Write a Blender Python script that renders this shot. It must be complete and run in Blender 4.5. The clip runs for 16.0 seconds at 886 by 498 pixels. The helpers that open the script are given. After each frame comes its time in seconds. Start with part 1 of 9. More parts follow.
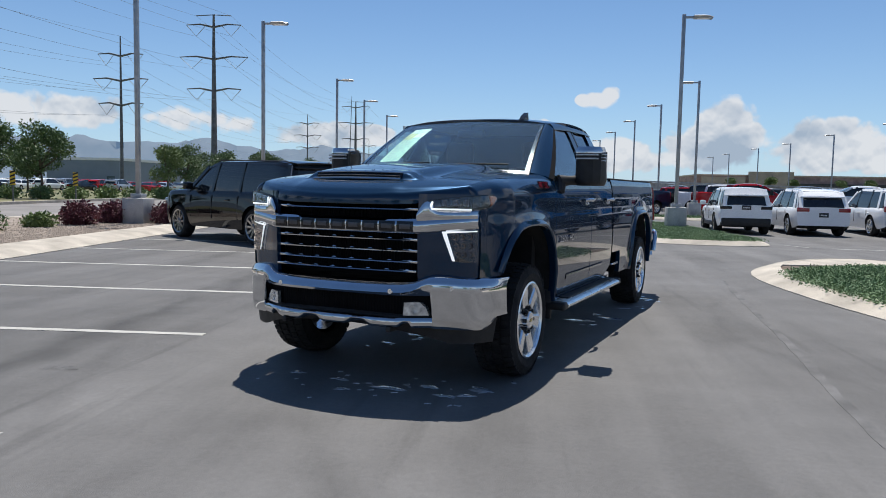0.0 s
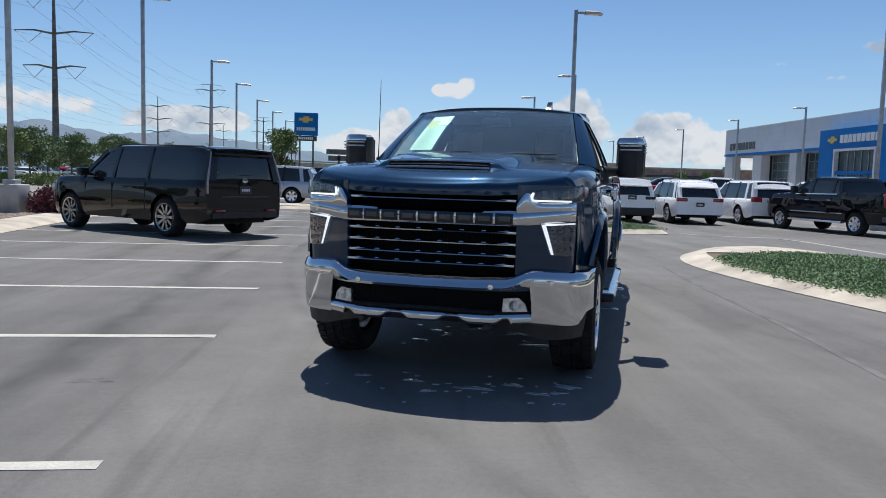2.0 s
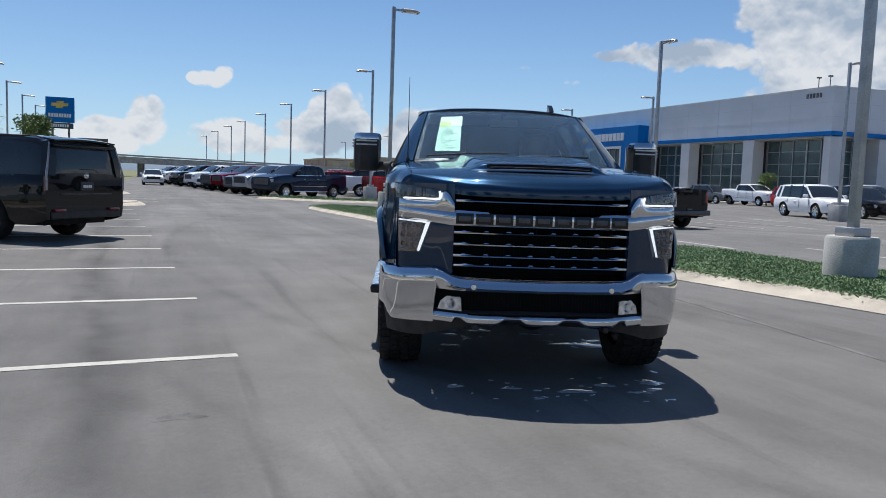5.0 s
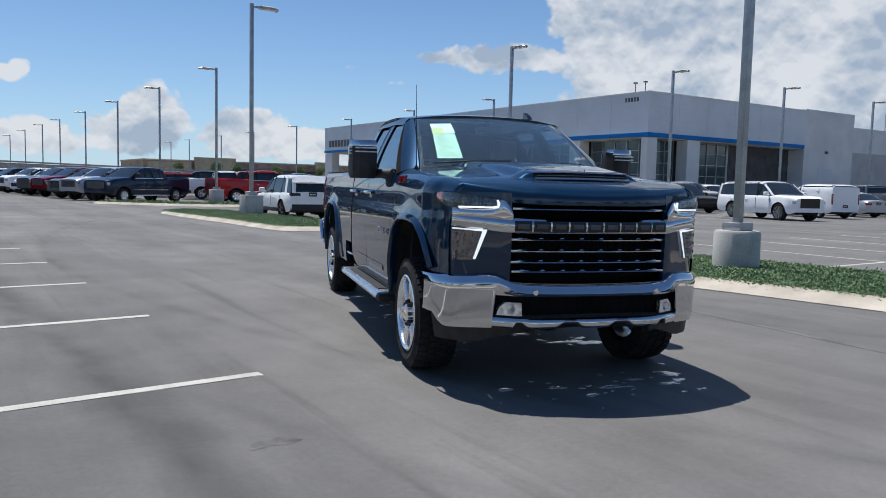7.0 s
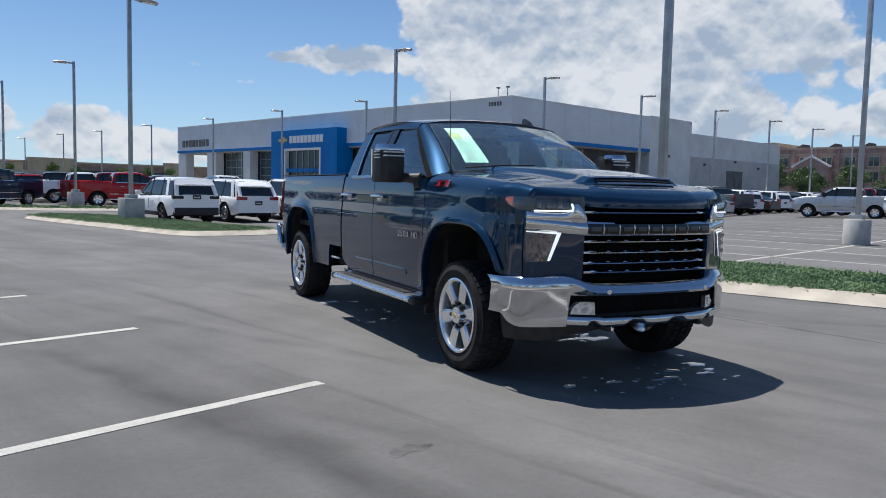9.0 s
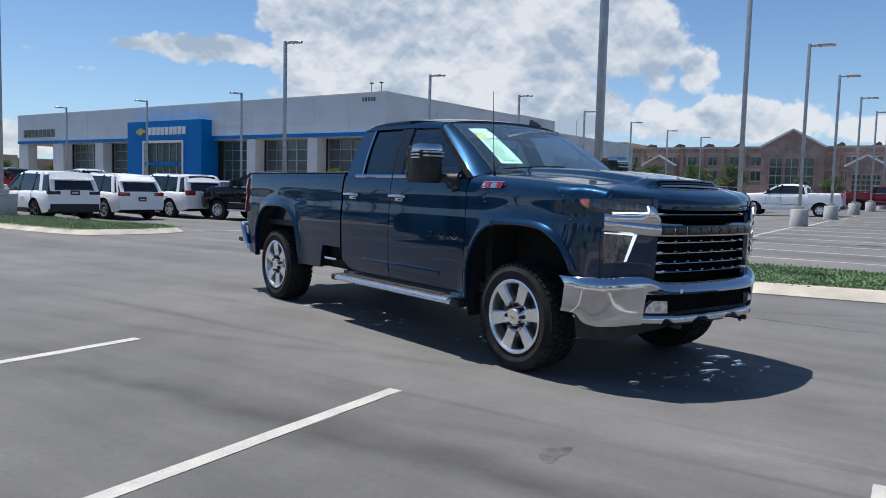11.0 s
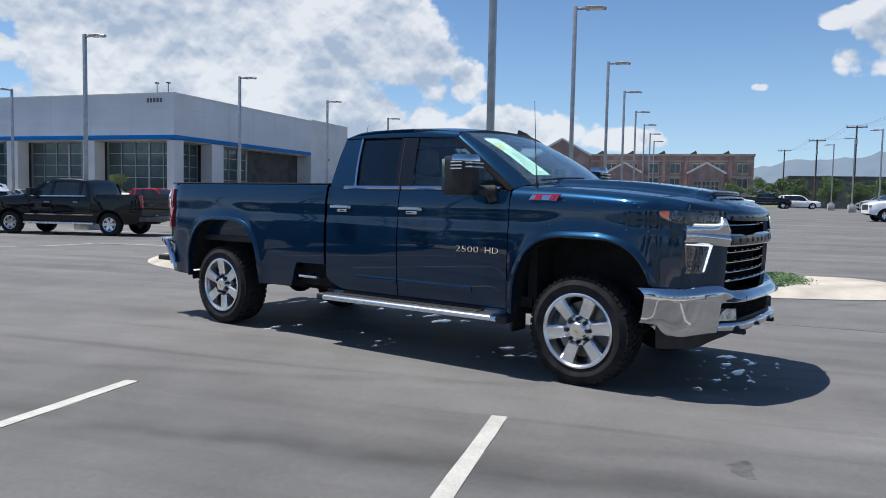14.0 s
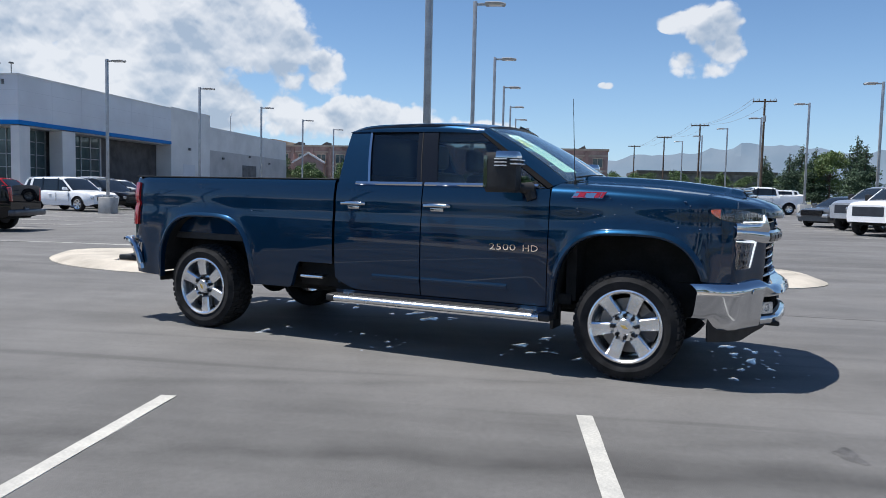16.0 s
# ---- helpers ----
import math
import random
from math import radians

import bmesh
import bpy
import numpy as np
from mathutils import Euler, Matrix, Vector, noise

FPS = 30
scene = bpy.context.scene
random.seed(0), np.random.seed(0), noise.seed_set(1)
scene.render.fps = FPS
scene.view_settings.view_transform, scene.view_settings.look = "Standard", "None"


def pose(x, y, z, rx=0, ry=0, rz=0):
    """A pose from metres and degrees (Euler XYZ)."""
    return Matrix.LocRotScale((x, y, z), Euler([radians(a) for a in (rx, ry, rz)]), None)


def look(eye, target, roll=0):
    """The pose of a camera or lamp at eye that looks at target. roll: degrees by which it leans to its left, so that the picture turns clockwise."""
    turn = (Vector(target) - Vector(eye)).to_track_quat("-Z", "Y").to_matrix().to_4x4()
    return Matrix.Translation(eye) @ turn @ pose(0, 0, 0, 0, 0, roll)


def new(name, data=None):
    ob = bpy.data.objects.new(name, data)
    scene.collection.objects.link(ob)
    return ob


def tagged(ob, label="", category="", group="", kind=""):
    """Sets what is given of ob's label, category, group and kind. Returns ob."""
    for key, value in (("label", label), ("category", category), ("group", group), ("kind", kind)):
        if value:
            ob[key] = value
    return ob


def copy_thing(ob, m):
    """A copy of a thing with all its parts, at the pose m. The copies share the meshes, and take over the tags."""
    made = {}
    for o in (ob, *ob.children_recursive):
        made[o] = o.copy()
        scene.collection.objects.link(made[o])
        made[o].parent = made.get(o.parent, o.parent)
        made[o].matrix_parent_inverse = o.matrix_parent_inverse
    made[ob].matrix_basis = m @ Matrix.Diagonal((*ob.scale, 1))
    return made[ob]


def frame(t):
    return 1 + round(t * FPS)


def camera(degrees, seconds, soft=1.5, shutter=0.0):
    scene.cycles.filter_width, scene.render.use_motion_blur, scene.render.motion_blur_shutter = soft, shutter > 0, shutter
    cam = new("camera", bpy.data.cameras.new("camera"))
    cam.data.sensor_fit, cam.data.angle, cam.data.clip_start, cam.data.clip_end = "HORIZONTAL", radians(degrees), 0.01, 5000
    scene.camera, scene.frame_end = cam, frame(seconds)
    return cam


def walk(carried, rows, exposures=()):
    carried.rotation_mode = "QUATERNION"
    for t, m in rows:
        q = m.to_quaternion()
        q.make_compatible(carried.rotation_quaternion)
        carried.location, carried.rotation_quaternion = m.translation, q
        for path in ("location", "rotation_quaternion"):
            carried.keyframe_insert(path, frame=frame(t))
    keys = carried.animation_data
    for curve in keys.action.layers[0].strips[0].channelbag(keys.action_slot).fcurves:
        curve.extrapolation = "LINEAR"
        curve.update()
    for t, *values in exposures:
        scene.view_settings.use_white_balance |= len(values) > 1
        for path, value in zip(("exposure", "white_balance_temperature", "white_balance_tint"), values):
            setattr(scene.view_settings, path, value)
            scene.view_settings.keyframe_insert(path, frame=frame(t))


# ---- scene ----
cam = camera(60.2, 16.0, 0.9)

PATH = [
    (0, (0.06, 1.055, 1.341), (-0.196, 3.033, 1.183), 1.1),
    (0.5, (-0.276, 1.083, 1.317), (-0.443, 3.069, 1.149), 1.3),
    (1, (-0.636, 1.133, 1.321), (-0.715, 3.124, 1.15), 1.4),
    (1.5, (-1.05, 1.152, 1.332), (-1.033, 3.145, 1.156), 1.6),
    (2, (-1.422, 1.232, 1.321), (-1.309, 3.221, 1.141), 1.6),
    (2.5, (-1.8, 1.269, 1.311), (-1.593, 3.25, 1.129), 1.6),
    (3, (-2.155, 1.309, 1.328), (-1.853, 3.277, 1.143), 1.8),
    (3.5, (-2.482, 1.477, 1.333), (-2.084, 3.428, 1.145), 1.8),
    (4, (-2.817, 1.592, 1.323), (-2.321, 3.521, 1.136), 1.9),
    (6.5, (-4.434, 2.226, 1.334), (-3.42, 3.942, 1.166), 1.5),
    (7, (-4.755, 2.396, 1.344), (-3.655, 4.057, 1.177), 1.3),
    (7.5, (-5.06, 2.561, 1.339), (-3.879, 4.167, 1.177), 1.2),
    (8, (-5.331, 2.777, 1.357), (-4.07, 4.322, 1.198), 1.3),
    (8.5, (-5.647, 2.985, 1.359), (-4.315, 4.469, 1.202), 1.2),
    (9, (-5.911, 3.218, 1.334), (-4.517, 4.644, 1.179), 1.2),
    (11.5, (-6.962, 4.672, 1.344), (-5.279, 5.74, 1.186), 1.6),
    (12, (-7.071, 5.0, 1.338), (-5.336, 5.983, 1.183), 1.7),
    (12.5, (-7.195, 5.318, 1.341), (-5.414, 6.215, 1.192), 1.7),
    (13, (-7.333, 5.645, 1.36), (-5.511, 6.456, 1.214), 1.5),
    (13.5, (-7.4, 5.979, 1.355), (-5.541, 6.704, 1.215), 1.2),
    (14, (-7.474, 6.295, 1.352), (-5.586, 6.942, 1.221), 1.1),
    (14.5, (-7.552, 6.653, 1.368), (-5.637, 7.215, 1.239), 1.0),
    (15, (-7.582, 6.994, 1.363), (-5.644, 7.471, 1.235), 1.1),
    (15.5, (-7.625, 7.342, 1.355), (-5.667, 7.728, 1.222), 1.2),
    (16, (-7.675, 7.674, 1.366), (-5.701, 7.967, 1.221), 1.3),
]
walk(cam, [(t, look(eye, target, roll)) for t, eye, target, roll in PATH],
     [(0, 0.11, 6480, 10), (4, 0.14, 6480, 10), (6.5, 0.10, 6420, 10), (9, 0.13, 6400, 10), (12, 0.22, 6380, 10), (16, 0.28, 6380, 10)])

# ---- world, sun, light ----
SUN_WAY = Vector((-0.026, 0.388, 1.0)).normalized()      # towards the sun
world = bpy.data.worlds.new("world")
scene.world = world
world.use_nodes = True
wn, wl = world.node_tree.nodes, world.node_tree.links
sky = wn.new("ShaderNodeTexSky")
sky.sky_type = "NISHITA"
sky.sun_disc = False
sky.sun_elevation = math.asin(SUN_WAY.z)
sky.sun_rotation = math.atan2(SUN_WAY.x, SUN_WAY.y)
sky.altitude = 1400.0
sky.air_density, sky.dust_density, sky.ozone_density = 1.0, 0.15, 2.2
way = wn.new("ShaderNodeTexCoord").outputs["Generated"]


def wmath(op, a, b=None, clamp=False):
    n = wn.new("ShaderNodeMath")
    n.operation, n.use_clamp = op, clamp
    for i, v in enumerate((a, b)):
        if v is None:
            continue
        if isinstance(v, (int, float)):
            n.inputs[i].default_value = v
        else:
            wl.new(v, n.inputs[i])
    return n.outputs[0]


def heading(az, el):
    a, e = radians(az), radians(el)
    return (math.sin(a) * math.cos(e), math.cos(a) * math.cos(e), math.sin(e))


def cloud_lobe(az, el, wide, high, gain=1.0):
    """A soft lobe of the cloud cover round a compass heading: 1 in its middle, 0 at its rim."""
    d = Vector(heading(az, el))
    right = Vector((math.cos(radians(az)), -math.sin(radians(az)), 0))
    up = right.cross(d)
    total = None
    for axis, r in ((right, wide), (up, high)):
        dot = wn.new("ShaderNodeVectorMath")
        dot.operation = "DOT_PRODUCT"
        wl.new(way, dot.inputs[0])
        dot.inputs[1].default_value = axis
        s = wmath("POWER", wmath("ABSOLUTE", wmath("DIVIDE", dot.outputs["Value"], math.sin(radians(r)))), 2.0)
        total = s if total is None else wmath("ADD", total, s)
    front = wn.new("ShaderNodeVectorMath")
    front.operation = "DOT_PRODUCT"
    wl.new(way, front.inputs[0])
    front.inputs[1].default_value = d
    near = wmath("GREATER_THAN", front.outputs["Value"], 0.2)
    return wmath("MULTIPLY", wmath("MULTIPLY", wmath("SUBTRACT", 1.0, total, True), near), gain)


LOBES = [(55, 21, 15.0, 15, 1.7), (48, 13, 8, 9, 1.2), (62, 12, 9.5, 8.5, 1.3), (69, 10, 4.5, 4.8), (72.5, 8.6, 2.2, 2.4), (58, 6, 18, 4, 1.3), (76, 5.4, 8, 2.0), (84, 4.6, 4, 1.2),
         (37.5, 9.2, 6.0, 1.5, 1.1), (34, 9.2, 3.6, 0.8, 0.9), (29.7, 7.4, 1.2, 0.4, 0.48), (26.5, 8.4, 2.0, 0.30, 0.42),
         (100.2, 12.0, 2.6, 2.1, 0.80), (98.2, 12.2, 2.0, 1.0, 0.72), (101.0, 10.2, 2.1, 2.7, 0.80), (98.9, 9.4, 1.9, 1.4, 0.75), (100.4, 9.0, 2.5, 1.2, 0.75), (93.2, 8.0, 0.8, 0.35, 0.5),
         (12.8, 4.2, 3.2, 3.0), (11.2, 3.0, 4.5, 2.4), (18.5, 3.4, 4.5, 2.4), (24, 2.6, 5, 1.6), (5.5, 2.6, 4, 1.7), (-0.6, 3.4, 1.8, 2.2), (-3, 2.4, 4, 1.5), (3.7, 6.6, 1.8, 0.8, 0.72), (4.6, 7.0, 0.9, 0.7, 0.75),
         (-35, 4.8, 8, 1.6, 0.9), (-25, 4.4, 7, 1.3, 0.85), (-16, 3.8, 6, 1.2, 0.8), (-46, 5, 8, 2.4), (130, 6, 20, 4), (170, 7, 25, 4), (-100, 6, 30, 5), (-150, 8, 25, 5)]
cover = None
for lobe in LOBES:
    c = cloud_lobe(*lobe)
    cover = c if cover is None else wmath("MAXIMUM", cover, c)


def sky_noise(scale, detail, shift=0.0, rough=0.55):
    mp = wn.new("ShaderNodeMapping")
    mp.inputs["Location"].default_value = (shift, shift * 0.7, shift * 0.3)
    mp.inputs["Scale"].default_value = (1, 1, 1.7)
    wl.new(way, mp.inputs["Vector"])
    n = wn.new("ShaderNodeTexNoise")
    n.inputs["Scale"].default_value, n.inputs["Detail"].default_value, n.inputs["Roughness"].default_value = scale, detail, rough
    wl.new(mp.outputs["Vector"], n.inputs["Vector"])
    return n.outputs["Fac"]


def cauliflower(scale, lift, detail):
    """Heaped round billows with smaller billows on them, taken a little higher by lift: 1 on a crown, 0 in a crease."""
    off = wn.new("ShaderNodeVectorMath")
    off.operation = "ADD"
    wl.new(way, off.inputs[0])
    off.inputs[1].default_value = (0, 0, lift)
    warp = wn.new("ShaderNodeTexNoise")
    warp.inputs["Scale"].default_value, warp.inputs["Detail"].default_value = scale * 0.8, 6.0
    wl.new(off.outputs["Vector"], warp.inputs["Vector"])
    mixv = wn.new("ShaderNodeMix")
    mixv.data_type, mixv.blend_type = "RGBA", "LINEAR_LIGHT"
    mixv.inputs["Factor"].default_value = 0.55 / scale
    wl.new(off.outputs["Vector"], mixv.inputs["A"])
    wl.new(warp.outputs["Color"], mixv.inputs["B"])
    cell = wn.new("ShaderNodeTexVoronoi")
    cell.feature, cell.normalize = "F1", True
    for k, v in (("Scale", scale), ("Detail", detail), ("Roughness", 0.52), ("Lacunarity", 2.1)):
        cell.inputs[k].default_value = v
    wl.new(mixv.outputs["Result"], cell.inputs["Vector"])
    return wmath("SUBTRACT", 1.0, wmath("MULTIPLY", cell.outputs["Distance"], 1.9), True)


knob, knob_up = cauliflower(44.0, 0.0, 1.5), cauliflower(44.0, 0.0035, 1.5)
heap, heap_up = cauliflower(13.0, 0.0, 2.0), cauliflower(13.0, 0.011, 2.0)
broad, broad_up = sky_noise(6.5, 4.0, 0.0, 0.5), sky_noise(6.5, 4.0, 0.035, 0.5)
wisp = sky_noise(38.0, 6.0, 0.3, 0.6)
body = wmath("ADD", cover, wmath("ADD", wmath("MULTIPLY", wmath("SUBTRACT", heap, 0.5), 0.95), wmath("ADD", wmath("MULTIPLY", wmath("SUBTRACT", broad, 0.5), 1.3), wmath("ADD", wmath("MULTIPLY", wmath("SUBTRACT", wisp, 0.5), 0.30), wmath("MULTIPLY", wmath("SUBTRACT", knob, 0.5), 0.50)))))
dense = wn.new("ShaderNodeMapRange")
dense.interpolation_type = "SMOOTHSTEP"
dense.inputs["From Min"].default_value, dense.inputs["From Max"].default_value = 0.22, 0.52
wl.new(wmath("MULTIPLY", body, wmath("MULTIPLY", cover, 5.0, True)), dense.inputs["Value"])
# shading of the cloud: bright crowns where a billow ends upwards, blue-grey bases and hollows
relief = wmath("ADD", wmath("MULTIPLY", wmath("SUBTRACT", knob, knob_up), 0.9), wmath("ADD", wmath("MULTIPLY", wmath("SUBTRACT", heap, heap_up), 1.9), wmath("MULTIPLY", wmath("SUBTRACT", broad, broad_up), 5.2)))
thick = wn.new("ShaderNodeMapRange")
for k, v in (("From Min", 0.40), ("From Max", 1.90), ("To Min", 0.84), ("To Max", -0.05)):
    thick.inputs[k].default_value = v
wl.new(body, thick.inputs["Value"])
tone = wn.new("ShaderNodeMapRange")
wl.new(wmath("ADD", thick.outputs["Result"], relief), tone.inputs["Value"])
cloud_tint = wn.new("ShaderNodeMix")
cloud_tint.data_type = "RGBA"
cloud_tint.inputs["A"].default_value = (3.7, 4.5, 5.6, 1)
cloud_tint.inputs["B"].default_value = (7.5, 7.7, 8.0, 1)
wl.new(tone.outputs["Result"], cloud_tint.inputs["Factor"])
cloudy = wn.new("ShaderNodeMix")
cloudy.data_type = "RGBA"
wl.new(wmath("MULTIPLY", dense.outputs["Result"], 0.93), cloudy.inputs["Factor"])
tint = wn.new("ShaderNodeMix")
tint.data_type, tint.blend_type = "RGBA", "MULTIPLY"
tint.inputs["Factor"].default_value = 1.0
tint.inputs["B"].default_value = (0.80, 0.98, 1.12, 1)
wl.new(sky.outputs["Color"], tint.inputs["A"])
up = wn.new("ShaderNodeSeparateXYZ")
wl.new(way, up.inputs["Vector"])
low = wmath("POWER", wmath("SUBTRACT", 1.0, wmath("ABSOLUTE", up.outputs["Z"]), True), 9.0)
haze = wn.new("ShaderNodeMix")
haze.data_type = "RGBA"
haze.inputs["B"].default_value = (4.9, 6.5, 8.2, 1)
wl.new(wmath("MULTIPLY", low, 0.75), haze.inputs["Factor"])
wl.new(tint.outputs["Result"], haze.inputs["A"])
wl.new(haze.outputs["Result"], cloudy.inputs["A"])
wl.new(cloud_tint.outputs["Result"], cloudy.inputs["B"])
bg = wn["Background"]
wl.new(cloudy.outputs["Result"], bg.inputs["Color"])
bg.inputs["Strength"].default_value = 0.091

sun = bpy.data.lights.new("sun", "SUN")
sun.energy, sun.angle, sun.color = 4.8, radians(0.53), (1.0, 0.96, 0.90)
sun_ob = new("sun", sun)
sun_ob.matrix_basis = look(SUN_WAY * 50, (0, 0, 0))

# ---- materials ----
def nodes_of(name):
    m = bpy.data.materials.new(name)
    m.use_nodes = True
    nt = m.node_tree
    return m, nt, nt.nodes["Principled BSDF"]


def rgb(c):
    return (*c, 1.0)


def surface(name, color, rough=0.6, metal=0.0, spread=0.15, scale=3.0, fine=40.0, bump=0.0, coat=0.0, spec=0.5, second=None, detail=4.0, rough_spread=0.1, random_tone=0.0, coords="Object"):
    """A surface with stains at one scale and grain at another."""
    m, nt, b = nodes_of(name)
    n, l = nt.nodes, nt.links
    tc = n.new("ShaderNodeTexCoord")
    big = n.new("ShaderNodeTexNoise")
    big.inputs["Scale"].default_value, big.inputs["Detail"].default_value = scale, detail
    small = n.new("ShaderNodeTexNoise")
    small.inputs["Scale"].default_value, small.inputs["Detail"].default_value = fine, 3.0
    for t in (big, small):
        l.new(tc.outputs[coords], t.inputs["Vector"])
    mix = n.new("ShaderNodeMix")
    mix.data_type = "RGBA"
    c2 = second or tuple(max(0, v * (1 - 2 * spread)) for v in color)
    mix.inputs["A"].default_value, mix.inputs["B"].default_value = rgb(color if second else tuple(min(1, v * (1 + spread)) for v in color)), rgb(c2)
    ramp = n.new("ShaderNodeMapRange")
    ramp.inputs["From Min"].default_value, ramp.inputs["From Max"].default_value = 0.3, 0.7
    l.new(big.outputs["Fac"], ramp.inputs["Value"])
    l.new(ramp.outputs["Result"], mix.inputs["Factor"])
    grain = n.new("ShaderNodeMix")
    grain.data_type, grain.blend_type = "RGBA", "OVERLAY"
    grain.inputs["Factor"].default_value = min(1.0, spread * 2.2)
    l.new(mix.outputs["Result"], grain.inputs["A"])
    l.new(small.outputs["Fac"], grain.inputs["B"])
    last = grain.outputs["Result"]
    if random_tone:
        info = n.new("ShaderNodeObjectInfo")
        r = n.new("ShaderNodeMapRange")
        r.inputs["To Min"].default_value, r.inputs["To Max"].default_value = 1 - random_tone, 1 + random_tone
        l.new(info.outputs["Random"], r.inputs["Value"])
        hsv = n.new("ShaderNodeHueSaturation")
        l.new(r.outputs["Result"], hsv.inputs["Value"])
        l.new(last, hsv.inputs["Color"])
        last = hsv.outputs["Color"]
    l.new(last, b.inputs["Base Color"])
    rr = n.new("ShaderNodeMapRange")
    rr.inputs["To Min"].default_value, rr.inputs["To Max"].default_value = max(0.0, rough - rough_spread), min(1.0, rough + rough_spread)
    l.new(big.outputs["Fac"], rr.inputs["Value"])
    l.new(rr.outputs["Result"], b.inputs["Roughness"])
    b.inputs["Metallic"].default_value = metal
    b.inputs["Coat Weight"].default_value = coat
    b.inputs["Coat Roughness"].default_value = 0.03
    b.inputs["Specular IOR Level"].default_value = spec
    if bump:
        bp = n.new("ShaderNodeBump")
        bp.inputs["Strength"].default_value, bp.inputs["Distance"].default_value = bump, 0.01
        l.new(small.outputs["Fac"], bp.inputs["Height"])
        l.new(bp.outputs["Normal"], b.inputs["Normal"])
    return m


def paint(name, color, metal=0.0, rough=0.35, coat=1.0):
    """Clear-coated car paint with fine flakes and a little dust."""
    m, nt, b = nodes_of(name)
    n, l = nt.nodes, nt.links
    tc = n.new("ShaderNodeTexCoord")
    fl = n.new("ShaderNodeTexVoronoi")
    fl.inputs["Scale"].default_value = 900.0
    dust = n.new("ShaderNodeTexNoise")
    dust.inputs["Scale"].default_value, dust.inputs["Detail"].default_value = 2.5, 6.0
    l.new(tc.outputs["Object"], fl.inputs["Vector"])
    l.new(tc.outputs["Object"], dust.inputs["Vector"])
    mix = n.new("ShaderNodeMix")
    mix.data_type = "RGBA"
    mix.inputs["A"].default_value = rgb(color)
    mix.inputs["B"].default_value = rgb(tuple(min(1, v * 1.35 + 0.004) for v in color))
    sep = n.new("ShaderNodeSeparateColor")
    l.new(fl.outputs["Color"], sep.inputs["Color"])
    l.new(sep.outputs["Red"], mix.inputs["Factor"])
    dm = n.new("ShaderNodeMix")
    dm.data_type = "RGBA"
    dm.inputs["B"].default_value = (0.30, 0.28, 0.25, 1)
    r = n.new("ShaderNodeMapRange")
    r.inputs["From Min"].default_value, r.inputs["From Max"].default_value, r.inputs["To Max"].default_value = 0.45, 0.85, 0.008
    l.new(dust.outputs["Fac"], r.inputs["Value"])
    l.new(r.outputs["Result"], dm.inputs["Factor"])
    l.new(mix.outputs["Result"], dm.inputs["A"])
    l.new(dm.outputs["Result"], b.inputs["Base Color"])
    b.inputs["Metallic"].default_value, b.inputs["Roughness"].default_value = metal, rough
    b.inputs["Specular IOR Level"].default_value = 0.0
    b.inputs["Coat Weight"].default_value, b.inputs["Coat Roughness"].default_value, b.inputs["Coat IOR"].default_value = coat, 0.02, 1.40
    return m


def clear_glass(name, tint, rough=0.0, ior=1.5):
    m, nt, b = nodes_of(name)
    b.inputs["Base Color"].default_value = rgb(tint)
    b.inputs["Transmission Weight"].default_value, b.inputs["Roughness"].default_value, b.inputs["IOR"].default_value = 1.0, rough, ior
    return m


def dark_glass(name, color=(0.008, 0.010, 0.012)):
    m, nt, b = nodes_of(name)
    n, l = nt.nodes, nt.links
    tc, tex = n.new("ShaderNodeTexCoord"), n.new("ShaderNodeTexNoise")
    tex.inputs["Scale"].default_value = 1.3
    l.new(tc.outputs["Object"], tex.inputs["Vector"])
    mix = n.new("ShaderNodeMix")
    mix.data_type = "RGBA"
    mix.inputs["A"].default_value, mix.inputs["B"].default_value = rgb(color), rgb(tuple(v * 3 for v in color))
    l.new(tex.outputs["Fac"], mix.inputs["Factor"])
    l.new(mix.outputs["Result"], b.inputs["Base Color"])
    b.inputs["Roughness"].default_value, b.inputs["Specular IOR Level"].default_value = 0.03, 0.6
    return m


def glow(name, color, strength):
    m, nt, b = nodes_of(name)
    b.inputs["Base Color"].default_value = rgb(color)
    b.inputs["Emission Color"].default_value, b.inputs["Emission Strength"].default_value = rgb(color), strength
    return m


M_BLUE = paint("dark_blue_paint", (0.0015, 0.0190, 0.049), metal=0.35, rough=0.32)
M_BLUE.node_tree.nodes["Principled BSDF"].inputs["Coat IOR"].default_value = 1.52
M_BLACK = paint("black_paint", (0.006, 0.006, 0.007))
M_WHITE = paint("white_paint", (0.78, 0.79, 0.80), rough=0.3)
M_SILVER = paint("silver_paint", (0.42, 0.43, 0.45), metal=0.6, rough=0.35)
M_GREY = paint("grey_paint", (0.10, 0.105, 0.11), metal=0.4)
M_RED = paint("red_paint", (0.36, 0.012, 0.015))
M_MAROON = paint("maroon_paint", (0.12, 0.008, 0.014))
M_NAVY = paint("navy_paint", (0.012, 0.020, 0.045), metal=0.3)
M_CHROME = surface("chrome", (0.60, 0.61, 0.63), rough=0.06, metal=1.0, spread=0.03, scale=6, fine=80, rough_spread=0.03)
M_ALU = surface("polished_aluminium", (0.80, 0.81, 0.82), rough=0.26, metal=1.0, spread=0.05, scale=8, fine=120, rough_spread=0.06)
M_SMOKE = surface("smoked_lamp", (0.10, 0.04, 0.045), rough=0.12, spread=0.2, scale=20, fine=100, coat=1.0)
M_LAMPGREY = surface("grey_lamp_housing", (0.045, 0.048, 0.052), rough=0.22, metal=0.3, spread=0.35, scale=40, fine=150)
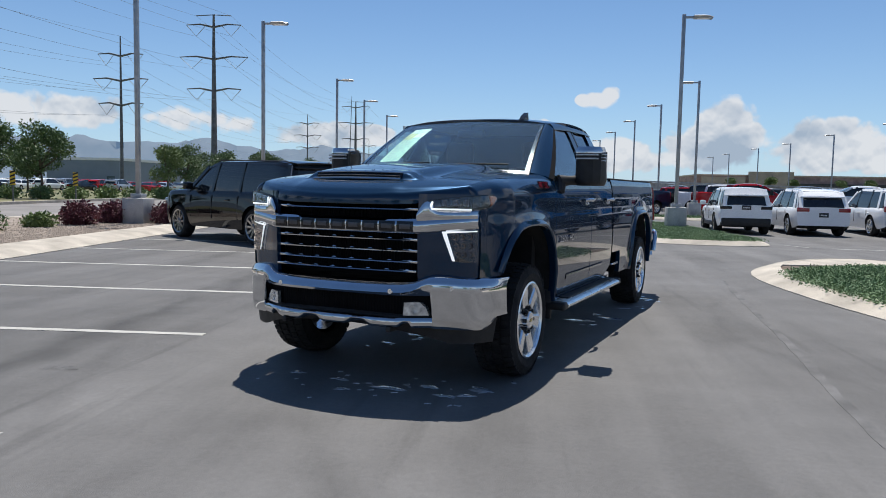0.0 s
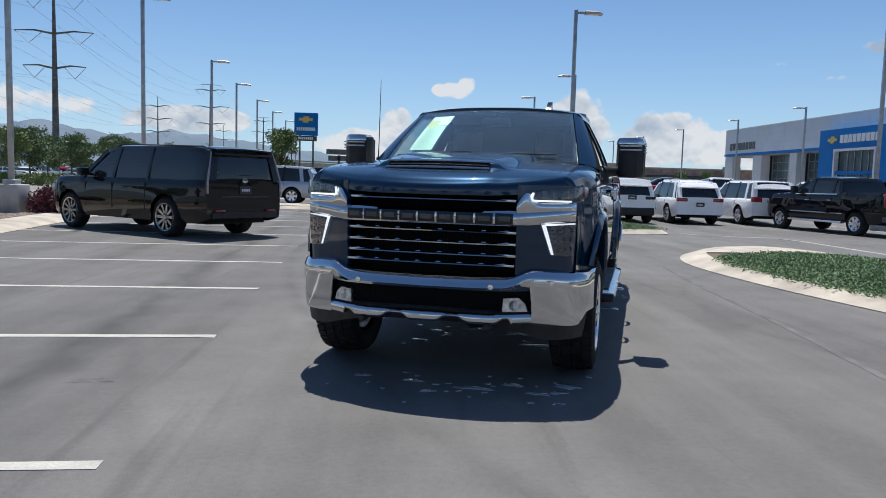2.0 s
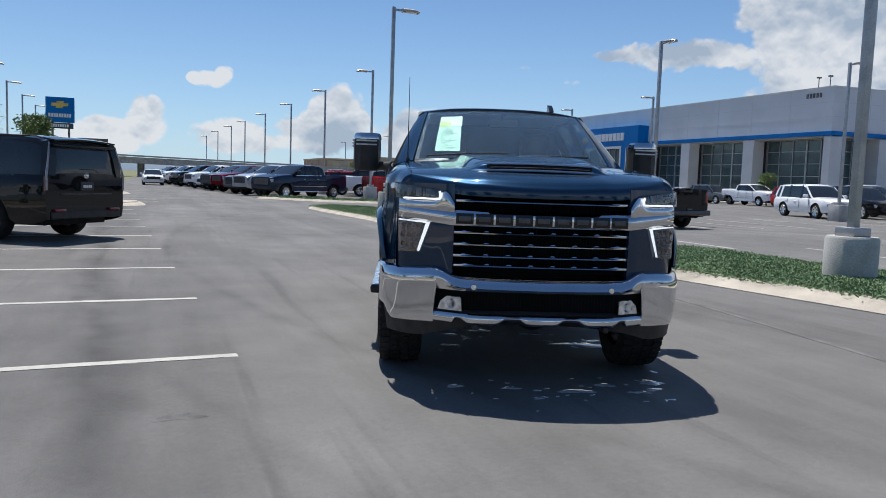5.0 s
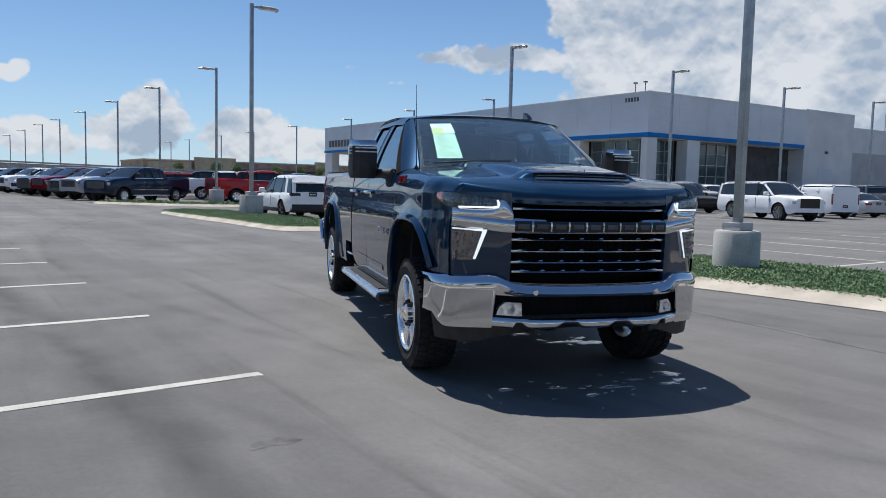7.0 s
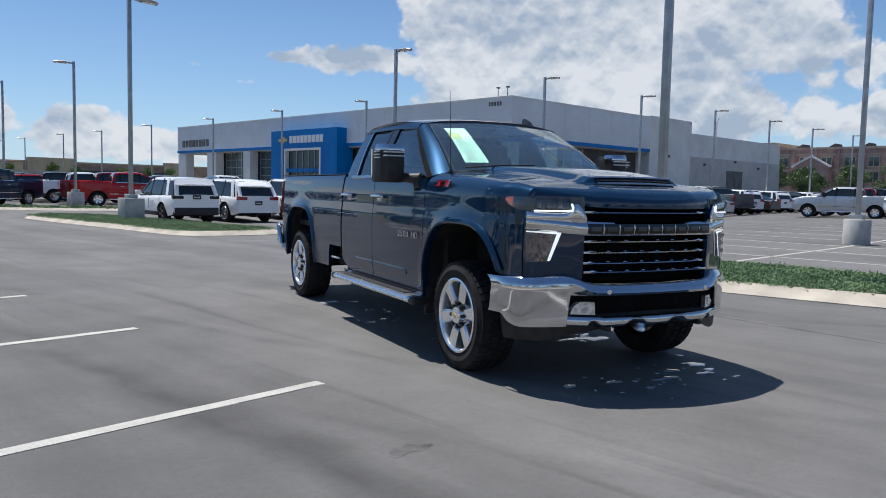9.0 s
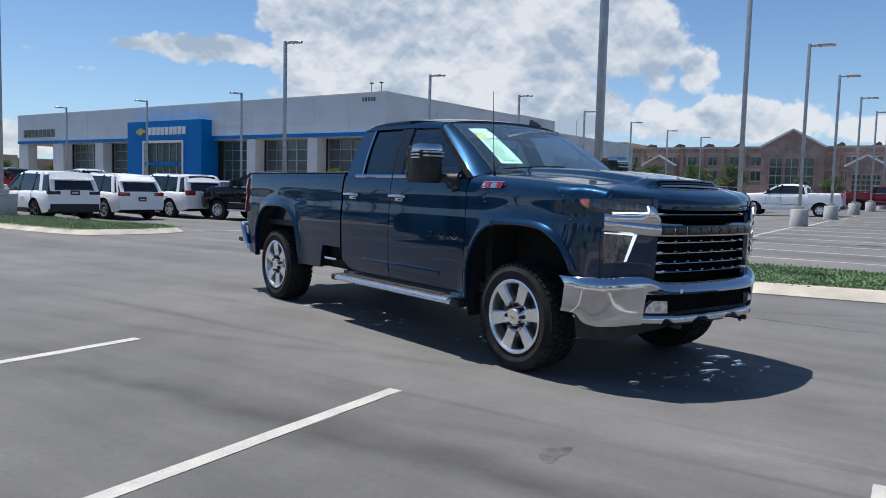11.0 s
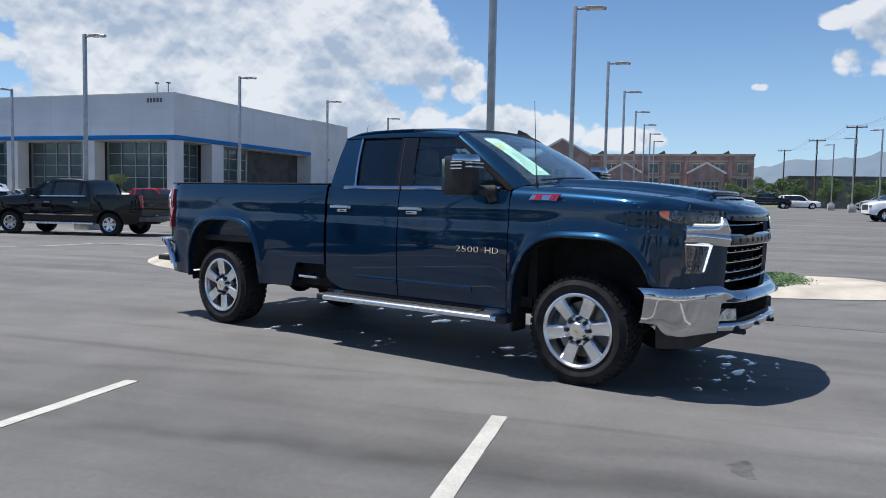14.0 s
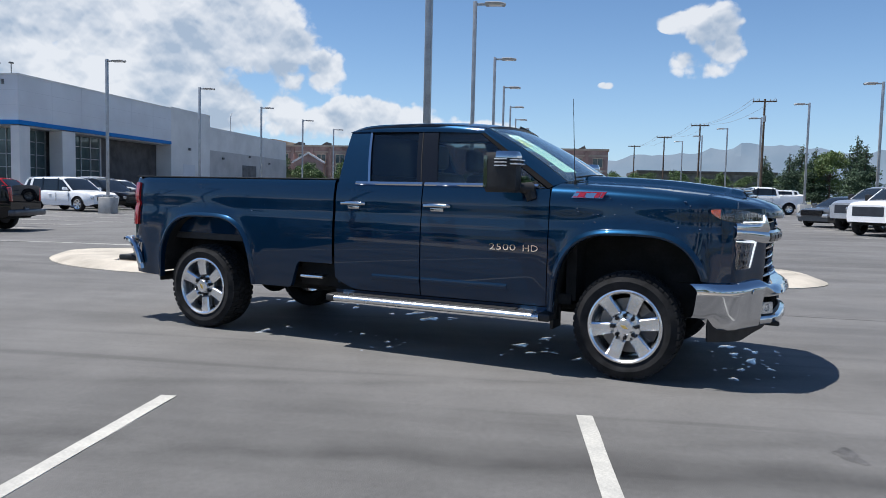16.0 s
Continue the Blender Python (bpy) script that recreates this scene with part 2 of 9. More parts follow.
M_DARKCHROME = surface("dark_metal", (0.10, 0.10, 0.11), rough=0.35, metal=0.9, spread=0.1)
M_RUBBER = surface("tyre_rubber", (0.022, 0.022, 0.023), rough=0.85, spread=0.25, scale=9, fine=160, bump=0.3, spec=0.25)
M_PLASTIC = surface("black_plastic", (0.016, 0.016, 0.017), rough=0.55, spread=0.2, scale=12, fine=400, bump=0.1)
M_GLOSSBLACK = surface("gloss_black_plastic", (0.008, 0.008, 0.009), rough=0.12, spread=0.1, scale=5, fine=60)
M_UNDER = surface("underbody", (0.012, 0.012, 0.012), rough=0.9, spread=0.3, scale=6, fine=50)
M_GLASS = clear_glass("windscreen_glass", (0.74, 0.93, 0.97), ior=1.6)
M_GLASS.node_tree.nodes["Principled BSDF"].inputs["Transmission Weight"].default_value = 0.985   # a thin film of dust
M_TINT = clear_glass("privacy_glass", (0.32, 0.36, 0.37))
M_DGLASS = dark_glass("dark_car_glass")
M_LENS = clear_glass("lamp_lens", (0.93, 0.95, 0.97))
M_AMBER = surface("amber_reflector", (0.36, 0.075, 0.016), rough=0.2, spread=0.2, scale=60, fine=200, coat=1.0)
M_REDLENS = surface("red_tail_lamp", (0.34, 0.008, 0.012), rough=0.15, spread=0.2, scale=40, fine=160, coat=1.0)
M_DRL = glow("daytime_running_light", (0.95, 0.98, 1.0), 0.75)
M_SEAT = surface("dark_leather", (0.060, 0.057, 0.055), rough=0.55, spread=0.25, scale=6, fine=120, bump=0.2)
M_CONCRETE = surface("concrete", (0.46, 0.45, 0.43), rough=0.85, spread=0.16, scale=2.2, fine=45, bump=0.35)
M_KERB = surface("pale_kerb_concrete", (0.50, 0.45, 0.375), rough=0.88, spread=0.14, scale=1.7, fine=60, bump=0.3, coords="Object")
M_LINE = surface("white_road_paint", (0.53, 0.515, 0.465), rough=0.8, spread=0.14, scale=5, fine=70, bump=0.3, second=(0.40, 0.39, 0.36))
M_POLE = surface("galvanised_steel", (0.40, 0.41, 0.42), rough=0.45, metal=0.6, spread=0.1, scale=4, fine=40)
M_STEELDARK = surface("weathered_steel", (0.16, 0.165, 0.17), rough=0.7, metal=0.3, spread=0.2, scale=1.0, fine=10)
M_PANEL = surface("grey_metal_panel", (0.66, 0.68, 0.71), rough=0.5, metal=0.0, spread=0.05, scale=0.3, fine=12)
M_STUCCO = surface("pale_grey_stucco", (0.70, 0.70, 0.69), rough=0.85, spread=0.06, scale=0.4, fine=30, bump=0.2)
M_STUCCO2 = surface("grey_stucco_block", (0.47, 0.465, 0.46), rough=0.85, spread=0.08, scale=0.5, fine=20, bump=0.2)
M_BRANDBLUE = surface("bright_blue_panel", (0.0, 0.170, 0.50), rough=0.45, spread=0.05, scale=0.3, fine=8, spec=0.15)
M_STOREGLASS = dark_glass("shop_glass", (0.030, 0.046, 0.047))
M_BRICK = surface("red_brick", (0.42, 0.285, 0.245), rough=0.9, spread=0.18, scale=0.6, fine=9, bump=0.3)
M_BEIGE = surface("beige_stone", (0.50, 0.41, 0.32), rough=0.9, spread=0.1, scale=0.5, fine=8)
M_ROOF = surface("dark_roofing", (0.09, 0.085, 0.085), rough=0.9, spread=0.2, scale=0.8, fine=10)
M_WHITEP = surface("white_paint_matt", (0.78, 0.78, 0.77), rough=0.6, spread=0.05)
M_GOLD = surface("gold_panel", (0.62, 0.43, 0.12), rough=0.35, metal=0.5, spread=0.1)
M_BARK = surface("bark", (0.12, 0.085, 0.06), rough=0.95, spread=0.3, scale=5, fine=40, bump=0.6)
M_LEAF = surface("leaf_green", (0.105, 0.165, 0.055), rough=0.6, spread=0.3, scale=0.8, fine=6, second=(0.065, 0.115, 0.036))
M_LEAF2 = surface("leaf_light_green", (0.16, 0.22, 0.065), rough=0.6, spread=0.3, scale=0.8, fine=6, second=(0.10, 0.155, 0.045))
M_PINE = surface("conifer_green", (0.060, 0.105, 0.055), rough=0.7, spread=0.3, scale=1.0, fine=6, second=(0.040, 0.075, 0.040))
M_REDLEAF = surface("barberry_leaf", (0.15, 0.030, 0.045), rough=0.6, spread=0.3, scale=5, fine=30, second=(0.06, 0.010, 0.018))
M_JUNIPER = surface("juniper_green", (0.19, 0.285, 0.135), rough=0.75, spread=0.25, scale=1.6, fine=18, second=(0.115, 0.195, 0.09))
M_GRAVEL = surface("tan_gravel", (0.37, 0.31, 0.255), rough=0.95, spread=0.3, scale=12, fine=60, bump=0.6, second=(0.24, 0.195, 0.155))
M_SOIL = surface("mulch_soil", (0.16, 0.12, 0.085), rough=0.95, spread=0.3, scale=8, fine=60, bump=0.6)
M_TINT2 = clear_glass("tinted_door_glass", (0.58, 0.66, 0.67))
M_PAPER = surface("pale_green_paper", (0.40, 0.58, 0.45), rough=0.8, spread=0.04, scale=12, fine=60)
M_PAPER2 = surface("white_paper", (0.50, 0.60, 0.52), rough=0.8, spread=0.04, scale=12, fine=60)
M_PAPERY = surface("yellow_paper", (0.42, 0.44, 0.16), rough=0.8, spread=0.05, scale=12, fine=60)
M_PRINT = surface("grey_print", (0.40, 0.48, 0.42), rough=0.8, spread=0.05)
M_HEADLINER = surface("grey_headliner", (0.20, 0.20, 0.20), rough=0.95, spread=0.08, scale=10, fine=200)
M_FOG = surface("fog_lamp_reflector", (0.78, 0.80, 0.82), rough=0.18, metal=0.7, spread=0.25, scale=30, fine=120, coat=1.0)
M_LENS2 = surface("white_marker_lens", (0.62, 0.64, 0.66), rough=0.12, spread=0.15, scale=40, fine=120, coat=1.0)
M_BADGERED = surface("red_enamel", (0.42, 0.012, 0.03), rough=0.25, spread=0.1, coat=1.0)
M_BRAKE = surface("brake_steel", (0.22, 0.21, 0.20), rough=0.4, metal=0.9, spread=0.15, scale=12, fine=100)
M_FOAM = surface("soapy_water", (0.52, 0.56, 0.60), rough=0.25, spread=0.15, scale=20, fine=90, coat=1.0)
M_MESH = surface("matt_black_mesh", (0.010, 0.010, 0.011), rough=0.9, spread=0.1, spec=0.1)
M_RIM = surface("bright_machined_rim", (0.86, 0.87, 0.88), rough=0.24, metal=0.92, spread=0.04, scale=8, fine=120, rough_spread=0.06)
M_DASH = surface("dark_dashboard", (0.05, 0.05, 0.05), rough=0.7, spread=0.15, scale=6, fine=120, bump=0.2)
M_DROP = surface("clear_water_drop", (0.55, 0.58, 0.60), rough=0.04, metal=0.9, spread=0.05)
M_TAR = surface("darker_asphalt_seam", (0.142, 0.139, 0.136), rough=0.85, spread=0.2, scale=3, fine=120, bump=0.4)

# ---- small building library ----
def link_mesh(name, bm, material, parent=None, label="", smooth=True, angle=35):
    me = bpy.data.meshes.new(name)
    bmesh.ops.recalc_face_normals(bm, faces=bm.faces[:])
    bm.to_mesh(me)
    bm.free()
    if isinstance(material, (list, tuple)):
        for m in material:
            me.materials.append(m)
    else:
        me.materials.append(material)
    if smooth:
        me.shade_smooth()
        me.set_sharp_from_angle(angle=radians(angle))
    ob = new(name, me)
    if parent is not None:
        ob.parent = parent
    if label:
        tagged(ob, label)
    return ob


def part(name, bm, material, parent, label="", smooth=True, angle=35):
    return link_mesh(name, bm, material, parent, label, smooth, angle)


def thing(name, label, category, m=None, group="", kind=""):
    ob = new(name)
    ob.empty_display_size = 0.2
    if m is not None:
        ob.matrix_basis = m
    return tagged(ob, label, category, group, kind)


def box(bm, x0, x1, y0, y1, z0, z1, bevel=0.0, seg=2):
    vs = bmesh.ops.create_cube(bm, size=1.0)["verts"]
    for v in vs:
        v.co = Vector(((x0 + x1) / 2 + v.co.x * (x1 - x0), (y0 + y1) / 2 + v.co.y * (y1 - y0), (z0 + z1) / 2 + v.co.z * (z1 - z0)))
    if bevel:
        es = list({e for v in vs for e in v.link_edges})
        bmesh.ops.bevel(bm, geom=es, offset=bevel, segments=seg, affect="EDGES", profile=0.5)
    return vs


def boxed(x0, x1, y0, y1, z0, z1, bevel=0.0, seg=2):
    bm = bmesh.new()
    box(bm, x0, x1, y0, y1, z0, z1, bevel, seg)
    return bm


def tube(bm, pts, r, sides=10, cap=True):
    """A tube along points; r is one radius or one for each point."""
    pts = [Vector(p) for p in pts]
    rs = [r] * len(pts) if not isinstance(r, (list, tuple)) else r
    rings = []
    side = None
    for i, p in enumerate(pts):
        d = (pts[min(i + 1, len(pts) - 1)] - pts[max(i - 1, 0)]).normalized()
        if side is None:
            side = d.orthogonal().normalized()
        side = (side - d * side.dot(d)).normalized()
        up = d.cross(side)
        rings.append([bm.verts.new(p + (side * math.cos(a) + up * math.sin(a)) * rs[i]) for a in [2 * math.pi * k / sides for k in range(sides)]])
    for a, b in zip(rings, rings[1:]):
        for k in range(sides):
            bm.faces.new((a[k], a[(k + 1) % sides], b[(k + 1) % sides], b[k]))
    if cap:
        bm.faces.new(rings[0][::-1])
        bm.faces.new(rings[-1])


def lathe(bm, prof, axis="y", sides=40, centre=(0, 0, 0)):
    """Turns (radius, along) points round an axis."""
    c = Vector(centre)
    rings = []
    for k in range(sides):
        a = 2 * math.pi * k / sides
        ring = []
        for r, h in prof:
            if axis == "y":
                v = Vector((r * math.cos(a), h, r * math.sin(a)))
            elif axis == "z":
                v = Vector((r * math.cos(a), r * math.sin(a), h))
            else:
                v = Vector((h, r * math.cos(a), r * math.sin(a)))
            ring.append(bm.verts.new(c + v))
        rings.append(ring)
    for k in range(sides):
        a, b = rings[k], rings[(k + 1) % sides]
        for i in range(len(prof) - 1):
            bm.faces.new((a[i], b[i], b[i + 1], a[i + 1]))
    bmesh.ops.remove_doubles(bm, verts=[v for r in rings for v in r], dist=1e-5)


def prism(bm, outline, a, b, axis="z", taper=1.0):
    """Extrudes a flat outline along an axis from a to b. z: (x, y); y: (x, z); x: (y, z)."""
    def put(p, h):
        return {"z": (p[0], p[1], h), "y": (p[0], h, p[1]), "x": (h, p[0], p[1])}[axis]
    cx = sum(p[0] for p in outline) / len(outline)
    cy = sum(p[1] for p in outline) / len(outline)
    lo = [bm.verts.new(put(p, a)) for p in outline]
    hi = [bm.verts.new(put((cx + (p[0] - cx) * taper, cy + (p[1] - cy) * taper), b)) for p in outline]
    n = len(outline)
    for i in range(n):
        bm.faces.new((lo[i], lo[(i + 1) % n], hi[(i + 1) % n], hi[i]))
    bm.faces.new(lo[::-1])
    bm.faces.new(hi)


def beam(bm, p, q, w, t, nrm):
    """A flat bar from p to q, w wide across, t thick along nrm."""
    p, q, nrm = Vector(p), Vector(q), Vector(nrm).normalized()
    d = (q - p).normalized()
    s = d.cross(nrm).normalized()
    n = s.cross(d).normalized()
    vs = [bm.verts.new(c + s * a * w / 2 + n * b * t / 2) for c in (p, q) for a, b in ((-1, -1), (1, -1), (1, 1), (-1, 1))]
    for f in ((0, 1, 2, 3), (4, 7, 6, 5), (0, 4, 5, 1), (1, 5, 6, 2), (2, 6, 7, 3), (3, 7, 4, 0)):
        bm.faces.new([vs[i] for i in f])


def curve_at(pts, x):
    """Smooth value through (x, value) points in rising order of x."""
    if x <= pts[0][0]:
        return pts[0][1]
    if x >= pts[-1][0]:
        return pts[-1][1]
    for i in range(len(pts) - 1):
        (x0, a), (x1, b) = pts[i], pts[i + 1]
        if x0 <= x <= x1:
            pa = pts[i - 1] if i > 0 else pts[i]
            pb = pts[i + 2] if i + 2 < len(pts) else pts[i + 1]
            ma = (b - pa[1]) / (x1 - pa[0]) if x1 > pa[0] else 0
            mb = (pb[1] - a) / (pb[0] - x0) if pb[0] > x0 else 0
            h, s = x1 - x0, (x - x0) / (x1 - x0)
            return (2 * s ** 3 - 3 * s * s + 1) * a + (s ** 3 - 2 * s * s + s) * h * ma + (3 * s * s - 2 * s ** 3) * b + (s ** 3 - s * s) * h * mb


def line_at(pts, x):
    """Straight value through (x, value) points in rising order of x."""
    if x <= pts[0][0]:
        return pts[0][1]
    for (x0, a), (x1, b) in zip(pts, pts[1:]):
        if x <= x1:
            return a + (b - a) * (x - x0) / max(x1 - x0, 1e-9)
    return pts[-1][1]


def rounded(pts, n=5):
    """A Catmull-Rom polyline through flat points."""
    out = []
    for i in range(len(pts) - 1):
        p0, p1, p2, p3 = pts[max(i - 1, 0)], pts[i], pts[i + 1], pts[min(i + 2, len(pts) - 1)]
        for k in range(n):
            t = k / n
            out.append(tuple(0.5 * (2 * b + (c - a) * t + (2 * a - 5 * b + 4 * c - d) * t * t + (3 * b - a - 3 * c + d) * t ** 3)
                             for a, b, c, d in zip(p0, p1, p2, p3)))
    out.append(tuple(pts[-1]))
    return out


def resample(poly, n):
    seg = [math.dist(a, b) for a, b in zip(poly, poly[1:])]
    total, out, i, done = sum(seg), [], 0, 0.0
    for k in range(n):
        want = total * k / (n - 1)
        while i < len(seg) - 1 and done + seg[i] < want:
            done += seg[i]
            i += 1
        s = (want - done) / seg[i] if seg[i] > 1e-9 else 0
        s = min(max(s, 0), 1)
        out.append(tuple(a + (b - a) * s for a, b in zip(poly[i], poly[i + 1])))
    return out


def shell(bm, xs, prof, bottom=None, rows=14, sides=(1, -1), caps=False, lip=0.0):
    """Skin through half sections prof(x) -> [(y, z), ...] from low to high, cut off below bottom(x), on both sides."""
    for sgn in sides:
        grid = []
        for x in xs:
            poly = prof(x)
            if bottom is not None:
                zb = bottom(x)
                keep = [p for p in poly if p[1] > zb]
                first = len(poly) - len(keep)
                if 0 < first < len(poly):
                    a, b = poly[first - 1], poly[first]
                    s = (zb - a[1]) / (b[1] - a[1]) if b[1] != a[1] else 0
                    poly = [(a[0] + (b[0] - a[0]) * s, zb)] + keep
                elif keep:
                    poly = keep
            pts = resample(poly, rows)
            if lip:
                pts = [(pts[0][0] - lip, pts[0][1])] + pts
            grid.append([bm.verts.new((x, sgn * y, z)) for y, z in pts])
        for a, b in zip(grid, grid[1:]):
            for k in range(len(a) - 1):
                try:
                    bm.faces.new((a[k], a[k + 1], b[k + 1], b[k]))
                except ValueError:
                    pass
        if caps:
            for ring in (grid[0], grid[-1]):
                lo = [bm.verts.new((v.co.x, 0, v.co.z)) for v in ring]
                for k in range(len(ring) - 1):
                    bm.faces.new((ring[k], ring[k + 1], lo[k + 1], lo[k]))
    bmesh.ops.remove_doubles(bm, verts=bm.verts[:], dist=1e-4)


def steps(a, b, n):
    return [a + (b - a) * i / n for i in range(n + 1)]


def sheet(bm, us, vs, f):
    """A grid of f(u, v) points."""
    g = [[bm.verts.new(f(u, v)) for v in vs] for u in us]
    for a, b in zip(g, g[1:]):
        for k in range(len(vs) - 1):
            bm.faces.new((a[k], a[k + 1], b[k + 1], b[k]))
    return g


def thicken(bm, t):
    """Gives an open skin a thickness towards its back."""
    bmesh.ops.recalc_face_normals(bm, faces=bm.faces[:])
    bmesh.ops.solidify(bm, geom=bm.faces[:], thickness=t)

# ---- the lot: ground, asphalt, kerbs, planting beds ----
def asphalt():
    m, nt, b = nodes_of("worn_asphalt")
    n, l = nt.nodes, nt.links
    tc = n.new("ShaderNodeTexCoord")

    def tex(scale, detail=5.0, stretch=None, rough=0.55, turn=0.0):
        t = n.new("ShaderNodeTexNoise")
        t.inputs["Scale"].default_value, t.inputs["Detail"].default_value, t.inputs["Roughness"].default_value = scale, detail, rough
        mp = n.new("ShaderNodeMapping")
        mp.inputs["Scale"].default_value = stretch or (1, 1, 1)
        mp.inputs["Rotation"].default_value = (0, 0, radians(turn))
        l.new(tc.outputs["Object"], mp.inputs["Vector"])
        l.new(mp.outputs["Vector"], t.inputs["Vector"])
        return t.outputs["Fac"]

    def span(v, a, b2, c, d):
        r = n.new("ShaderNodeMapRange")
        for k, x in zip(("From Min", "From Max", "To Min", "To Max"), (a, b2, c, d)):
            r.inputs[k].default_value = x
        l.new(v, r.inputs["Value"])
        return r.outputs["Result"]

    def times(a, b2):
        k = n.new("ShaderNodeMath")
        k.operation = "MULTIPLY"
        l.new(a, k.inputs[0])
        l.new(b2, k.inputs[1])
        return k.outputs[0]
    tone = span(tex(0.22), 0.3, 0.7, 0.82, 1.16)                              # broad patches
    tone = times(tone, span(tex(1.6, 6), 0.3, 0.7, 0.90, 1.10))               # stains
    tone = times(tone, span(tex(1.0, 5, (0.9, 0.07, 1), 0.6, 4), 0.42, 0.60, 0.82, 1.05))   # streaks of the paving machine
    tone = times(tone, span(tex(2.0, 3, (2.2, 0.10, 1), 0.5, -14), 0.60, 0.72, 1.0, 0.80))     # tyre tracks
    tone = times(tone, span(tex(7.0, 5, (1.0, 1.0, 1.0), 0.7, 2), 0.66, 0.74, 1.0, 0.84))      # small dark spots
    # stalls a little darker than the lane, with a tyre smear along their ends
    sep = n.new("ShaderNodeSeparateXYZ")
    l.new(tc.outputs["Object"], sep.inputs["Vector"])

    def calc(op, a, b2):
        k = n.new("ShaderNodeMath")
        k.operation = op
        for i, v in enumerate((a, b2)):
            if isinstance(v, (int, float)):
                k.inputs[i].default_value = v
            else:
                l.new(v, k.inputs[i])
        return k.outputs[0]

    def band(dist, half, gain, breakup):
        """Darkens within half of dist = 0, softly, where breakup is high."""
        near = span(calc("ABSOLUTE", dist, 0.0), 0.0, half, 1.0, 0.0)
        return calc("SUBTRACT", 1.0, calc("MULTIPLY", calc("MULTIPLY", near, breakup), gain))
    across = calc("ADD", sep.outputs["X"], calc("MULTIPLY", calc("SUBTRACT", sep.outputs["Y"], 7.4), 0.0558))
    wob = span(tex(0.9, 4), 0.2, 0.8, -0.22, 0.22)
    across = calc("ADD", across, wob)
    tone = times(tone, span(across, -3.15, -2.85, 0.90, 1.03))
    patchy = span(tex(0.55, 4), 0.32, 0.58, 0.0, 1.0)
    tone = times(tone, band(calc("ADD", across, 3.86), 0.28, 0.42, patchy))
    tone = times(tone, band(calc("ADD", across, 5.5), 0.35, 0.22, patchy))

    def ring(cx, cy, radius):
        dx, dy = calc("SUBTRACT", sep.outputs["X"], cx), calc("SUBTRACT", sep.outputs["Y"], cy)
        far = calc("SQRT", calc("ADD", calc("MULTIPLY", dx, dx), calc("MULTIPLY", dy, dy)), 0.0)
        return calc("ADD", calc("SUBTRACT", far, radius), calc("MULTIPLY", wob, 0.25))
    faint = span(tex(1.3, 4), 0.35, 0.6, 0.15, 1.0)
    tone = times(tone, band(ring(26.58, 15.99, 29.82), 0.15, 0.22, faint))
    tone = times(tone, band(ring(26.58, 15.99, 31.30), 0.12, 0.15, faint))
    tone = times(tone, band(ring(7.46, 8.89, 5.55), 0.13, 0.20, faint))
    tone = times(tone, span(tex(26, 4), 0.3, 0.7, 0.93, 1.07))
    grit = tex(220, 2)
    tone = times(tone, span(grit, 0.25, 0.75, 0.86, 1.14))
    vor = n.new("ShaderNodeTexVoronoi")
    vor.inputs["Scale"].default_value = 95.0
    l.new(tc.outputs["Object"], vor.inputs["Vector"])
    tone = times(tone, span(vor.outputs["Distance"], 0.0, 0.5, 1.10, 0.94))
    mix = n.new("ShaderNodeMix")
    mix.data_type, mix.blend_type = "RGBA", "MULTIPLY"
    mix.inputs["Factor"].default_value = 1.0
    mix.inputs["A"].default_value = (0.162, 0.158, 0.153, 1)
    l.new(tone, mix.inputs["B"])
    l.new(mix.outputs["Result"], b.inputs["Base Color"])
    l.new(span(tex(0.5), 0.3, 0.7, 0.72, 0.9), b.inputs["Roughness"])
    b.inputs["Specular IOR Level"].default_value = 0.35
    bp = n.new("ShaderNodeBump")
    bp.inputs["Strength"].default_value, bp.inputs["Distance"].default_value = 0.5, 0.006
    l.new(grit, bp.inputs["Height"])
    l.new(bp.outputs["Normal"], b.inputs["Normal"])
    return m


M_ASPHALT = asphalt()
M_ROAD = surface("pale_old_road", (0.24, 0.225, 0.21), rough=0.9, spread=0.12, scale=0.4, fine=30, bump=0.2)
M_LAND = surface("dry_grass_land", (0.20, 0.185, 0.095), rough=0.95, spread=0.25, scale=0.03, fine=0.8, second=(0.12, 0.14, 0.06))


def flat(name, outline, z0, z1, material, label, category, kind="structure", taper=1.0):
    bm = bmesh.new()
    prism(bm, outline, z0, z1, "z", taper)
    return tagged(link_mesh(name, bm, material, None, "", False), label, category, kind=kind)


bm = bmesh.new()
rings = []
for r, z in ((15.6, -0.35), (24, -0.06), (120, -0.06), (600, -0.06), (4400, -0.06)):
    rings.append([bm.verts.new((18 + r * math.cos(2 * math.pi * i / 64), 29 + r * math.sin(2 * math.pi * i / 64), z)) for i in range(64)])
bm.faces.new(rings[0])
for p, q in zip(rings, rings[1:]):
    for i in range(64):
        bm.faces.new((p[i], q[i], q[(i + 1) % 64], p[(i + 1) % 64]))
tagged(link_mesh("ground", bm, M_LAND, None, "", False), "dry grassy valley floor reaching to the hills", "ground", kind="structure")


def kerb_x(y):
    return -8.95 - 0.11 * (y - 12.7)


def lot_h(x, y):
    """The lot climbs gently towards the school."""
    k = min(1.0, max(0.0, (26.0 - y) / 20.0))

    def ease(v, a, b):
        v = min(1.0, max(0.0, (v - a) / (b - a)))
        return v * v * (3 - 2 * v)
    swale = ease(x, 6.1, 7.6) * (1 - ease(x, 20, 30)) * ease(y, 20, 25) * (1 - ease(y, 35, 38.5))
    return -0.14 * swale + 0.0115 * min(80.0, max(0.0, x - 16.0)) * k * k * (3 - 2 * k)


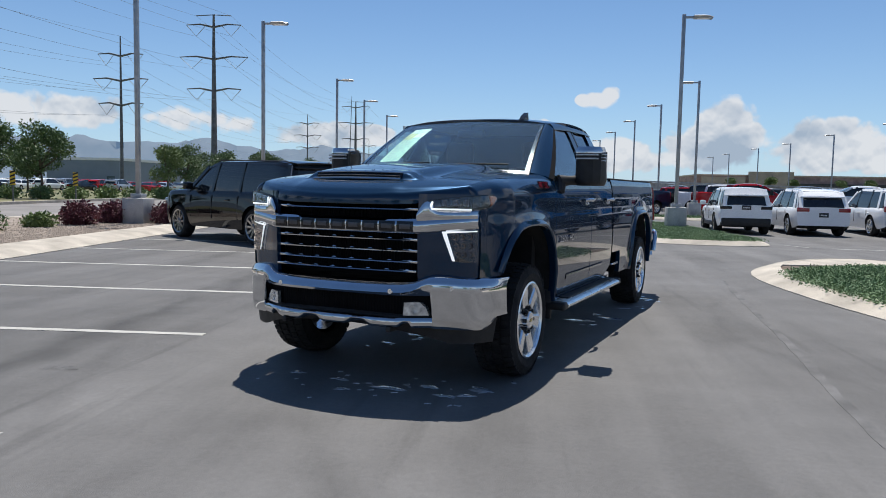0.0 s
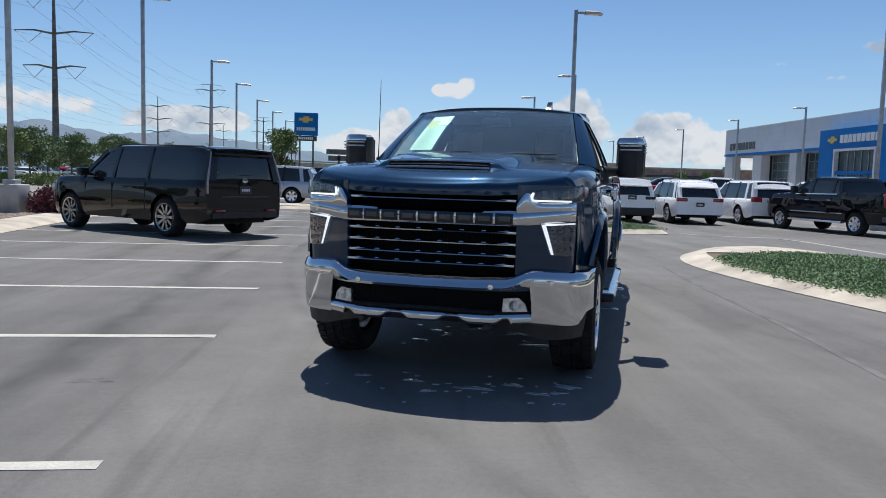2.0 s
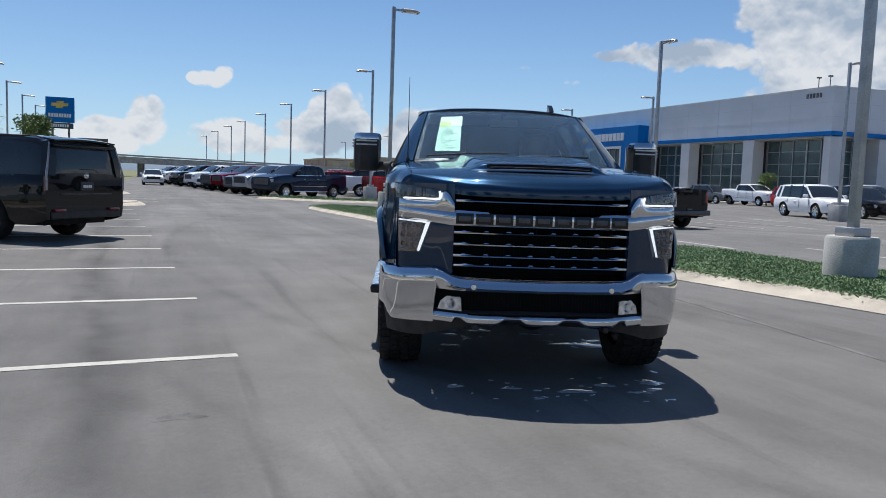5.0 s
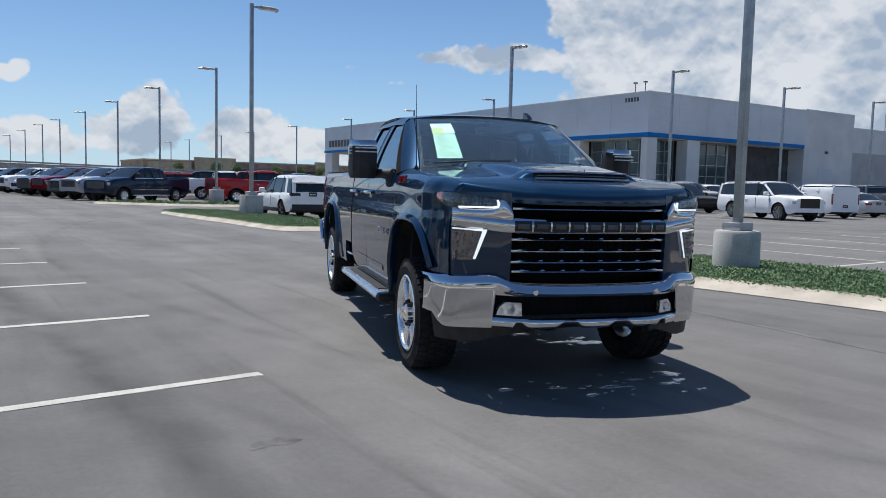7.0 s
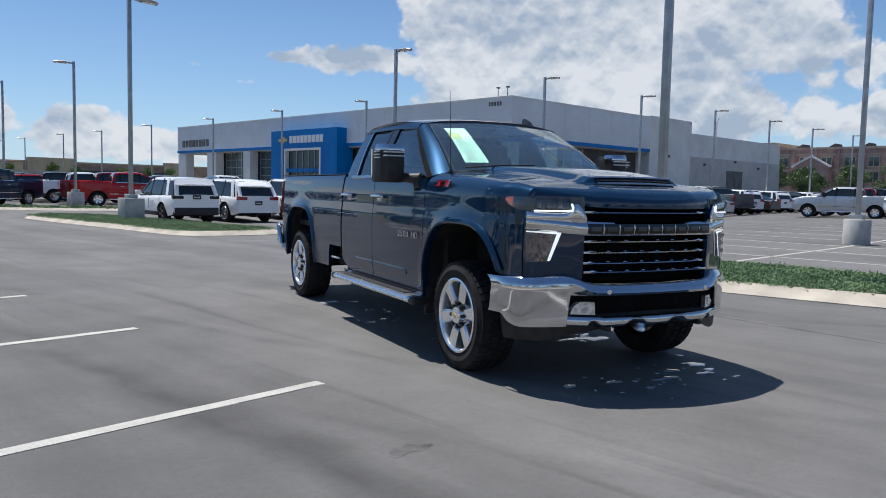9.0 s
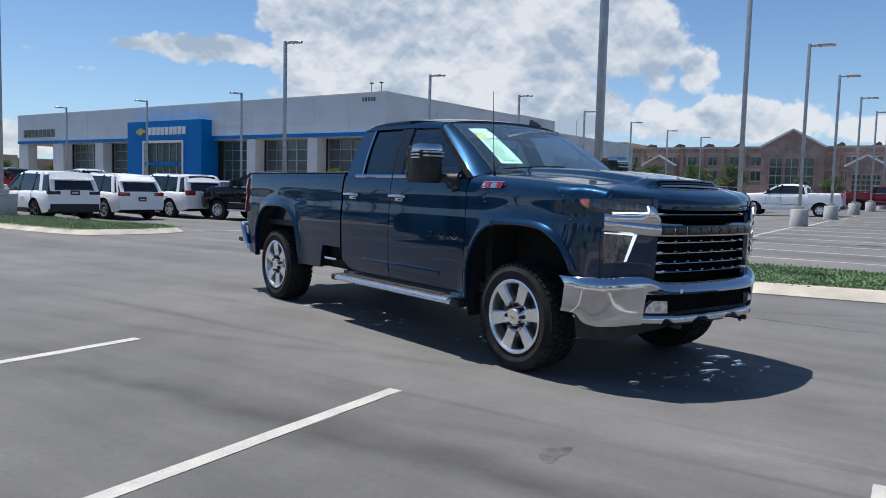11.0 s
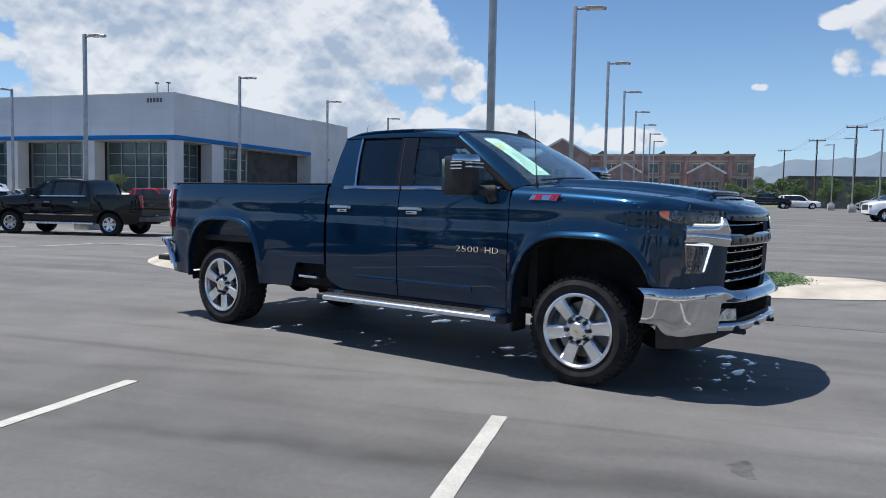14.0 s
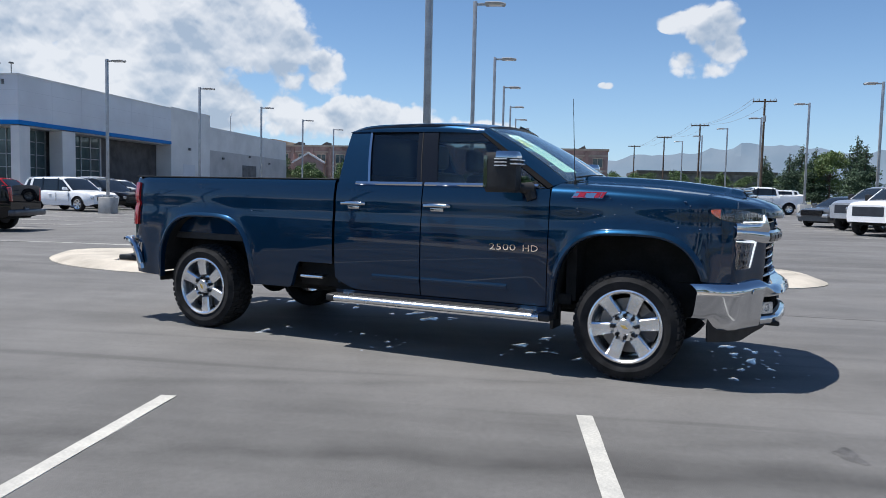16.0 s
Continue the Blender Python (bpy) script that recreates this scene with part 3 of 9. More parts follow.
bm = bmesh.new()
ys = [-60, -40, -25] + steps(-16, 32, 24) + [38, 50, 70, 100, 140, 178]


def lot_point(u, y):
    x0 = kerb_x(min(y, 60)) if y < 100 else -7.0
    x = x0 + (149.0 - x0) * u ** 1.6
    return (x, y, lot_h(x, y))


sheet(bm, steps(0, 1, 90), ys, lot_point)
tagged(link_mesh("parking_lot", bm, M_ASPHALT), "worn grey asphalt parking lot with tyre marks", "parking lot", kind="structure")
flat("road", [(-24.5, -60), (-16.6, -60), (-16.6, 20), (-20, 60), (-34, 130), (-80, 300), (-100, 300), (-50, 130), (-33, 60), (-27, 20)], -0.3, -0.03, M_ROAD, "pale worn two-lane road beyond the gravel bed", "road")


def inset(poly, d):
    """The outline moved inwards by d (outline runs counter-clockwise)."""
    out = []
    n = len(poly)
    for i in range(n):
        a, b, c = Vector(poly[i - 1]), Vector(poly[i]), Vector(poly[(i + 1) % n])
        e1, e2 = (b - a).normalized(), (c - b).normalized()
        n1, n2 = Vector((-e1.y, e1.x)), Vector((-e2.y, e2.x))
        m = (n1 + n2).normalized()
        out.append(tuple(b + m * d / max(0.5, m.dot(n1))))
    return out


def smooth_loop(poly, n=4):
    pts = poly[-1:] + poly + poly[:2]
    full = rounded(pts, n)
    return full[n:n * (len(poly) + 1)]


def planting_bed(name, outline, apron, label, soil, soil_top=0.10):
    """A concrete kerb ring, a real step of 15 cm, round a bed."""
    bm = bmesh.new()
    o = outline
    i1, i2 = inset(o, min(0.26, apron * 0.6)), inset(o, apron)
    rings = [[bm.verts.new((*p, z)) for p in ring] for ring, z in ((o, -0.05), (o, 0.012), (i1, 0.105), (i2, 0.125), (i2, 0.05))]
    n = len(o)
    for a, b in zip(rings, rings[1:]):
        for k in range(n):
            bm.faces.new((a[k], a[(k + 1) % n], b[(k + 1) % n], b[k]))
    tagged(link_mesh(name, bm, M_KERB, None, "", True, 30), label, "kerb", kind="structure")
    flat("planting_soil", i2, -0.05, soil_top, soil, "mulch and soil inside the concrete kerb", "soil", "structure")
    return i2


ISLAND_A = smooth_loop([(3.6, 21.6), (5.3, 21.5), (6.1, 22.4), (5.9, 25.5), (5.6, 30), (5.1, 33.4), (3.6, 34.3), (2.5, 33.4), (2.4, 30.5), (2.7, 26), (2.9, 22.4)])
ISLAND_B = smooth_loop([(5.2, 3.55), (6.3, 3.1), (7.6, 3.6), (7.7, 6), (7.6, 12), (7.2, 16.2), (6.0, 17.3), (4.4, 16.2), (3.52, 14.2), (3.55, 11.4), (4.05, 8.4), (4.58, 5.0)])
ISLAND_C = smooth_loop([(2.2, 43.6), (8.0, 39.6), (26, 39.2), (27, 40.5), (26, 41.6), (9, 42.2), (3.4, 45.4), (2.2, 45)])
ISLAND_D = smooth_loop([(-10.6, 31.2), (-5.4, 31.5), (-4.0, 32.3), (-3.8, 33.4), (-4.6, 34.4), (-11, 34.2)])
ISLAND_E = smooth_loop([(-11.6, 44.2), (-6.4, 45.2), (-4.9, 46.6), (-4.8, 48.2), (-6, 49.4), (-12, 49.2)])
BED_A = planting_bed("kerb_island_near_pickup_row", ISLAND_A, 0.32, "pale concrete kerb round a grassy island", M_SOIL)
BED_B = planting_bed("kerb_island_long", ISLAND_B, 0.46, "broad pale concrete kerb round a juniper bed", M_SOIL)
for tip in ([p for p in BED_B if p[1] < 5.2], [p for p in BED_B if p[1] > 14.9]):
    flat("kerb_tip", tip, -0.05, 0.121, M_KERB, "pale concrete filling the end of the kerbed bed", "kerb")
BED_C = planting_bed("kerb_island_truck_row", ISLAND_C, 0.25, "pale concrete kerb round a narrow grassy strip", M_SOIL)
BED_D = planting_bed("kerb_island_end", ISLAND_D, 0.3, "pale concrete kerb island at the end of the stalls", M_KERB, 0.15)
BED_E = planting_bed("kerb_island_far_end", ISLAND_E, 0.3, "pale concrete kerb island with a round shrub", M_KERB, 0.15)

# kerb and gravel bed along the road
side_kerb = [(kerb_x(y), y) for y in (-40, 0, 12, 20, 30, 45, 60)]
bm = bmesh.new()
g = [[bm.verts.new((x + dx, y, z)) for dx, z in ((0, -0.05), (0, 0.012), (-0.36, 0.10), (-0.9, 0.145), (-0.95, 0.0))] for x, y in side_kerb]
for a, b in zip(g, g[1:]):
    for k in range(4):
        bm.faces.new((a[k], a[k + 1], b[k + 1], b[k]))
tagged(link_mesh("kerb_roadside", bm, M_KERB, None, "", True, 30), "broad pale concrete kerb between stalls and gravel", "kerb", kind="structure")
flat("gravel_bed", [(kerb_x(-40) - 0.9, -40)] + [(x - 0.9, y) for x, y in side_kerb[1:]] + [(-21, 60), (-16.9, 20), (-16.9, -40)], -0.05, 0.12, M_GRAVEL, "tan gravel bed with low shrubs", "gravel")
bm = bmesh.new()
for a, b in (((-17.0, -60), (-17.0, 20)), ((-17.0, 20), (-20.6, 60)), ((-26.7, 20), (-32.8, 60)), ((-24.2, -60), (-26.7, 20))):
    beam(bm, (*a, 0.03), (*b, 0.03), 0.35, 0.20, (0, 0, 1))
tagged(link_mesh("kerb_road", bm, M_KERB, None, "", False), "thin pale kerbs along the road", "kerb", kind="structure")


def loose_stones(name, n, place, material, label, low=0.008, high=0.022):
    rnd = random.Random(5)
    verts, faces = [], []
    for _ in range(n):
        x, y, z = place(rnd)
        r = rnd.uniform(low, high)
        o = len(verts)
        a0 = rnd.uniform(0, 6)
        for k in range(4):
            a = a0 + k * math.pi / 2
            verts.append((x + r * math.cos(a) * rnd.uniform(.7, 1.2), y + r * math.sin(a) * rnd.uniform(.7, 1.2), z))
        verts.append((x, y, z + r * rnd.uniform(.5, .9)))
        faces += [(o, o + 1, o + 4), (o + 1, o + 2, o + 4), (o + 2, o + 3, o + 4), (o + 3, o, o + 4)]
    me = bpy.data.meshes.new(name)
    me.from_pydata(verts, [], faces)
    me.materials.append(material)
    return tagged(new(name, me), label, "stones", kind="stuff")


def in_gravel(rnd):
    y = rnd.uniform(10, 27)
    return kerb_x(y) - 0.95 - abs(rnd.gauss(0, 2.0)), y, 0.12


loose_stones("gravel_stones", 9000, in_gravel, M_GRAVEL, "loose tan gravel stones", 0.015, 0.045)

# painted stall lines
TILT_L = radians(3.2)


def painted_line(p, q, w=0.10):
    bm = bmesh.new()
    p, q = Vector((*p, 0)), Vector((*q, 0))
    d = (q - p).normalized()
    s = Vector((-d.y, d.x, 0)) * w / 2
    n = max(2, int((q - p).length / 0.35))
    rnd = random.Random(int(p.x * 100 + p.y * 7))
    rows = []
    for i in range(n + 1):
        c = p + (q - p) * i / n
        c = Vector((c.x, c.y, lot_h(c.x, c.y)))
        rows.append([bm.verts.new(c + s * (1 + rnd.uniform(-.06, .06)) + Vector((0, 0, z))) for z in (0.0, 0.004)] + [bm.verts.new(c - s * (1 + rnd.uniform(-.06, .06)) + Vector((0, 0, z))) for z in (0.004, 0.0)])
    for a, b in zip(rows, rows[1:]):
        for k in range(3):
            bm.faces.new((a[k], a[k + 1], b[k + 1], b[k]))
    bm.faces.new(rows[0])
    bm.faces.new(rows[-1][::-1])
    return tagged(link_mesh("parking_line", bm, M_LINE, None, "", False), "white painted stall line on asphalt", "road marking", "stall lines", "structure")


for i in range(-2, 9):
    y = 7.4 + i * 2.757 + (0.065 if i == 0 else 0.0)
    x = -2.9 - (y - 7.4) * 0.0558
    x1 = kerb_x(y - 0.3) - 0.02
    painted_line((x, y), (x1, y + (x1 - x) * (0.066 if i == 0 else 0.05)))
painted_line((-3.4, 40.0), (-9.5, 39.7))
painted_line((-3.3, 37.2), (-9.3, 36.9))
# lot to the east: a spine and stalls on both sides
painted_line((7.75, 10.1), (17.2, 10.45))
for x0, x1 in ((18.2, 27.4), (28.4, 36.8), (37.7, 46.6)):
    painted_line((x0, 10.5), (x1, 10.8))
for i in range(14):
    x = 8.4 + 2.75 * i
    painted_line((x, 5.0), (x, 15.8))
for i in range(9):
    x = 13.5 + 2.75 * i
    painted_line((x, 24.9), (x + 0.05, 35.2))
for i in range(8):
    painted_line((14 + 2.75 * i, -13.5), (14 + 2.75 * i, -3.4))
painted_line((8.9, 15.7), (8.9, 21.6))
painted_line((6.6, 22.8), (9.2, 22.2))


def puddle(name, x, y, r, seed, material, label, category, squash=0.6, turn=0.0, z=0.003):
    rnd = random.Random(seed)
    bm = bmesh.new()
    n = 22
    ph = [rnd.uniform(0, 6.3) for _ in range(4)]
    pts = []
    for i in range(n):
        a = 2 * math.pi * i / n
        k = r * (1 + 0.28 * math.sin(2 * a + ph[0]) + 0.2 * math.sin(3 * a + ph[1]) + 0.13 * math.sin(5 * a + ph[2]) + 0.07 * math.sin(8 * a + ph[3]))
        u, v = k * math.cos(a), squash * k * math.sin(a)
        pts.append((x + u * math.cos(turn) - v * math.sin(turn), y + u * math.sin(turn) + v * math.cos(turn)))
    c = (x, y)
    hi = [bm.verts.new((*p, 0.001)) for p in pts]
    mid = [bm.verts.new((c[0] + (p[0] - c[0]) * .85, c[1] + (p[1] - c[1]) * .85, z)) for p in pts]
    top = bm.verts.new((x, y, z))
    for i in range(n):
        j = (i + 1) % n
        bm.faces.new((hi[i], hi[j], mid[j], mid[i]))
        bm.faces.new((mid[i], mid[j], top))
    return tagged(link_mesh(name, bm, material, None), label, category)


M_OIL = surface("dark_asphalt_patch", (0.110, 0.106, 0.102), rough=0.7, spread=0.3, scale=9, fine=120, bump=0.5)
puddle("asphalt_patch", -3.345, 6.07, 0.105, 3, M_OIL, "dark oily patch on the asphalt", "stain", 0.75)

# ---- lamp posts ----
def lamp_post_kind(base):
    post = thing("lamp_post", "grey steel car park lamp post on a concrete base", "lamp post", None, "lamp posts")
    bm = bmesh.new()
    if base == "round":
        lathe(bm, [(0.0, -0.05), (0.36, -0.05), (0.36, 0.68), (0.335, 0.72), (0.0, 0.72)], "z", 36)
    else:
        box(bm, -0.34, 0.34, -0.34, 0.34, -0.05, 0.80, 0.03)
    part("concrete_base", bm, M_CONCRETE, post, "pale cast concrete base")
    top = 0.72 if base == "round" else 0.80
    bm = bmesh.new()
    box(bm, -0.17, 0.17, -0.17, 0.17, top, top + 0.13, 0.015)
    part("base_cover", bm, M_POLE, post)
    bm = bmesh.new()
    h = 0.062
    box(bm, -h, h, -h, h, top + 0.1, 7.66, 0.012)
    part("pole", bm, M_POLE, post)
    bm = bmesh.new()
    box(bm, 0.05, 0.42, -0.03, 0.03, 7.52, 7.60, 0.012)
    part("arm", bm, M_POLE, post)
    bm = bmesh.new()
    sheet(bm, steps(0.34, 1.0, 6), steps(-1, 1, 6), lambda u, v: (u, v * 0.17 * (1 - 0.5 * max(0, (u - 0.75) / 0.25) ** 2), 7.64 - 0.05 * v * v - 0.05 * max(0, (u - 0.7) / 0.3) ** 2))
    thicken(bm, 0.09)
    part("lamp_head", bm, M_POLE, post, "flat grey lamp head")
    part("lamp_lens", boxed(0.45, 0.95, -0.12, 0.12, 7.505, 7.525, 0.005), M_WHITEP, post)
    return post


POSTS_ROUND = [(17.7, 10.55, -90), (27.9, 10.7, -90), (37.2, 10.9, -90), (47.1, 11.1, -90), (56.2, 11.2, -90), (64.6, 11.3, -90), (73.4, 11.5, -90)]
POSTS_SQUARE = [(4.85, 29.7, 0), (17.2, 30.1, -90), (28.0, 30.1, -90), (38.0, 30.1, -90), (48.6, 30.3, -90), (58.5, 30.4, -90), (68.0, 30.4, -90), (77.6, 30.0, -90),
                (8.6, 46.2, 180), (8.3, 58.2, 180), (7.9, 70.8, 180), (7.4, 84, 180), (6.8, 97.5, 180), (6.2, 108.5, 180), (5.6, 123.5, 180), (5.0, 141, 180),
                (29.2, 47.4, 180), (29.4, 58.9, 180), (29.7, 71.4, 180), (29.6, 85, 180), (29.9, 100, 180), (29.2, 111.5, 180), (28.9, 127, 180), (28.8, 138, 180),
                (-12.0, 22.7, 0), (-11.0, 30.4, 0), (-12.3, 46, 0), (-13.2, 56.8, 0), (-13.9, 68.4, 0), (-14.5, 80, 0), (-15, 92, 0), (-15.5, 104, 0),
                (35.4, -8.9, 90), (44.5, -8.1, 90), (53.6, -7.5, 90), (62.8, -7.0, 90), (71.2, -6.4, 90), (79.2, -5.8, 90)]


def post_pose(x, y, r, lift=0.0):
    """Stands a post on the sloping lot, on the bearing it has from the walk."""
    ex, ey = -7.2, 5.6
    k = 1.0
    for _ in range(3):
        k = 1 + lot_h(ex + (x - ex) * k, ey + (y - ey) * k) / 6.25
    px, py = ex + (x - ex) * k, ey + (y - ey) * k
    return pose(px, py, lot_h(px, py) + lift, 0, 0, r)


first = lamp_post_kind("round")
first.matrix_basis = pose(6.0, 10.05, 0, 0, 0, -90)
for x, y, r in POSTS_ROUND:
    copy_thing(first, post_pose(x, y, r))
first = lamp_post_kind("square")
first.matrix_basis = pose(*POSTS_SQUARE[0][:2], 0.02, 0, 0, POSTS_SQUARE[0][2])
for x, y, r in POSTS_SQUARE[1:]:
    copy_thing(first, post_pose(x, y, r, 0.08 if x < -10 else 0.0))

# ---- dealership building ----
def bars(bm, origin, right, up, out, total, high, n, thick=0.06, fill=0.72, skip=()):
    """A row of plain upright bars that stands in for lettering."""
    o, r, u, w = Vector(origin), Vector(right), Vector(up), Vector(out)
    step = total / n
    for i in range(n):
        if i in skip:
            continue
        a = o + r * (i * step)
        b = a + r * step * fill
        vs = [bm.verts.new(p + q + s) for p in (a, b) for q in (u * 0, u * high) for s in (w * 0, w * thick)]
        for f in ((0, 1, 3, 2), (4, 6, 7, 5), (0, 4, 5, 1), (2, 3, 7, 6), (0, 2, 6, 4), (1, 5, 7, 3)):
            bm.faces.new([vs[k] for k in f])


def bar_row(name, material, parent, origin, right, up, out, total, high, n, thick=0.06, fill=0.72):
    """Plain upright bars, each a part of its own."""
    for i in range(n):
        bm = bmesh.new()
        bars(bm, Vector(origin) + Vector(right) * (total / n * i), right, up, out, total / n, high, 1, thick, fill)
        part(name, bm, material, parent, "", False)


def emblem(bm, o, r, u, w, width, high, thick):
    """A plain slanted cross-shaped plate."""
    o, r, u, w = Vector(o), Vector(r), Vector(u), Vector(w)
    pts = [(-.5, -.22), (-.2, -.22), (-.24, -.5), (.16, -.5), (.2, -.22), (.46, -.22), (.5, .22), (.2, .22), (.24, .5), (-.16, .5), (-.2, .22), (-.46, .22)]
    lo = [bm.verts.new(o + r * a * width + u * b * high) for a, b in pts]
    hi = [bm.verts.new(o + r * a * width + u * b * high + w * thick) for a, b in pts]
    n = len(pts)
    for i in range(n):
        bm.faces.new((lo[i], lo[(i + 1) % n], hi[(i + 1) % n], hi[i]))
    bm.faces.new(hi)
    bm.faces.new(lo[::-1])


bld = thing("dealership", "long grey panelled dealership with blue band and glazed shopfront", "building", pose(0, 0, 0))
FX, Y0, Y1 = 53.5, 54.5, 129.5
part("roof_parapet", boxed(FX, FX + 26.7, Y0, Y1, 6.95, 10.85), M_PANEL, bld, "wide grey metal panel fascia", False)
bm = bmesh.new()
for i in range(1, 15):
    y = Y0 + i * 5.0
    box(bm, FX - 0.012, FX + 0.01, y - 0.012, y + 0.012, 6.97, 10.84)
for z in (8.25, 9.55):
    box(bm, FX - 0.012, FX + 0.01, Y0 + 0.02, Y1 - 0.02, z - 0.012, z + 0.012)
    box(bm, FX + 0.02, FX + 26.6, Y0 - 0.012, Y0 + 0.01, z - 0.012, z + 0.012)
for i in range(1, 6):
    box(bm, FX + i * 4.5 - 0.012, FX + i * 4.5 + 0.012, Y0 - 0.012, Y0 + 0.01, 6.97, 10.84)
part("panel_joint", bm, surface("panel_joint_seal", (0.56, 0.58, 0.61), rough=0.6, spread=0.05), bld, "", False)
part("parapet_cap", boxed(FX - 0.06, FX + 26.7, Y0 - 0.06, Y1 + 0.06, 10.85, 10.98), M_STUCCO, bld, "", False)
bm = bmesh.new()
box(bm, FX - 0.10, FX + 0.3, Y0 - 0.10, Y1, 6.58, 6.95)
box(bm, FX + 0.3, FX + 26.6, Y0 - 0.10, Y0 + 0.3, 6.58, 6.95)
part("blue_band", bm, M_BRANDBLUE, bld, "bright blue metal band", False)
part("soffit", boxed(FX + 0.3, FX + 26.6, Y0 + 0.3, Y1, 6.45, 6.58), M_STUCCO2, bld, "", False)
for i, (a, b) in enumerate(((53.7, 55.4), (64.1, 65.6), (74.1, 75.6), (105.8, 107.8), (116.3, 119.2), (126.6, 129.5))):
    part("column", boxed(FX + 0.1, FX + 1.5, a + (0.85 if i == 0 else 0), b, 0.0, 6.5, 0.03), M_STUCCO, bld, "pale grey stucco column", False)
part("column", boxed(59.6, 61.6, Y0 + 0.1, Y0 + 1.5, 0.0, 6.5, 0.03), M_STUCCO, bld, "pale grey stucco column", False)
GX = FX + 1.9


def shopfront(y0, y1, name="shop_window"):
    win = part(name, boxed(GX, GX + 0.05, y0, y1, 0.12, 6.4), M_STOREGLASS, bld, "dark reflective shopfront glazing", False)
    bm = bmesh.new()
    n = max(1, round((y1 - y0) / 1.55))
    for i in range(n + 1):
        y = y0 + (y1 - y0) * i / n
        w = 0.10 if i in (0, n, n // 2) else 0.04
        box(bm, GX - 0.10, GX - 0.002, y - w, y + w, 0.1, 6.42)
    for z in (0.12, 1.5, 2.9, 4.1, 5.3, 6.4):
        box(bm, GX - 0.085, GX - 0.004, y0, y1, z - 0.035, z + 0.035)
    part("window_mullion", bm, M_POLE, win, "", False)


for a, b in ((55.5, 64.0), (65.7, 74.0), (75.7, 81.8), (97.6, 105.7), (107.9, 116.2)):
    shopfront(a, b)
# corner glazing on the south-west return
GY = Y0 + 1.9
for a, b in ((FX + 2.0, 59.5), (61.7, 68.3)):
    win = part("shop_window", boxed(a, b, GY, GY + 0.05, 0.12, 6.4), M_STOREGLASS, bld, "dark reflective shopfront glazing", False)
    bm = bmesh.new()
    n = max(1, round((b - a) / 1.55))
    for i in range(n + 1):
        x = a + (b - a) * i / n
        box(bm, x - 0.05, x + 0.05, GY - 0.1, GY - 0.002, 0.1, 6.42)
    for z in (0.12, 2.9, 4.1, 5.3, 6.4):
        box(bm, a, b, GY - 0.085, GY - 0.004, z - 0.035, z + 0.035)
    part("window_mullion", bm, M_POLE, win, "", False)
# recess walls in darker stucco: part of their shade is put into the colour
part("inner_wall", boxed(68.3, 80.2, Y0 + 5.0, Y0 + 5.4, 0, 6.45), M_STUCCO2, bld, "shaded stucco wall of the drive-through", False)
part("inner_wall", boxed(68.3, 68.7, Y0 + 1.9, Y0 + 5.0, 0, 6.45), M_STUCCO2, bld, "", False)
# added solid filler behind the opaque glazing, in the dark roofing colour
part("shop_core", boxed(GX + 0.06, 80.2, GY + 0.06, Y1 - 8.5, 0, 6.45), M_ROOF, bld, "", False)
part("pavement_step", boxed(FX - 1.6, FX + 26.6, Y0 - 1.6, Y1, -0.05, 0.13, 0.02), M_KERB, bld, "pale pavement along the shopfront", False)
part("service_block", boxed(80.2, 90.7, Y0, Y0 + 40, 0, 11.15), M_STUCCO, bld, "tall pale stucco service block", False)
part("workshop_wing", boxed(90.7, 120.2, Y0 + 0.05, Y0 + 40, 0, 9.6), M_STUCCO, bld, "long low stucco workshop wing", False)
part("wainscot", boxed(90.72, 120.25, Y0 - 0.02, Y0 + 0.04, 0, 3.1), M_STUCCO2, bld, "darker block wainscot", False)
part("wall_panel", boxed(90.72, 120.25, Y0 - 0.01, Y0 + 0.04, 3.1, 6.5), M_STUCCO2, bld, "", False)
part("service_door", boxed(83.2, 86.3, Y0 - 0.03, Y0 + 0.02, 0, 4.3), M_PANEL, bld, "grey service door", False)
roller = part("roller_door", boxed(101.5, 106.7, Y0 - 0.06, Y0 - 0.022, 0.3, 4.9), M_STEELDARK, bld, "slatted roller door", False)
for i in range(9):
    part("slat", boxed(101.6, 106.6, Y0 - 0.10, Y0 - 0.062, 0.4 + i * 0.5, 0.8 + i * 0.5, 0.01), M_STEELDARK, roller, "", False)
for x, z in ((84.7, 6.1), (94.6, 5.4), (104, 6.1), (112, 5.4)):
    part("wall_lamp", boxed(x - 0.2, x + 0.2, Y0 - 0.25, Y0 - 0.02, z, z + 0.3, 0.03), M_STEELDARK, bld)
# blue entrance portal
PX = 52.0
portal = part("entrance_portal", boxed(PX, FX + 1.0, 93.9, 97.3, 0.0, 8.9, 0.02), M_BRANDBLUE, bld, "bright blue entrance portal", False)
part("portal_leg", boxed(PX, FX + 1.0, 81.9, 85.4, 0.0, 8.9, 0.02), M_BRANDBLUE, portal, "", False)
part("portal_head", boxed(PX, FX + 1.0, 85.4, 93.9, 6.45, 8.9), M_BRANDBLUE, portal, "", False)
bm = bmesh.new()
for a, b, z0, z1 in ((85.4, 85.7, 0, 6.45), (93.6, 93.9, 0, 6.45), (85.7, 93.6, 6.15, 6.45)):
    box(bm, PX - 0.06, PX + 0.5, a, b, z0, z1)
part("portal_lining", bm, M_WHITEP, portal, "white reveal", False)
part("portal_transom", boxed(PX + 0.1, PX + 0.4, 85.7, 93.6, 3.3, 3.75), M_BRANDBLUE, portal, "", False)
part("portal_glass", boxed(PX + 0.6, PX + 0.65, 85.7, 93.6, 0.1, 6.15), M_STOREGLASS, portal, "", False)
bm = bmesh.new()
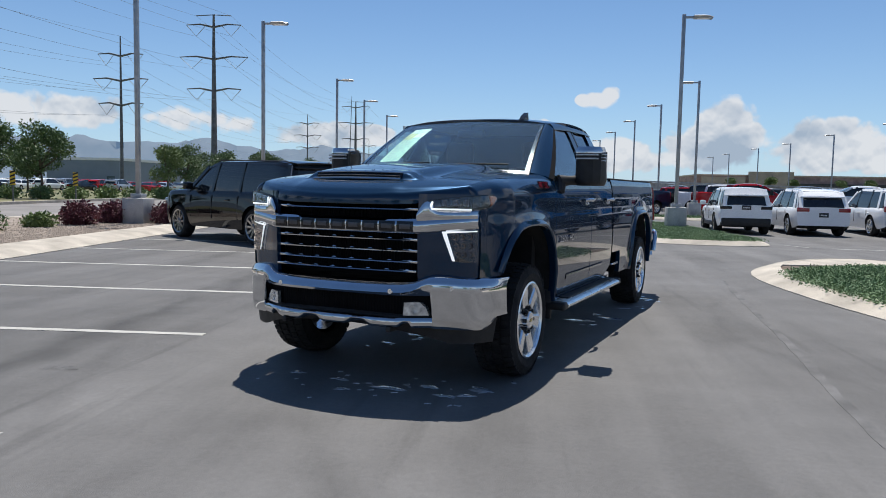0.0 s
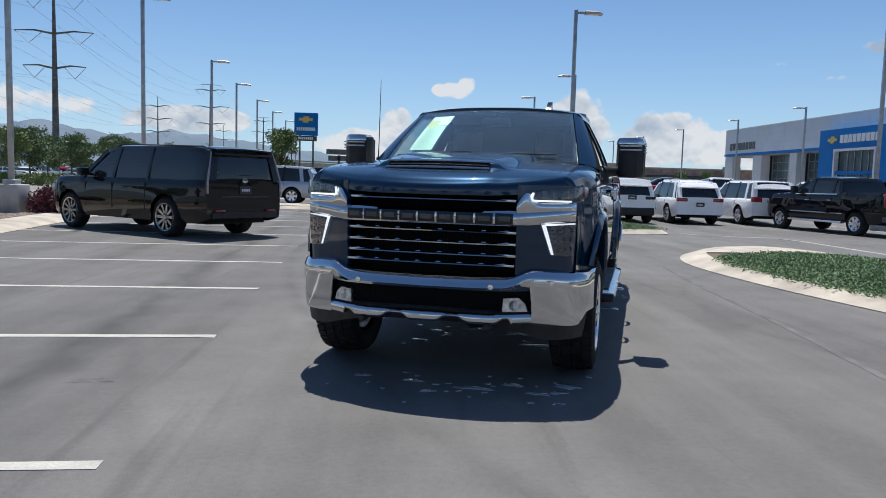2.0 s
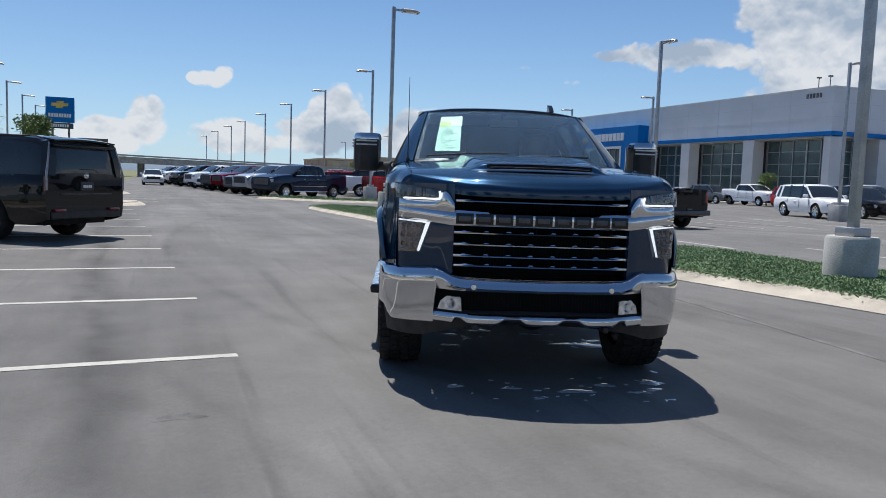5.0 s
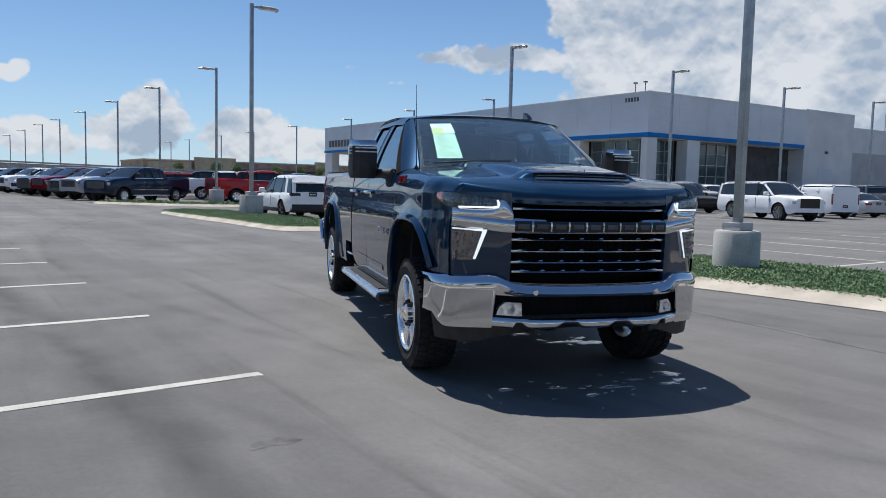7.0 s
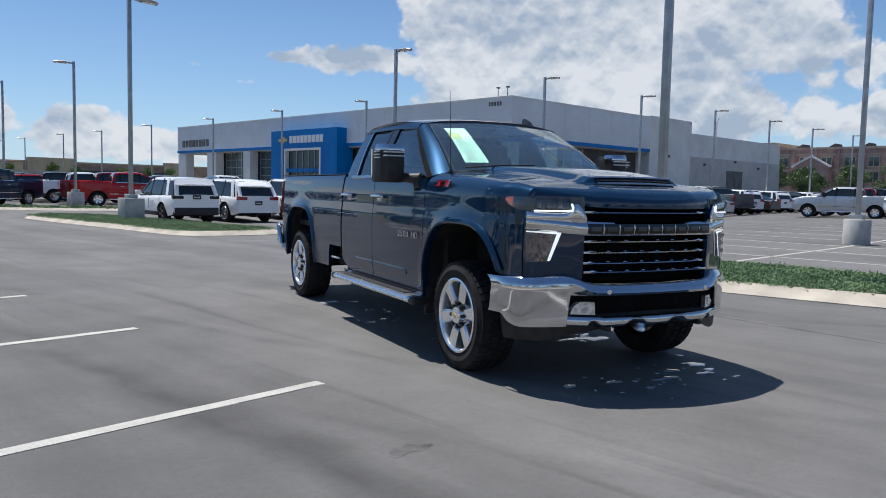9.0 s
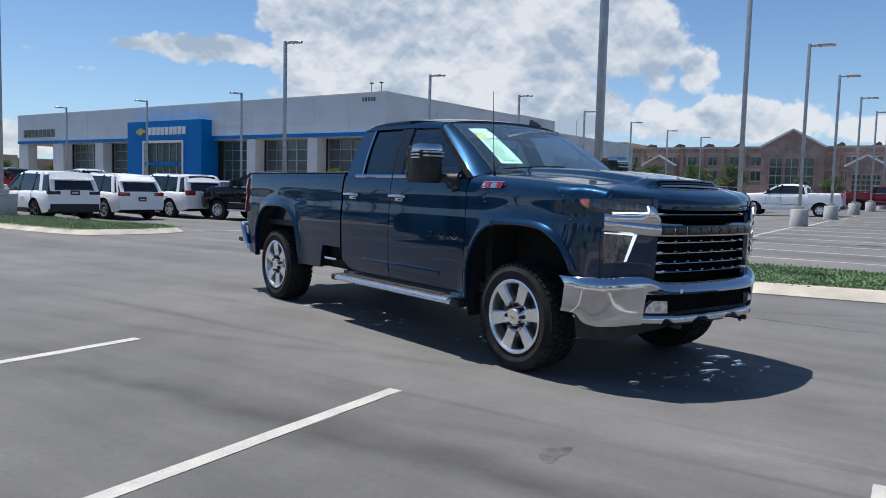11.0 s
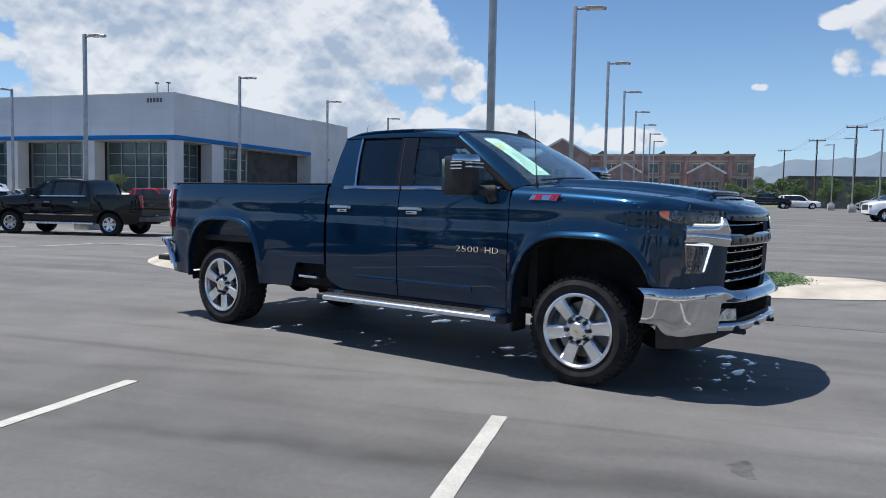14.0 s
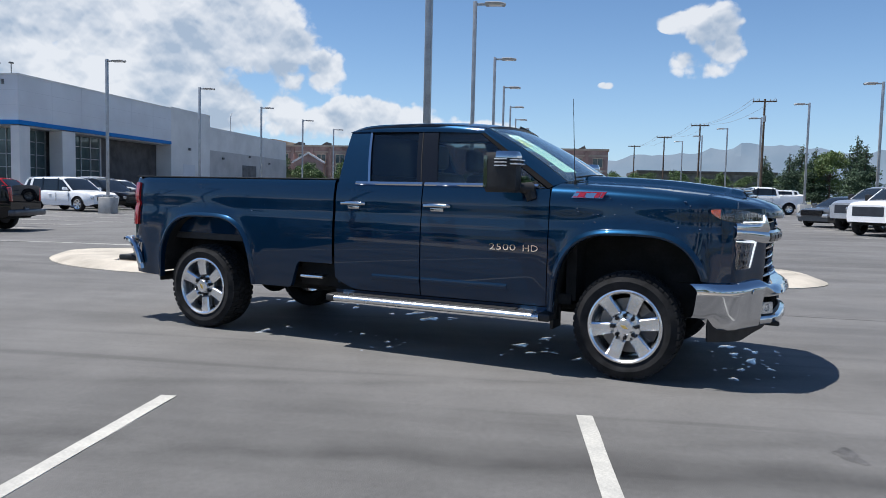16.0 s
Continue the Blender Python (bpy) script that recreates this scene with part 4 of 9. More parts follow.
for y in (87.5, 88.9, 90.3, 91.7):
    box(bm, PX + 0.5, PX + 0.59, y - 0.05, y + 0.05, 0.1, 6.15)
part("window_mullion", bm, M_POLE, portal, "", False)
bar_row("sign_bar", M_WHITEP, portal, (PX - 0.08, 92.6, 7.15), (0, -1, 0), (0, 0, 1), (1, 0, 0), 7.9, 0.95, 9, 0.08, 0.78)
bm = bmesh.new()
emblem(bm, (PX - 0.02, 94.2, 7.6), (0, -1, 0), (0, 0, 1), (-1, 0, 0), 2.1, 0.85, 0.1)
part("emblem", bm, M_GOLD, portal, "plain gold cross-shaped plate", False)
bar_row("sign_bar", M_STEELDARK, bld, (FX - 0.08, 127.6, 7.5), (0, -1, 0), (0, 0, 1), (1, 0, 0), 9.4, 1.15, 8, 0.08, 0.74)
bm = bmesh.new()
bars(bm, (FX - 0.05, 57.6, 10.05), (0, -1, 0), (0, 0, 1), (1, 0, 0), 1.9, 0.42, 5, 0.05, 0.6)
part("number_bars", bm, M_STEELDARK, bld, "small dark bars near the corner", False)
for y in (55.6, 56.9):
    bm = bmesh.new()
    tube(bm, [(FX + 0.6, y, 10.9), (FX + 0.6, y, 12.0)], 0.04, 8)
    box(bm, FX + 0.4, FX + 0.8, y - 0.12, y + 0.12, 11.9, 12.04, 0.02)
    part("roof_floodlight", bm, M_STEELDARK, bld)
bm = bmesh.new()
tube(bm, [(104, Y0 + 3, 9.6), (104, Y0 + 3, 12.4), (104.6, Y0 + 3, 12.9)], 0.07, 8)
part("roof_vent", bm, M_POLE, bld)

# ---- far buildings ----
def windows_row(parent, x, ys, z0, z1, w, facing="x"):
    for y in ys:
        win = part("window", boxed(x - 0.12, x + 0.05, y - w / 2, y + w / 2, z0, z1), M_STOREGLASS, parent, "", False)
        bm = bmesh.new()
        for k in (-0.5, 0.0, 0.5):
            box(bm, x - 0.17, x - 0.121, y + k * w - 0.06, y + k * w + 0.06, z0, z1)
        box(bm, x - 0.2, x - 0.121, y - w / 2 - 0.15, y + w / 2 + 0.15, z0 - 0.2, z0)
        box(bm, x - 0.2, x - 0.121, y - w / 2 - 0.15, y + w / 2 + 0.15, z1, z1 + 0.25)
        part("window_frame", bm, M_BEIGE, win, "pale window frame and sill", False)


school = thing("brick_school", "long two-storey red brick school with white gables", "building", pose(0, 0, 0))
part("wall", boxed(150, 185, -2, 72, 0, 10.6), M_BRICK, school, "red brick wall with pale courses", False)
bm = bmesh.new()
for z in (3.4, 6.6, 9.6):
    box(bm, 149.93, 150.02, -2, 72, z - 0.16, z + 0.16)
part("stone_course", bm, M_BEIGE, school, "pale stone courses", False)
part("stone_base", boxed(149.88, 150.0, -2, 72, 0, 3.2), M_BEIGE, school, "pale stone base", False)
for y in steps(2.2, 68, 16):
    part("brick_pier", boxed(149.7, 150.0, y - 0.35, y + 0.35, 0, 10.4), M_BRICK, school, "", False)
part("parapet", boxed(149.8, 185.2, -2.2, 72.2, 10.6, 11.0), M_BEIGE, school, "", False)
for yc, w, h in ((34.5, 11, 14.0), (22, 6.5, 9.2), (6.5, 6.5, 9.2), (60, 6.5, 9.2)):
    bm = bmesh.new()
    prism(bm, [(yc - w / 2, 0), (yc + w / 2, 0), (yc + w / 2, h - w * 0.28), (yc, h), (yc - w / 2, h - w * 0.28)], 148.6, 152.0, "x")
    gable = part("gable", bm, M_BRICK, school, "brick gable", False)
    bm = bmesh.new()
    for s in (-1, 1):
        beam(bm, (148.5, yc + s * (w / 2 + 0.4), h - w * 0.28 - 0.2), (148.5, yc, h + 0.05), 0.35, 0.4, (1, 0, 0))
    part("gable_trim", bm, M_WHITEP, gable, "white gable trim", False)
    for k in (-1, 0, 1):
        part("window", boxed(148.5, 148.62, yc + k * w * .25 - w * .09, yc + k * w * .25 + w * .09, 2.0, h * 0.62), M_STOREGLASS, gable, "", False)
    for k in steps(-0.36, 0.36, 6):
        part("window_bar", boxed(148.42, 148.499, yc + k * w - 0.06, yc + k * w + 0.06, 2.0, h * 0.62), M_BEIGE, gable, "pale window bar", False)
    for z in steps(2.0, h * 0.62, 4):
        part("window_bar", boxed(148.36, 148.418, yc - 0.37 * w, yc + 0.37 * w, z - 0.08, z + 0.08), M_BEIGE, gable, "pale window bar", False)
windows_row(school, 150, [y for y in steps(0, 70, 17) if abs(y - 34.5) > 6.5], 4.4, 6.2, 1.9)
windows_row(school, 150, [y for y in steps(0, 70, 17) if abs(y - 34.5) > 6.5], 7.3, 9.0, 1.9)
for i in range(11):
    y = 2 + i * 6.3
    bm = bmesh.new()
    prism(bm, [(y, 10.9), (y + 2.6, 10.9), (y + 0.4, 12.2)], 158, 162, "x")
    part("roof_monitor", bm, M_ROOF, school, "dark wedge on the roof", False)

store = thing("brick_store", "long low brick retail building with beige entrance", "building", pose(0, 0, 0))
part("wall", boxed(44, 112, 230, 262, 0, 6.5), M_BRICK, store, "", False)
part("cornice", boxed(43.8, 112.2, 229.8, 262.2, 6.5, 6.9), M_BEIGE, store, "", False)
part("entrance_block", boxed(58, 70, 228.4, 230.0, 0, 7.8, 0.05), M_BEIGE, store, "beige stucco entrance block", False)
part("entrance_block", boxed(45, 57, 228.8, 230.0, 0, 6.2), M_BEIGE, store, "", False)
part("entrance_block", boxed(96, 101, 228.6, 230.0, 0, 7.6), M_BEIGE, store, "", False)
part("awning", boxed(70, 96, 228.2, 230.0, 3.6, 4.6), M_ROOF, store, "", False)
part("door", boxed(62, 66, 228.3, 228.5, 0, 3.4), M_STOREGLASS, store, "", False)
bm = bmesh.new()
emblem(bm, (64, 228.35, 5.9), (1, 0, 0), (0, 0, 1), (0, -1, 0), 1.5, 1.6, 0.1)
part("emblem", bm, M_STEELDARK, store, "", False)

warehouse = thing("warehouse", "low grey-blue warehouse with pale roof edge", "building", pose(0, 0, 0))
part("wall", boxed(-152, -128, 220, 260, 0, 7.9), surface("slate_blue_cladding", (0.22, 0.26, 0.31), 0.7, spread=0.06, scale=0.2, fine=3), warehouse, "", False)
part("roof_edge", boxed(-152.3, -127.7, 219.7, 260, 7.9, 8.7), M_WHITEP, warehouse, "", False)
part("door", boxed(-132, -129.5, 219.8, 220.05, 0, 3.2), M_STOREGLASS, warehouse, "", False)

for label, x0, x1, y0, y1, h, ridge in (("tan house with a brown gabled roof", 128, 140, 62, 76, 5.4, 8.6), ("brown house with a gabled roof", 142, 152, 76, 90, 5.2, 8.2)):
    house = thing("house", label, "house", pose(0, 0, 0))
    part("wall", boxed(x0, x1, y0, y1, 0, h), M_BEIGE, house, "", False)
    bm = bmesh.new()
    prism(bm, [(x0 - 0.5, h), (x1 + 0.5, h), ((x0 + x1) / 2, ridge)], y0 - 0.4, y1 + 0.4, "y")
    part("roof", bm, surface("brown_shingle", (0.16, 0.11, 0.08), 0.9, spread=0.2, scale=0.6, fine=6), house, "", False)
    for z in (1.2, 3.6):
        part("window", boxed(x0 - 0.05, x0 + 0.02, y0 + 3, y0 + 5, z, z + 1.3), M_STOREGLASS, house, "", False)
brick2 = thing("brick_office", "flat-roofed brick office building", "building", pose(0, 0, 0))
part("wall", boxed(165, 185, 74, 100, 0, 12.4), M_BRICK, brick2, "", False)
part("parapet", boxed(164.8, 185.2, 73.8, 100.2, 12.4, 13.2), M_BEIGE, brick2, "", False)
for y in steps(77, 97, 6):
    for z in (4.5, 8.5):
        part("window", boxed(164.85, 165.02, y - 0.9, y + 0.9, z, z + 2.0), M_STOREGLASS, brick2, "", False)
shed = thing("dark_store", "long dark low building behind the trees", "building", pose(0, 0, 0))
part("wall", boxed(190, 220, -45, -12, 0, 7.6), M_STEELDARK, shed, "", False)
part("roof_edge", boxed(189.7, 220, -45.3, -11.7, 7.6, 8.3), M_ROOF, shed, "", False)

# ---- overpass ----
over = thing("overpass", "pale concrete highway overpass on a long embankment wall", "bridge", pose(0, 0, 0))
bm = bmesh.new()
beam(bm, (-60, 172, 4.3), (80, 172, 1.7), 9.0, 1.2, (0, 0, 1))
part("deck", bm, M_CONCRETE, over, "", False)
bm = bmesh.new()
beam(bm, (-60, 167.4, 5.2), (80, 167.4, 2.5), 0.3, 0.9, (0, 1, 0))
part("barrier", bm, M_CONCRETE, over, "", False)
for x in (-34, -20, -6):
    bm = bmesh.new()
    tube(bm, [(x, 172, -0.1), (x, 172, 3.6)], 0.7, 14)
    part("pier", bm, M_CONCRETE, over)
part("abutment", boxed(0, 80, 168.5, 176, -0.1, 2.0), M_CONCRETE, over, "", False)

# ---- pylon sign ----
pylon = thing("pylon_sign", "tall blue roadside sign on two steel posts", "sign", pose(0, 95, 0))
for x in (-13.75, -12.15):
    part("post", boxed(x - 0.1, x + 0.1, -0.1, 0.1, -0.1, 6.2), M_STEELDARK, pylon, "", False)
part("sign_box", boxed(-14.4, -11.6, -0.25, 0.25, 6.2, 8.9, 0.04), M_BRANDBLUE, pylon, "bright blue sign box", False)
part("sign_foot", boxed(-14.3, -11.7, -0.26, 0.26, 5.55, 6.15, 0.02), M_NAVY, pylon, "dark lower panel", False)
bm = bmesh.new()
emblem(bm, (-13.0, -0.26, 8.1), (1, 0, 0), (0, 0, 1), (0, -1, 0), 1.7, 0.75, 0.06)
part("emblem", bm, M_GOLD, pylon, "plain gold cross-shaped plate", False)
bar_row("sign_bar", M_WHITEP, pylon, (-14.1, -0.32, 6.75), (1, 0, 0), (0, 0, 1), (0, 1, 0), 2.25, 0.4, 9, 0.06, 0.75)
bar_row("sign_bar", M_WHITEP, pylon, (-13.9, -0.32, 5.7), (1, 0, 0), (0, 0, 1), (0, 1, 0), 1.8, 0.3, 8, 0.05, 0.7)

# ---- the pickup in the middle of the lot ----
truck = thing("pickup_truck", "dark blue double-cab pickup truck with chrome bumper and towing mirrors", "pickup truck", pose(-0.9626, 6.852, 0, 0, 0, -107.62))
WB = 4.128
FA, RA = 0.0, -WB


def arch_z(x, c, half=0.56, top=1.085, low=0.40):
    d = abs(x - c) / half
    if d >= 1:
        return -1
    return low + (top - low) * (1 - d ** 3.4) ** (1 / 2.6)


def flare(x, z):
    """How far the wheel lips stand out of the body side."""
    out = 0.0
    for c in (FA, RA + 0.03):
        d = math.hypot((x - c) / 0.66, (z - 0.40) / 0.80)
        if z > 0.3:
            out += 0.024 * math.exp(-((d - 0.86) / 0.14) ** 2)
    return out


def side_y(x, z):
    """Half width of the body side."""
    y = curve_at([(0.40, 0.945), (0.52, 0.972), (0.70, 0.990), (0.95, 0.997), (1.12, 0.992), (1.18, 0.984), (1.30, 0.982), (1.40, 0.965), (1.45, 0.950)], z)
    if x > 0.36:
        y -= curve_at([(0.36, 0.0), (0.48, 0.026), (0.567, 0.068), (0.64, 0.086), (0.72, 0.102), (0.80, 0.13)], x)
    return y + flare(x, z)


def side_skin(bm, xs, low, high, sy, rows=22, lip=0.035):
    """A body-side panel between low(x) and high(x)."""
    grid = []
    for x in xs:
        a, b = low(x), high(x)
        zs = steps(a, b, rows)
        pts = [(side_y(x, a) - lip, a)] + [(side_y(x, z), z) for z in zs]
        grid.append([bm.verts.new((x, sy * y, z)) for y, z in pts])
    for p, q in zip(grid, grid[1:]):
        for k in range(len(p) - 1):
            bm.faces.new((p[k], p[k + 1], q[k + 1], q[k]))
    return grid


def xs_between(a, b, n, extra=()):
    return sorted(set(steps(a, b, n) + [e for e in extra if a < e < b]))


ARCH_F = [FA + 0.56 * math.cos(t) for t in steps(0.02, math.pi - 0.02, 26)]
ARCH_R = [RA + 0.03 + 0.57 * math.cos(t) for t in steps(0.02, math.pi - 0.02, 26)]
# seam between wing and bonnet, and the bonnet's own heights
SEAM_Z = [(-0.62, 1.468), (-0.3, 1.455), (0.0, 1.440), (0.3, 1.418), (0.6, 1.385), (0.8, 1.345), (0.93, 1.302)]
SEAM_Y = [(-0.62, 0.845), (-0.3, 0.85), (0.3, 0.842), (0.6, 0.825), (0.8, 0.785), (0.93, 0.73)]
HOOD_Z = [(-0.50, 1.500), (-0.2, 1.492), (0.2, 1.470), (0.5, 1.435), (0.7, 1.405), (0.85, 1.365), (0.95, 1.325), (0.995, 1.285)]


def swept(x, s):
    """The bonnet's lines run back towards its sides."""
    return x - 0.285 * s ** 2.4 * (max(0.0, x - 0.30) / 0.695) ** 1.4


def hood_point(x, s):
    """s from 0 on the centre line to 1 at the seam."""
    xe = swept(x, 1.0)
    ys, zs, zc = curve_at(SEAM_Y, xe), curve_at(SEAM_Z, xe), curve_at(HOOD_Z, x)
    y = ys * s
    z = zc + (zs - zc) * s ** 2.2
    dome = 1 / (1 + math.exp((abs(y) - 0.405 - 0.05 * max(0.0, 0.7 - x)) / 0.016))
    front = 1 / (1 + math.exp((x - 0.752) / 0.007))
    z += 0.036 * dome * front + 0.008 * dome
    return y, z


for sy in (-1, 1):
    # wing with its rolled upper edge
    bm = bmesh.new()

    def wing_prof(x):
        def lowz(xx):
            a = arch_z(xx, FA)
            if xx > 0.47:
                return max(a, 0.775)
            return max(a, 0.475)
        lo = lowz(x)
        top = 1.30 if x < 0.6 else 1.30 - (x - 0.6) * 0.28
        zs = steps(lo, top, 22)
        pts = [(side_y(x, lo) - 0.04, lo)] + [(side_y(x, z), z) for z in zs]
        ye, ze = curve_at(SEAM_Y, x) + 0.004, curve_at(SEAM_Z, x)
        y1, z1 = pts[-1]
        ctrl = (y1 - 0.005, z1 + (ze - z1) * 0.80)
        for i in range(1, 9):
            t = i / 8
            pts.append(((1 - t) ** 2 * y1 + 2 * t * (1 - t) * ctrl[0] + t * t * ye, (1 - t) ** 2 * z1 + 2 * t * (1 - t) * ctrl[1] + t * t * ze))
        pts.append((ye - 0.004, ze - 0.03))
        return pts
    rows = []
    for x in xs_between(-0.612, 0.715, 46, ARCH_F + [0.468, 0.472]):
        rows.append([bm.verts.new((x, sy * y, z)) for y, z in wing_prof(x)])
    for a, b in zip(rows, rows[1:]):
        for k in range(len(a) - 1):
            bm.faces.new((a[k], a[k + 1], b[k + 1], b[k]))
    # rounded nose that closes the wing over the headlamp
    last = [v for v in rows[-1] if v.co.z > 1.255][:-1]
    for k in (1, 2, 3):
        t = k / 3
        nxt = [bm.verts.new((0.715 + 0.022 * math.sin(t * math.pi / 2), sy * (0.80 + (abs(v.co.y) - 0.80) * (1 - 0.30 * t * t)), 1.285 + (v.co.z - 1.285) * (1 - 0.35 * t * t))) for v in rows[-1] if v.co.z > 1.255][:len(last)]
        for i in range(len(last) - 1):
            bm.faces.new((last[i], last[i + 1], nxt[i + 1], nxt[i]))
        last = nxt
    bm.faces.new(last)
    wing = part("front_wing", bm, M_BLUE, truck)
    # wheel lip moulding
    for c, half, name in ((FA, 0.565, "wheel_lip"), (RA + 0.03, 0.575, "wheel_lip")):
        bm = bmesh.new()
        pts = []
        for t in steps(-1, 1, 40):
            x = c + half * math.copysign(abs(t) ** 0.72, t)
            x = max(c - half * 0.9995, min(c + half * 0.9995, x))
            z = max(arch_z(x, c, half, 1.09), 0.47)
            if c == FA and x > 0.3 and z < 0.79:
                continue
            pts.append((x, z))
        prof = [(-0.004, -0.014), (0.0, 0.016), (0.012, 0.024), (0.034, 0.012), (0.046, -0.003)]
        grid = []
        for i, (x, z) in enumerate(pts):
            a, b = pts[max(i - 1, 0)], pts[min(i + 1, len(pts) - 1)]
            d = Vector((b[0] - a[0], b[1] - a[1])).normalized()
            nrm = Vector((-d.y, d.x))
            grid.append([bm.verts.new((x + nrm.x * u, sy * (side_y(x, z + nrm.y * u) + h), z + nrm.y * u)) for u, h in prof])
        for p, q in zip(grid, grid[1:]):
            for k in range(4):
                bm.faces.new((p[k], p[k + 1], q[k + 1], q[k]))
        part(name, bm, M_BLUE, truck)
    # doors
    for name, xa, xb in (("front_door", -1.726, -0.620), ("rear_door", -2.588, -1.736)):
        bm = bmesh.new()
        bot = lambda x: 0.505 + (0.0 if x > -2.3 else 0.10 * ((-2.3 - x) / 0.29) ** 2)
        side_skin(bm, xs_between(xa, xb, 22), bot, lambda x: 1.432 + (x + 1.7) * -0.012, sy, 24)
        thicken(bm, 0.03)
        door = part(name, bm, M_BLUE, truck)
        hx = -1.585 if name == "front_door" else -2.40
        bm = bmesh.new()
        ys = side_y(hx, 1.262)
        tube(bm, [(hx - 0.115, sy * (ys + 0.012), 1.262), (hx - 0.10, sy * (ys + 0.035), 1.264), (hx, sy * (ys + 0.048), 1.266), (hx + 0.10, sy * (ys + 0.035), 1.264), (hx + 0.115, sy * (ys + 0.012), 1.262)], 0.017, 10)
        box(bm, hx - 0.06, hx + 0.06, sy * ys - 0.004, sy * ys + 0.006, 1.215, 1.25, 0.004)
        part("door_handle", bm, M_CHROME, door, "chrome pull handle")
        bm = bmesh.new()
        xa2, xb2 = (-1.72, -0.72) if name == "front_door" else (-2.40, -1.74)
        sheet(bm, steps(xa2, xb2, 10), (0, 1, 2), lambda x, v: (x, sy * (side_y(x, 1.43) + (0.008 if v == 1 else -0.004)), 1.420 + 0.018 * v))
        thicken(bm, 0.008)
        part("belt_trim", bm, M_CHROME, door, "thin chrome strip")
        # lower moulding, a raised crease near the sill
        bm = bmesh.new()
        xa3, xb3 = (-1.72, -0.95) if name == "front_door" else (-2.2, -1.74)
        sheet(bm, steps(xa3, xb3, 8), (0, 1, 2, 3), lambda x, v: (x, sy * (side_y(x, 0.64) + (0.0, 0.006, 0.005, -0.002)[v]), 0.605 + 0.022 * v))
        part("lower_moulding", bm, M_BLUE, door)
    # sill under the doors
    bm = bmesh.new()
    side_skin(bm, steps(-2.58, -0.56, 16), lambda x: 0.42, lambda x: 0.498, sy, 4, 0.05)
    part("sill", bm, M_BLUE, truck)
    part("sill_backing", boxed(-2.6, -0.55, min(sy * 0.86, sy * 0.92), max(sy * 0.86, sy * 0.92), 0.40, 1.40), M_UNDER, truck, "", False)

# bonnet
bm = bmesh.new()
hx_list = sorted(set(steps(-0.50, 0.66, 16) + steps(0.66, 0.80, 20) + steps(0.80, 0.985, 12)))
ss = [-1 + i / 28 for i in range(57)]
rows = []
for x in hx_list:
    row = []
    for s in ss:
        y, z = hood_point(x, abs(s))
        row.append(bm.verts.new((swept(x, abs(s)), math.copysign(y, s), z)))
    rows.append(row)
# rolled front edge down to grille and lamps
for k in range(1, 7):
    t = k / 6
    row = []
    for v, s in zip(rows[len(hx_list) - 1], ss):
        low = curve_at([(0.0, 1.232), (0.60, 1.240), (0.80, 1.272), (1.0, 1.297)], abs(s))
        fall = math.sin(t * math.pi / 2)
        row.append(bm.verts.new((v.co.x + 0.022 * math.sin(min(1.0, t * 1.25) * math.pi * 0.5), v.co.y * (1 + 0.035 * t * abs(s)), v.co.z + (low - v.co.z) * (0.25 * t + 0.75 * t * t))))
    rows.append(row)
for a, b in zip(rows, rows[1:]):
    for k in range(len(a) - 1):
        bm.faces.new((a[k], a[k + 1], b[k + 1], b[k]))
thicken(bm, 0.012)
hood = part("bonnet", bm, M_BLUE, truck, "", True, 40)
# bonnet scoop: dark slot with a bright lip and a slatted mesh
SCOOP_T, SCOOP_L = hood_point(0.735, 0.0)[1] + 0.001, hood_point(0.775, 0.0)[1] + 0.004


def slot(y, v):
    u = abs(y / 0.335)
    return Vector((0.749 + 0.036 * v - 0.021 * u * u, y, SCOOP_T + (SCOOP_L - SCOOP_T) * v - 0.005 * u * u))


bm = bmesh.new()
sheet(bm, steps(-0.335, 0.335, 20), steps(0, 1, 4), slot)
thicken(bm, 0.012)
scoop = part("scoop_opening", bm, M_GLOSSBLACK, hood, "dark slot in the bonnet scoop")
bm = bmesh.new()
for k, rr in ((-0.05, 0.006), (1.05, 0.008)):
    tube(bm, [slot(y, k) + Vector((0.006, 0, 0.004)) for y in steps(-0.34, 0.34, 18)], rr, 8)
part("scoop_trim", bm, M_CHROME, scoop, "thin chrome lip")
bm = bmesh.new()
tube(bm, [slot(y, 0.5) + Vector((0.004, 0, 0.001)) for y in steps(-0.32, 0.32, 14)], 0.0035, 6)
part("scoop_slat", bm, M_PLASTIC, scoop)
# cowl and wipers
bm = bmesh.new()
sheet(bm, steps(-0.80, 0.80, 14), (0, 1, 2), lambda y, v: (-0.505 + 0.10 * (1 - (y / 0.8) ** 2) * (v / 2) - 0.06 * (1 - v / 2), y, 1.470 - 0.006 * v + 0.01 * (1 - (y / 0.8) ** 2)))
thicken(bm, 0.02)
part("cowl", bm, M_PLASTIC, truck, "black plastic cowl")

# cabin
BELT = 1.435


def cab_y(x, z):
    """Half width of the cabin side above the belt."""
    t = max(0.0, z - BELT)
    return 0.952 - 0.36 * t - 0.26 * t * t - (0.012 * max(0, -2.25 - x) / 0.3)


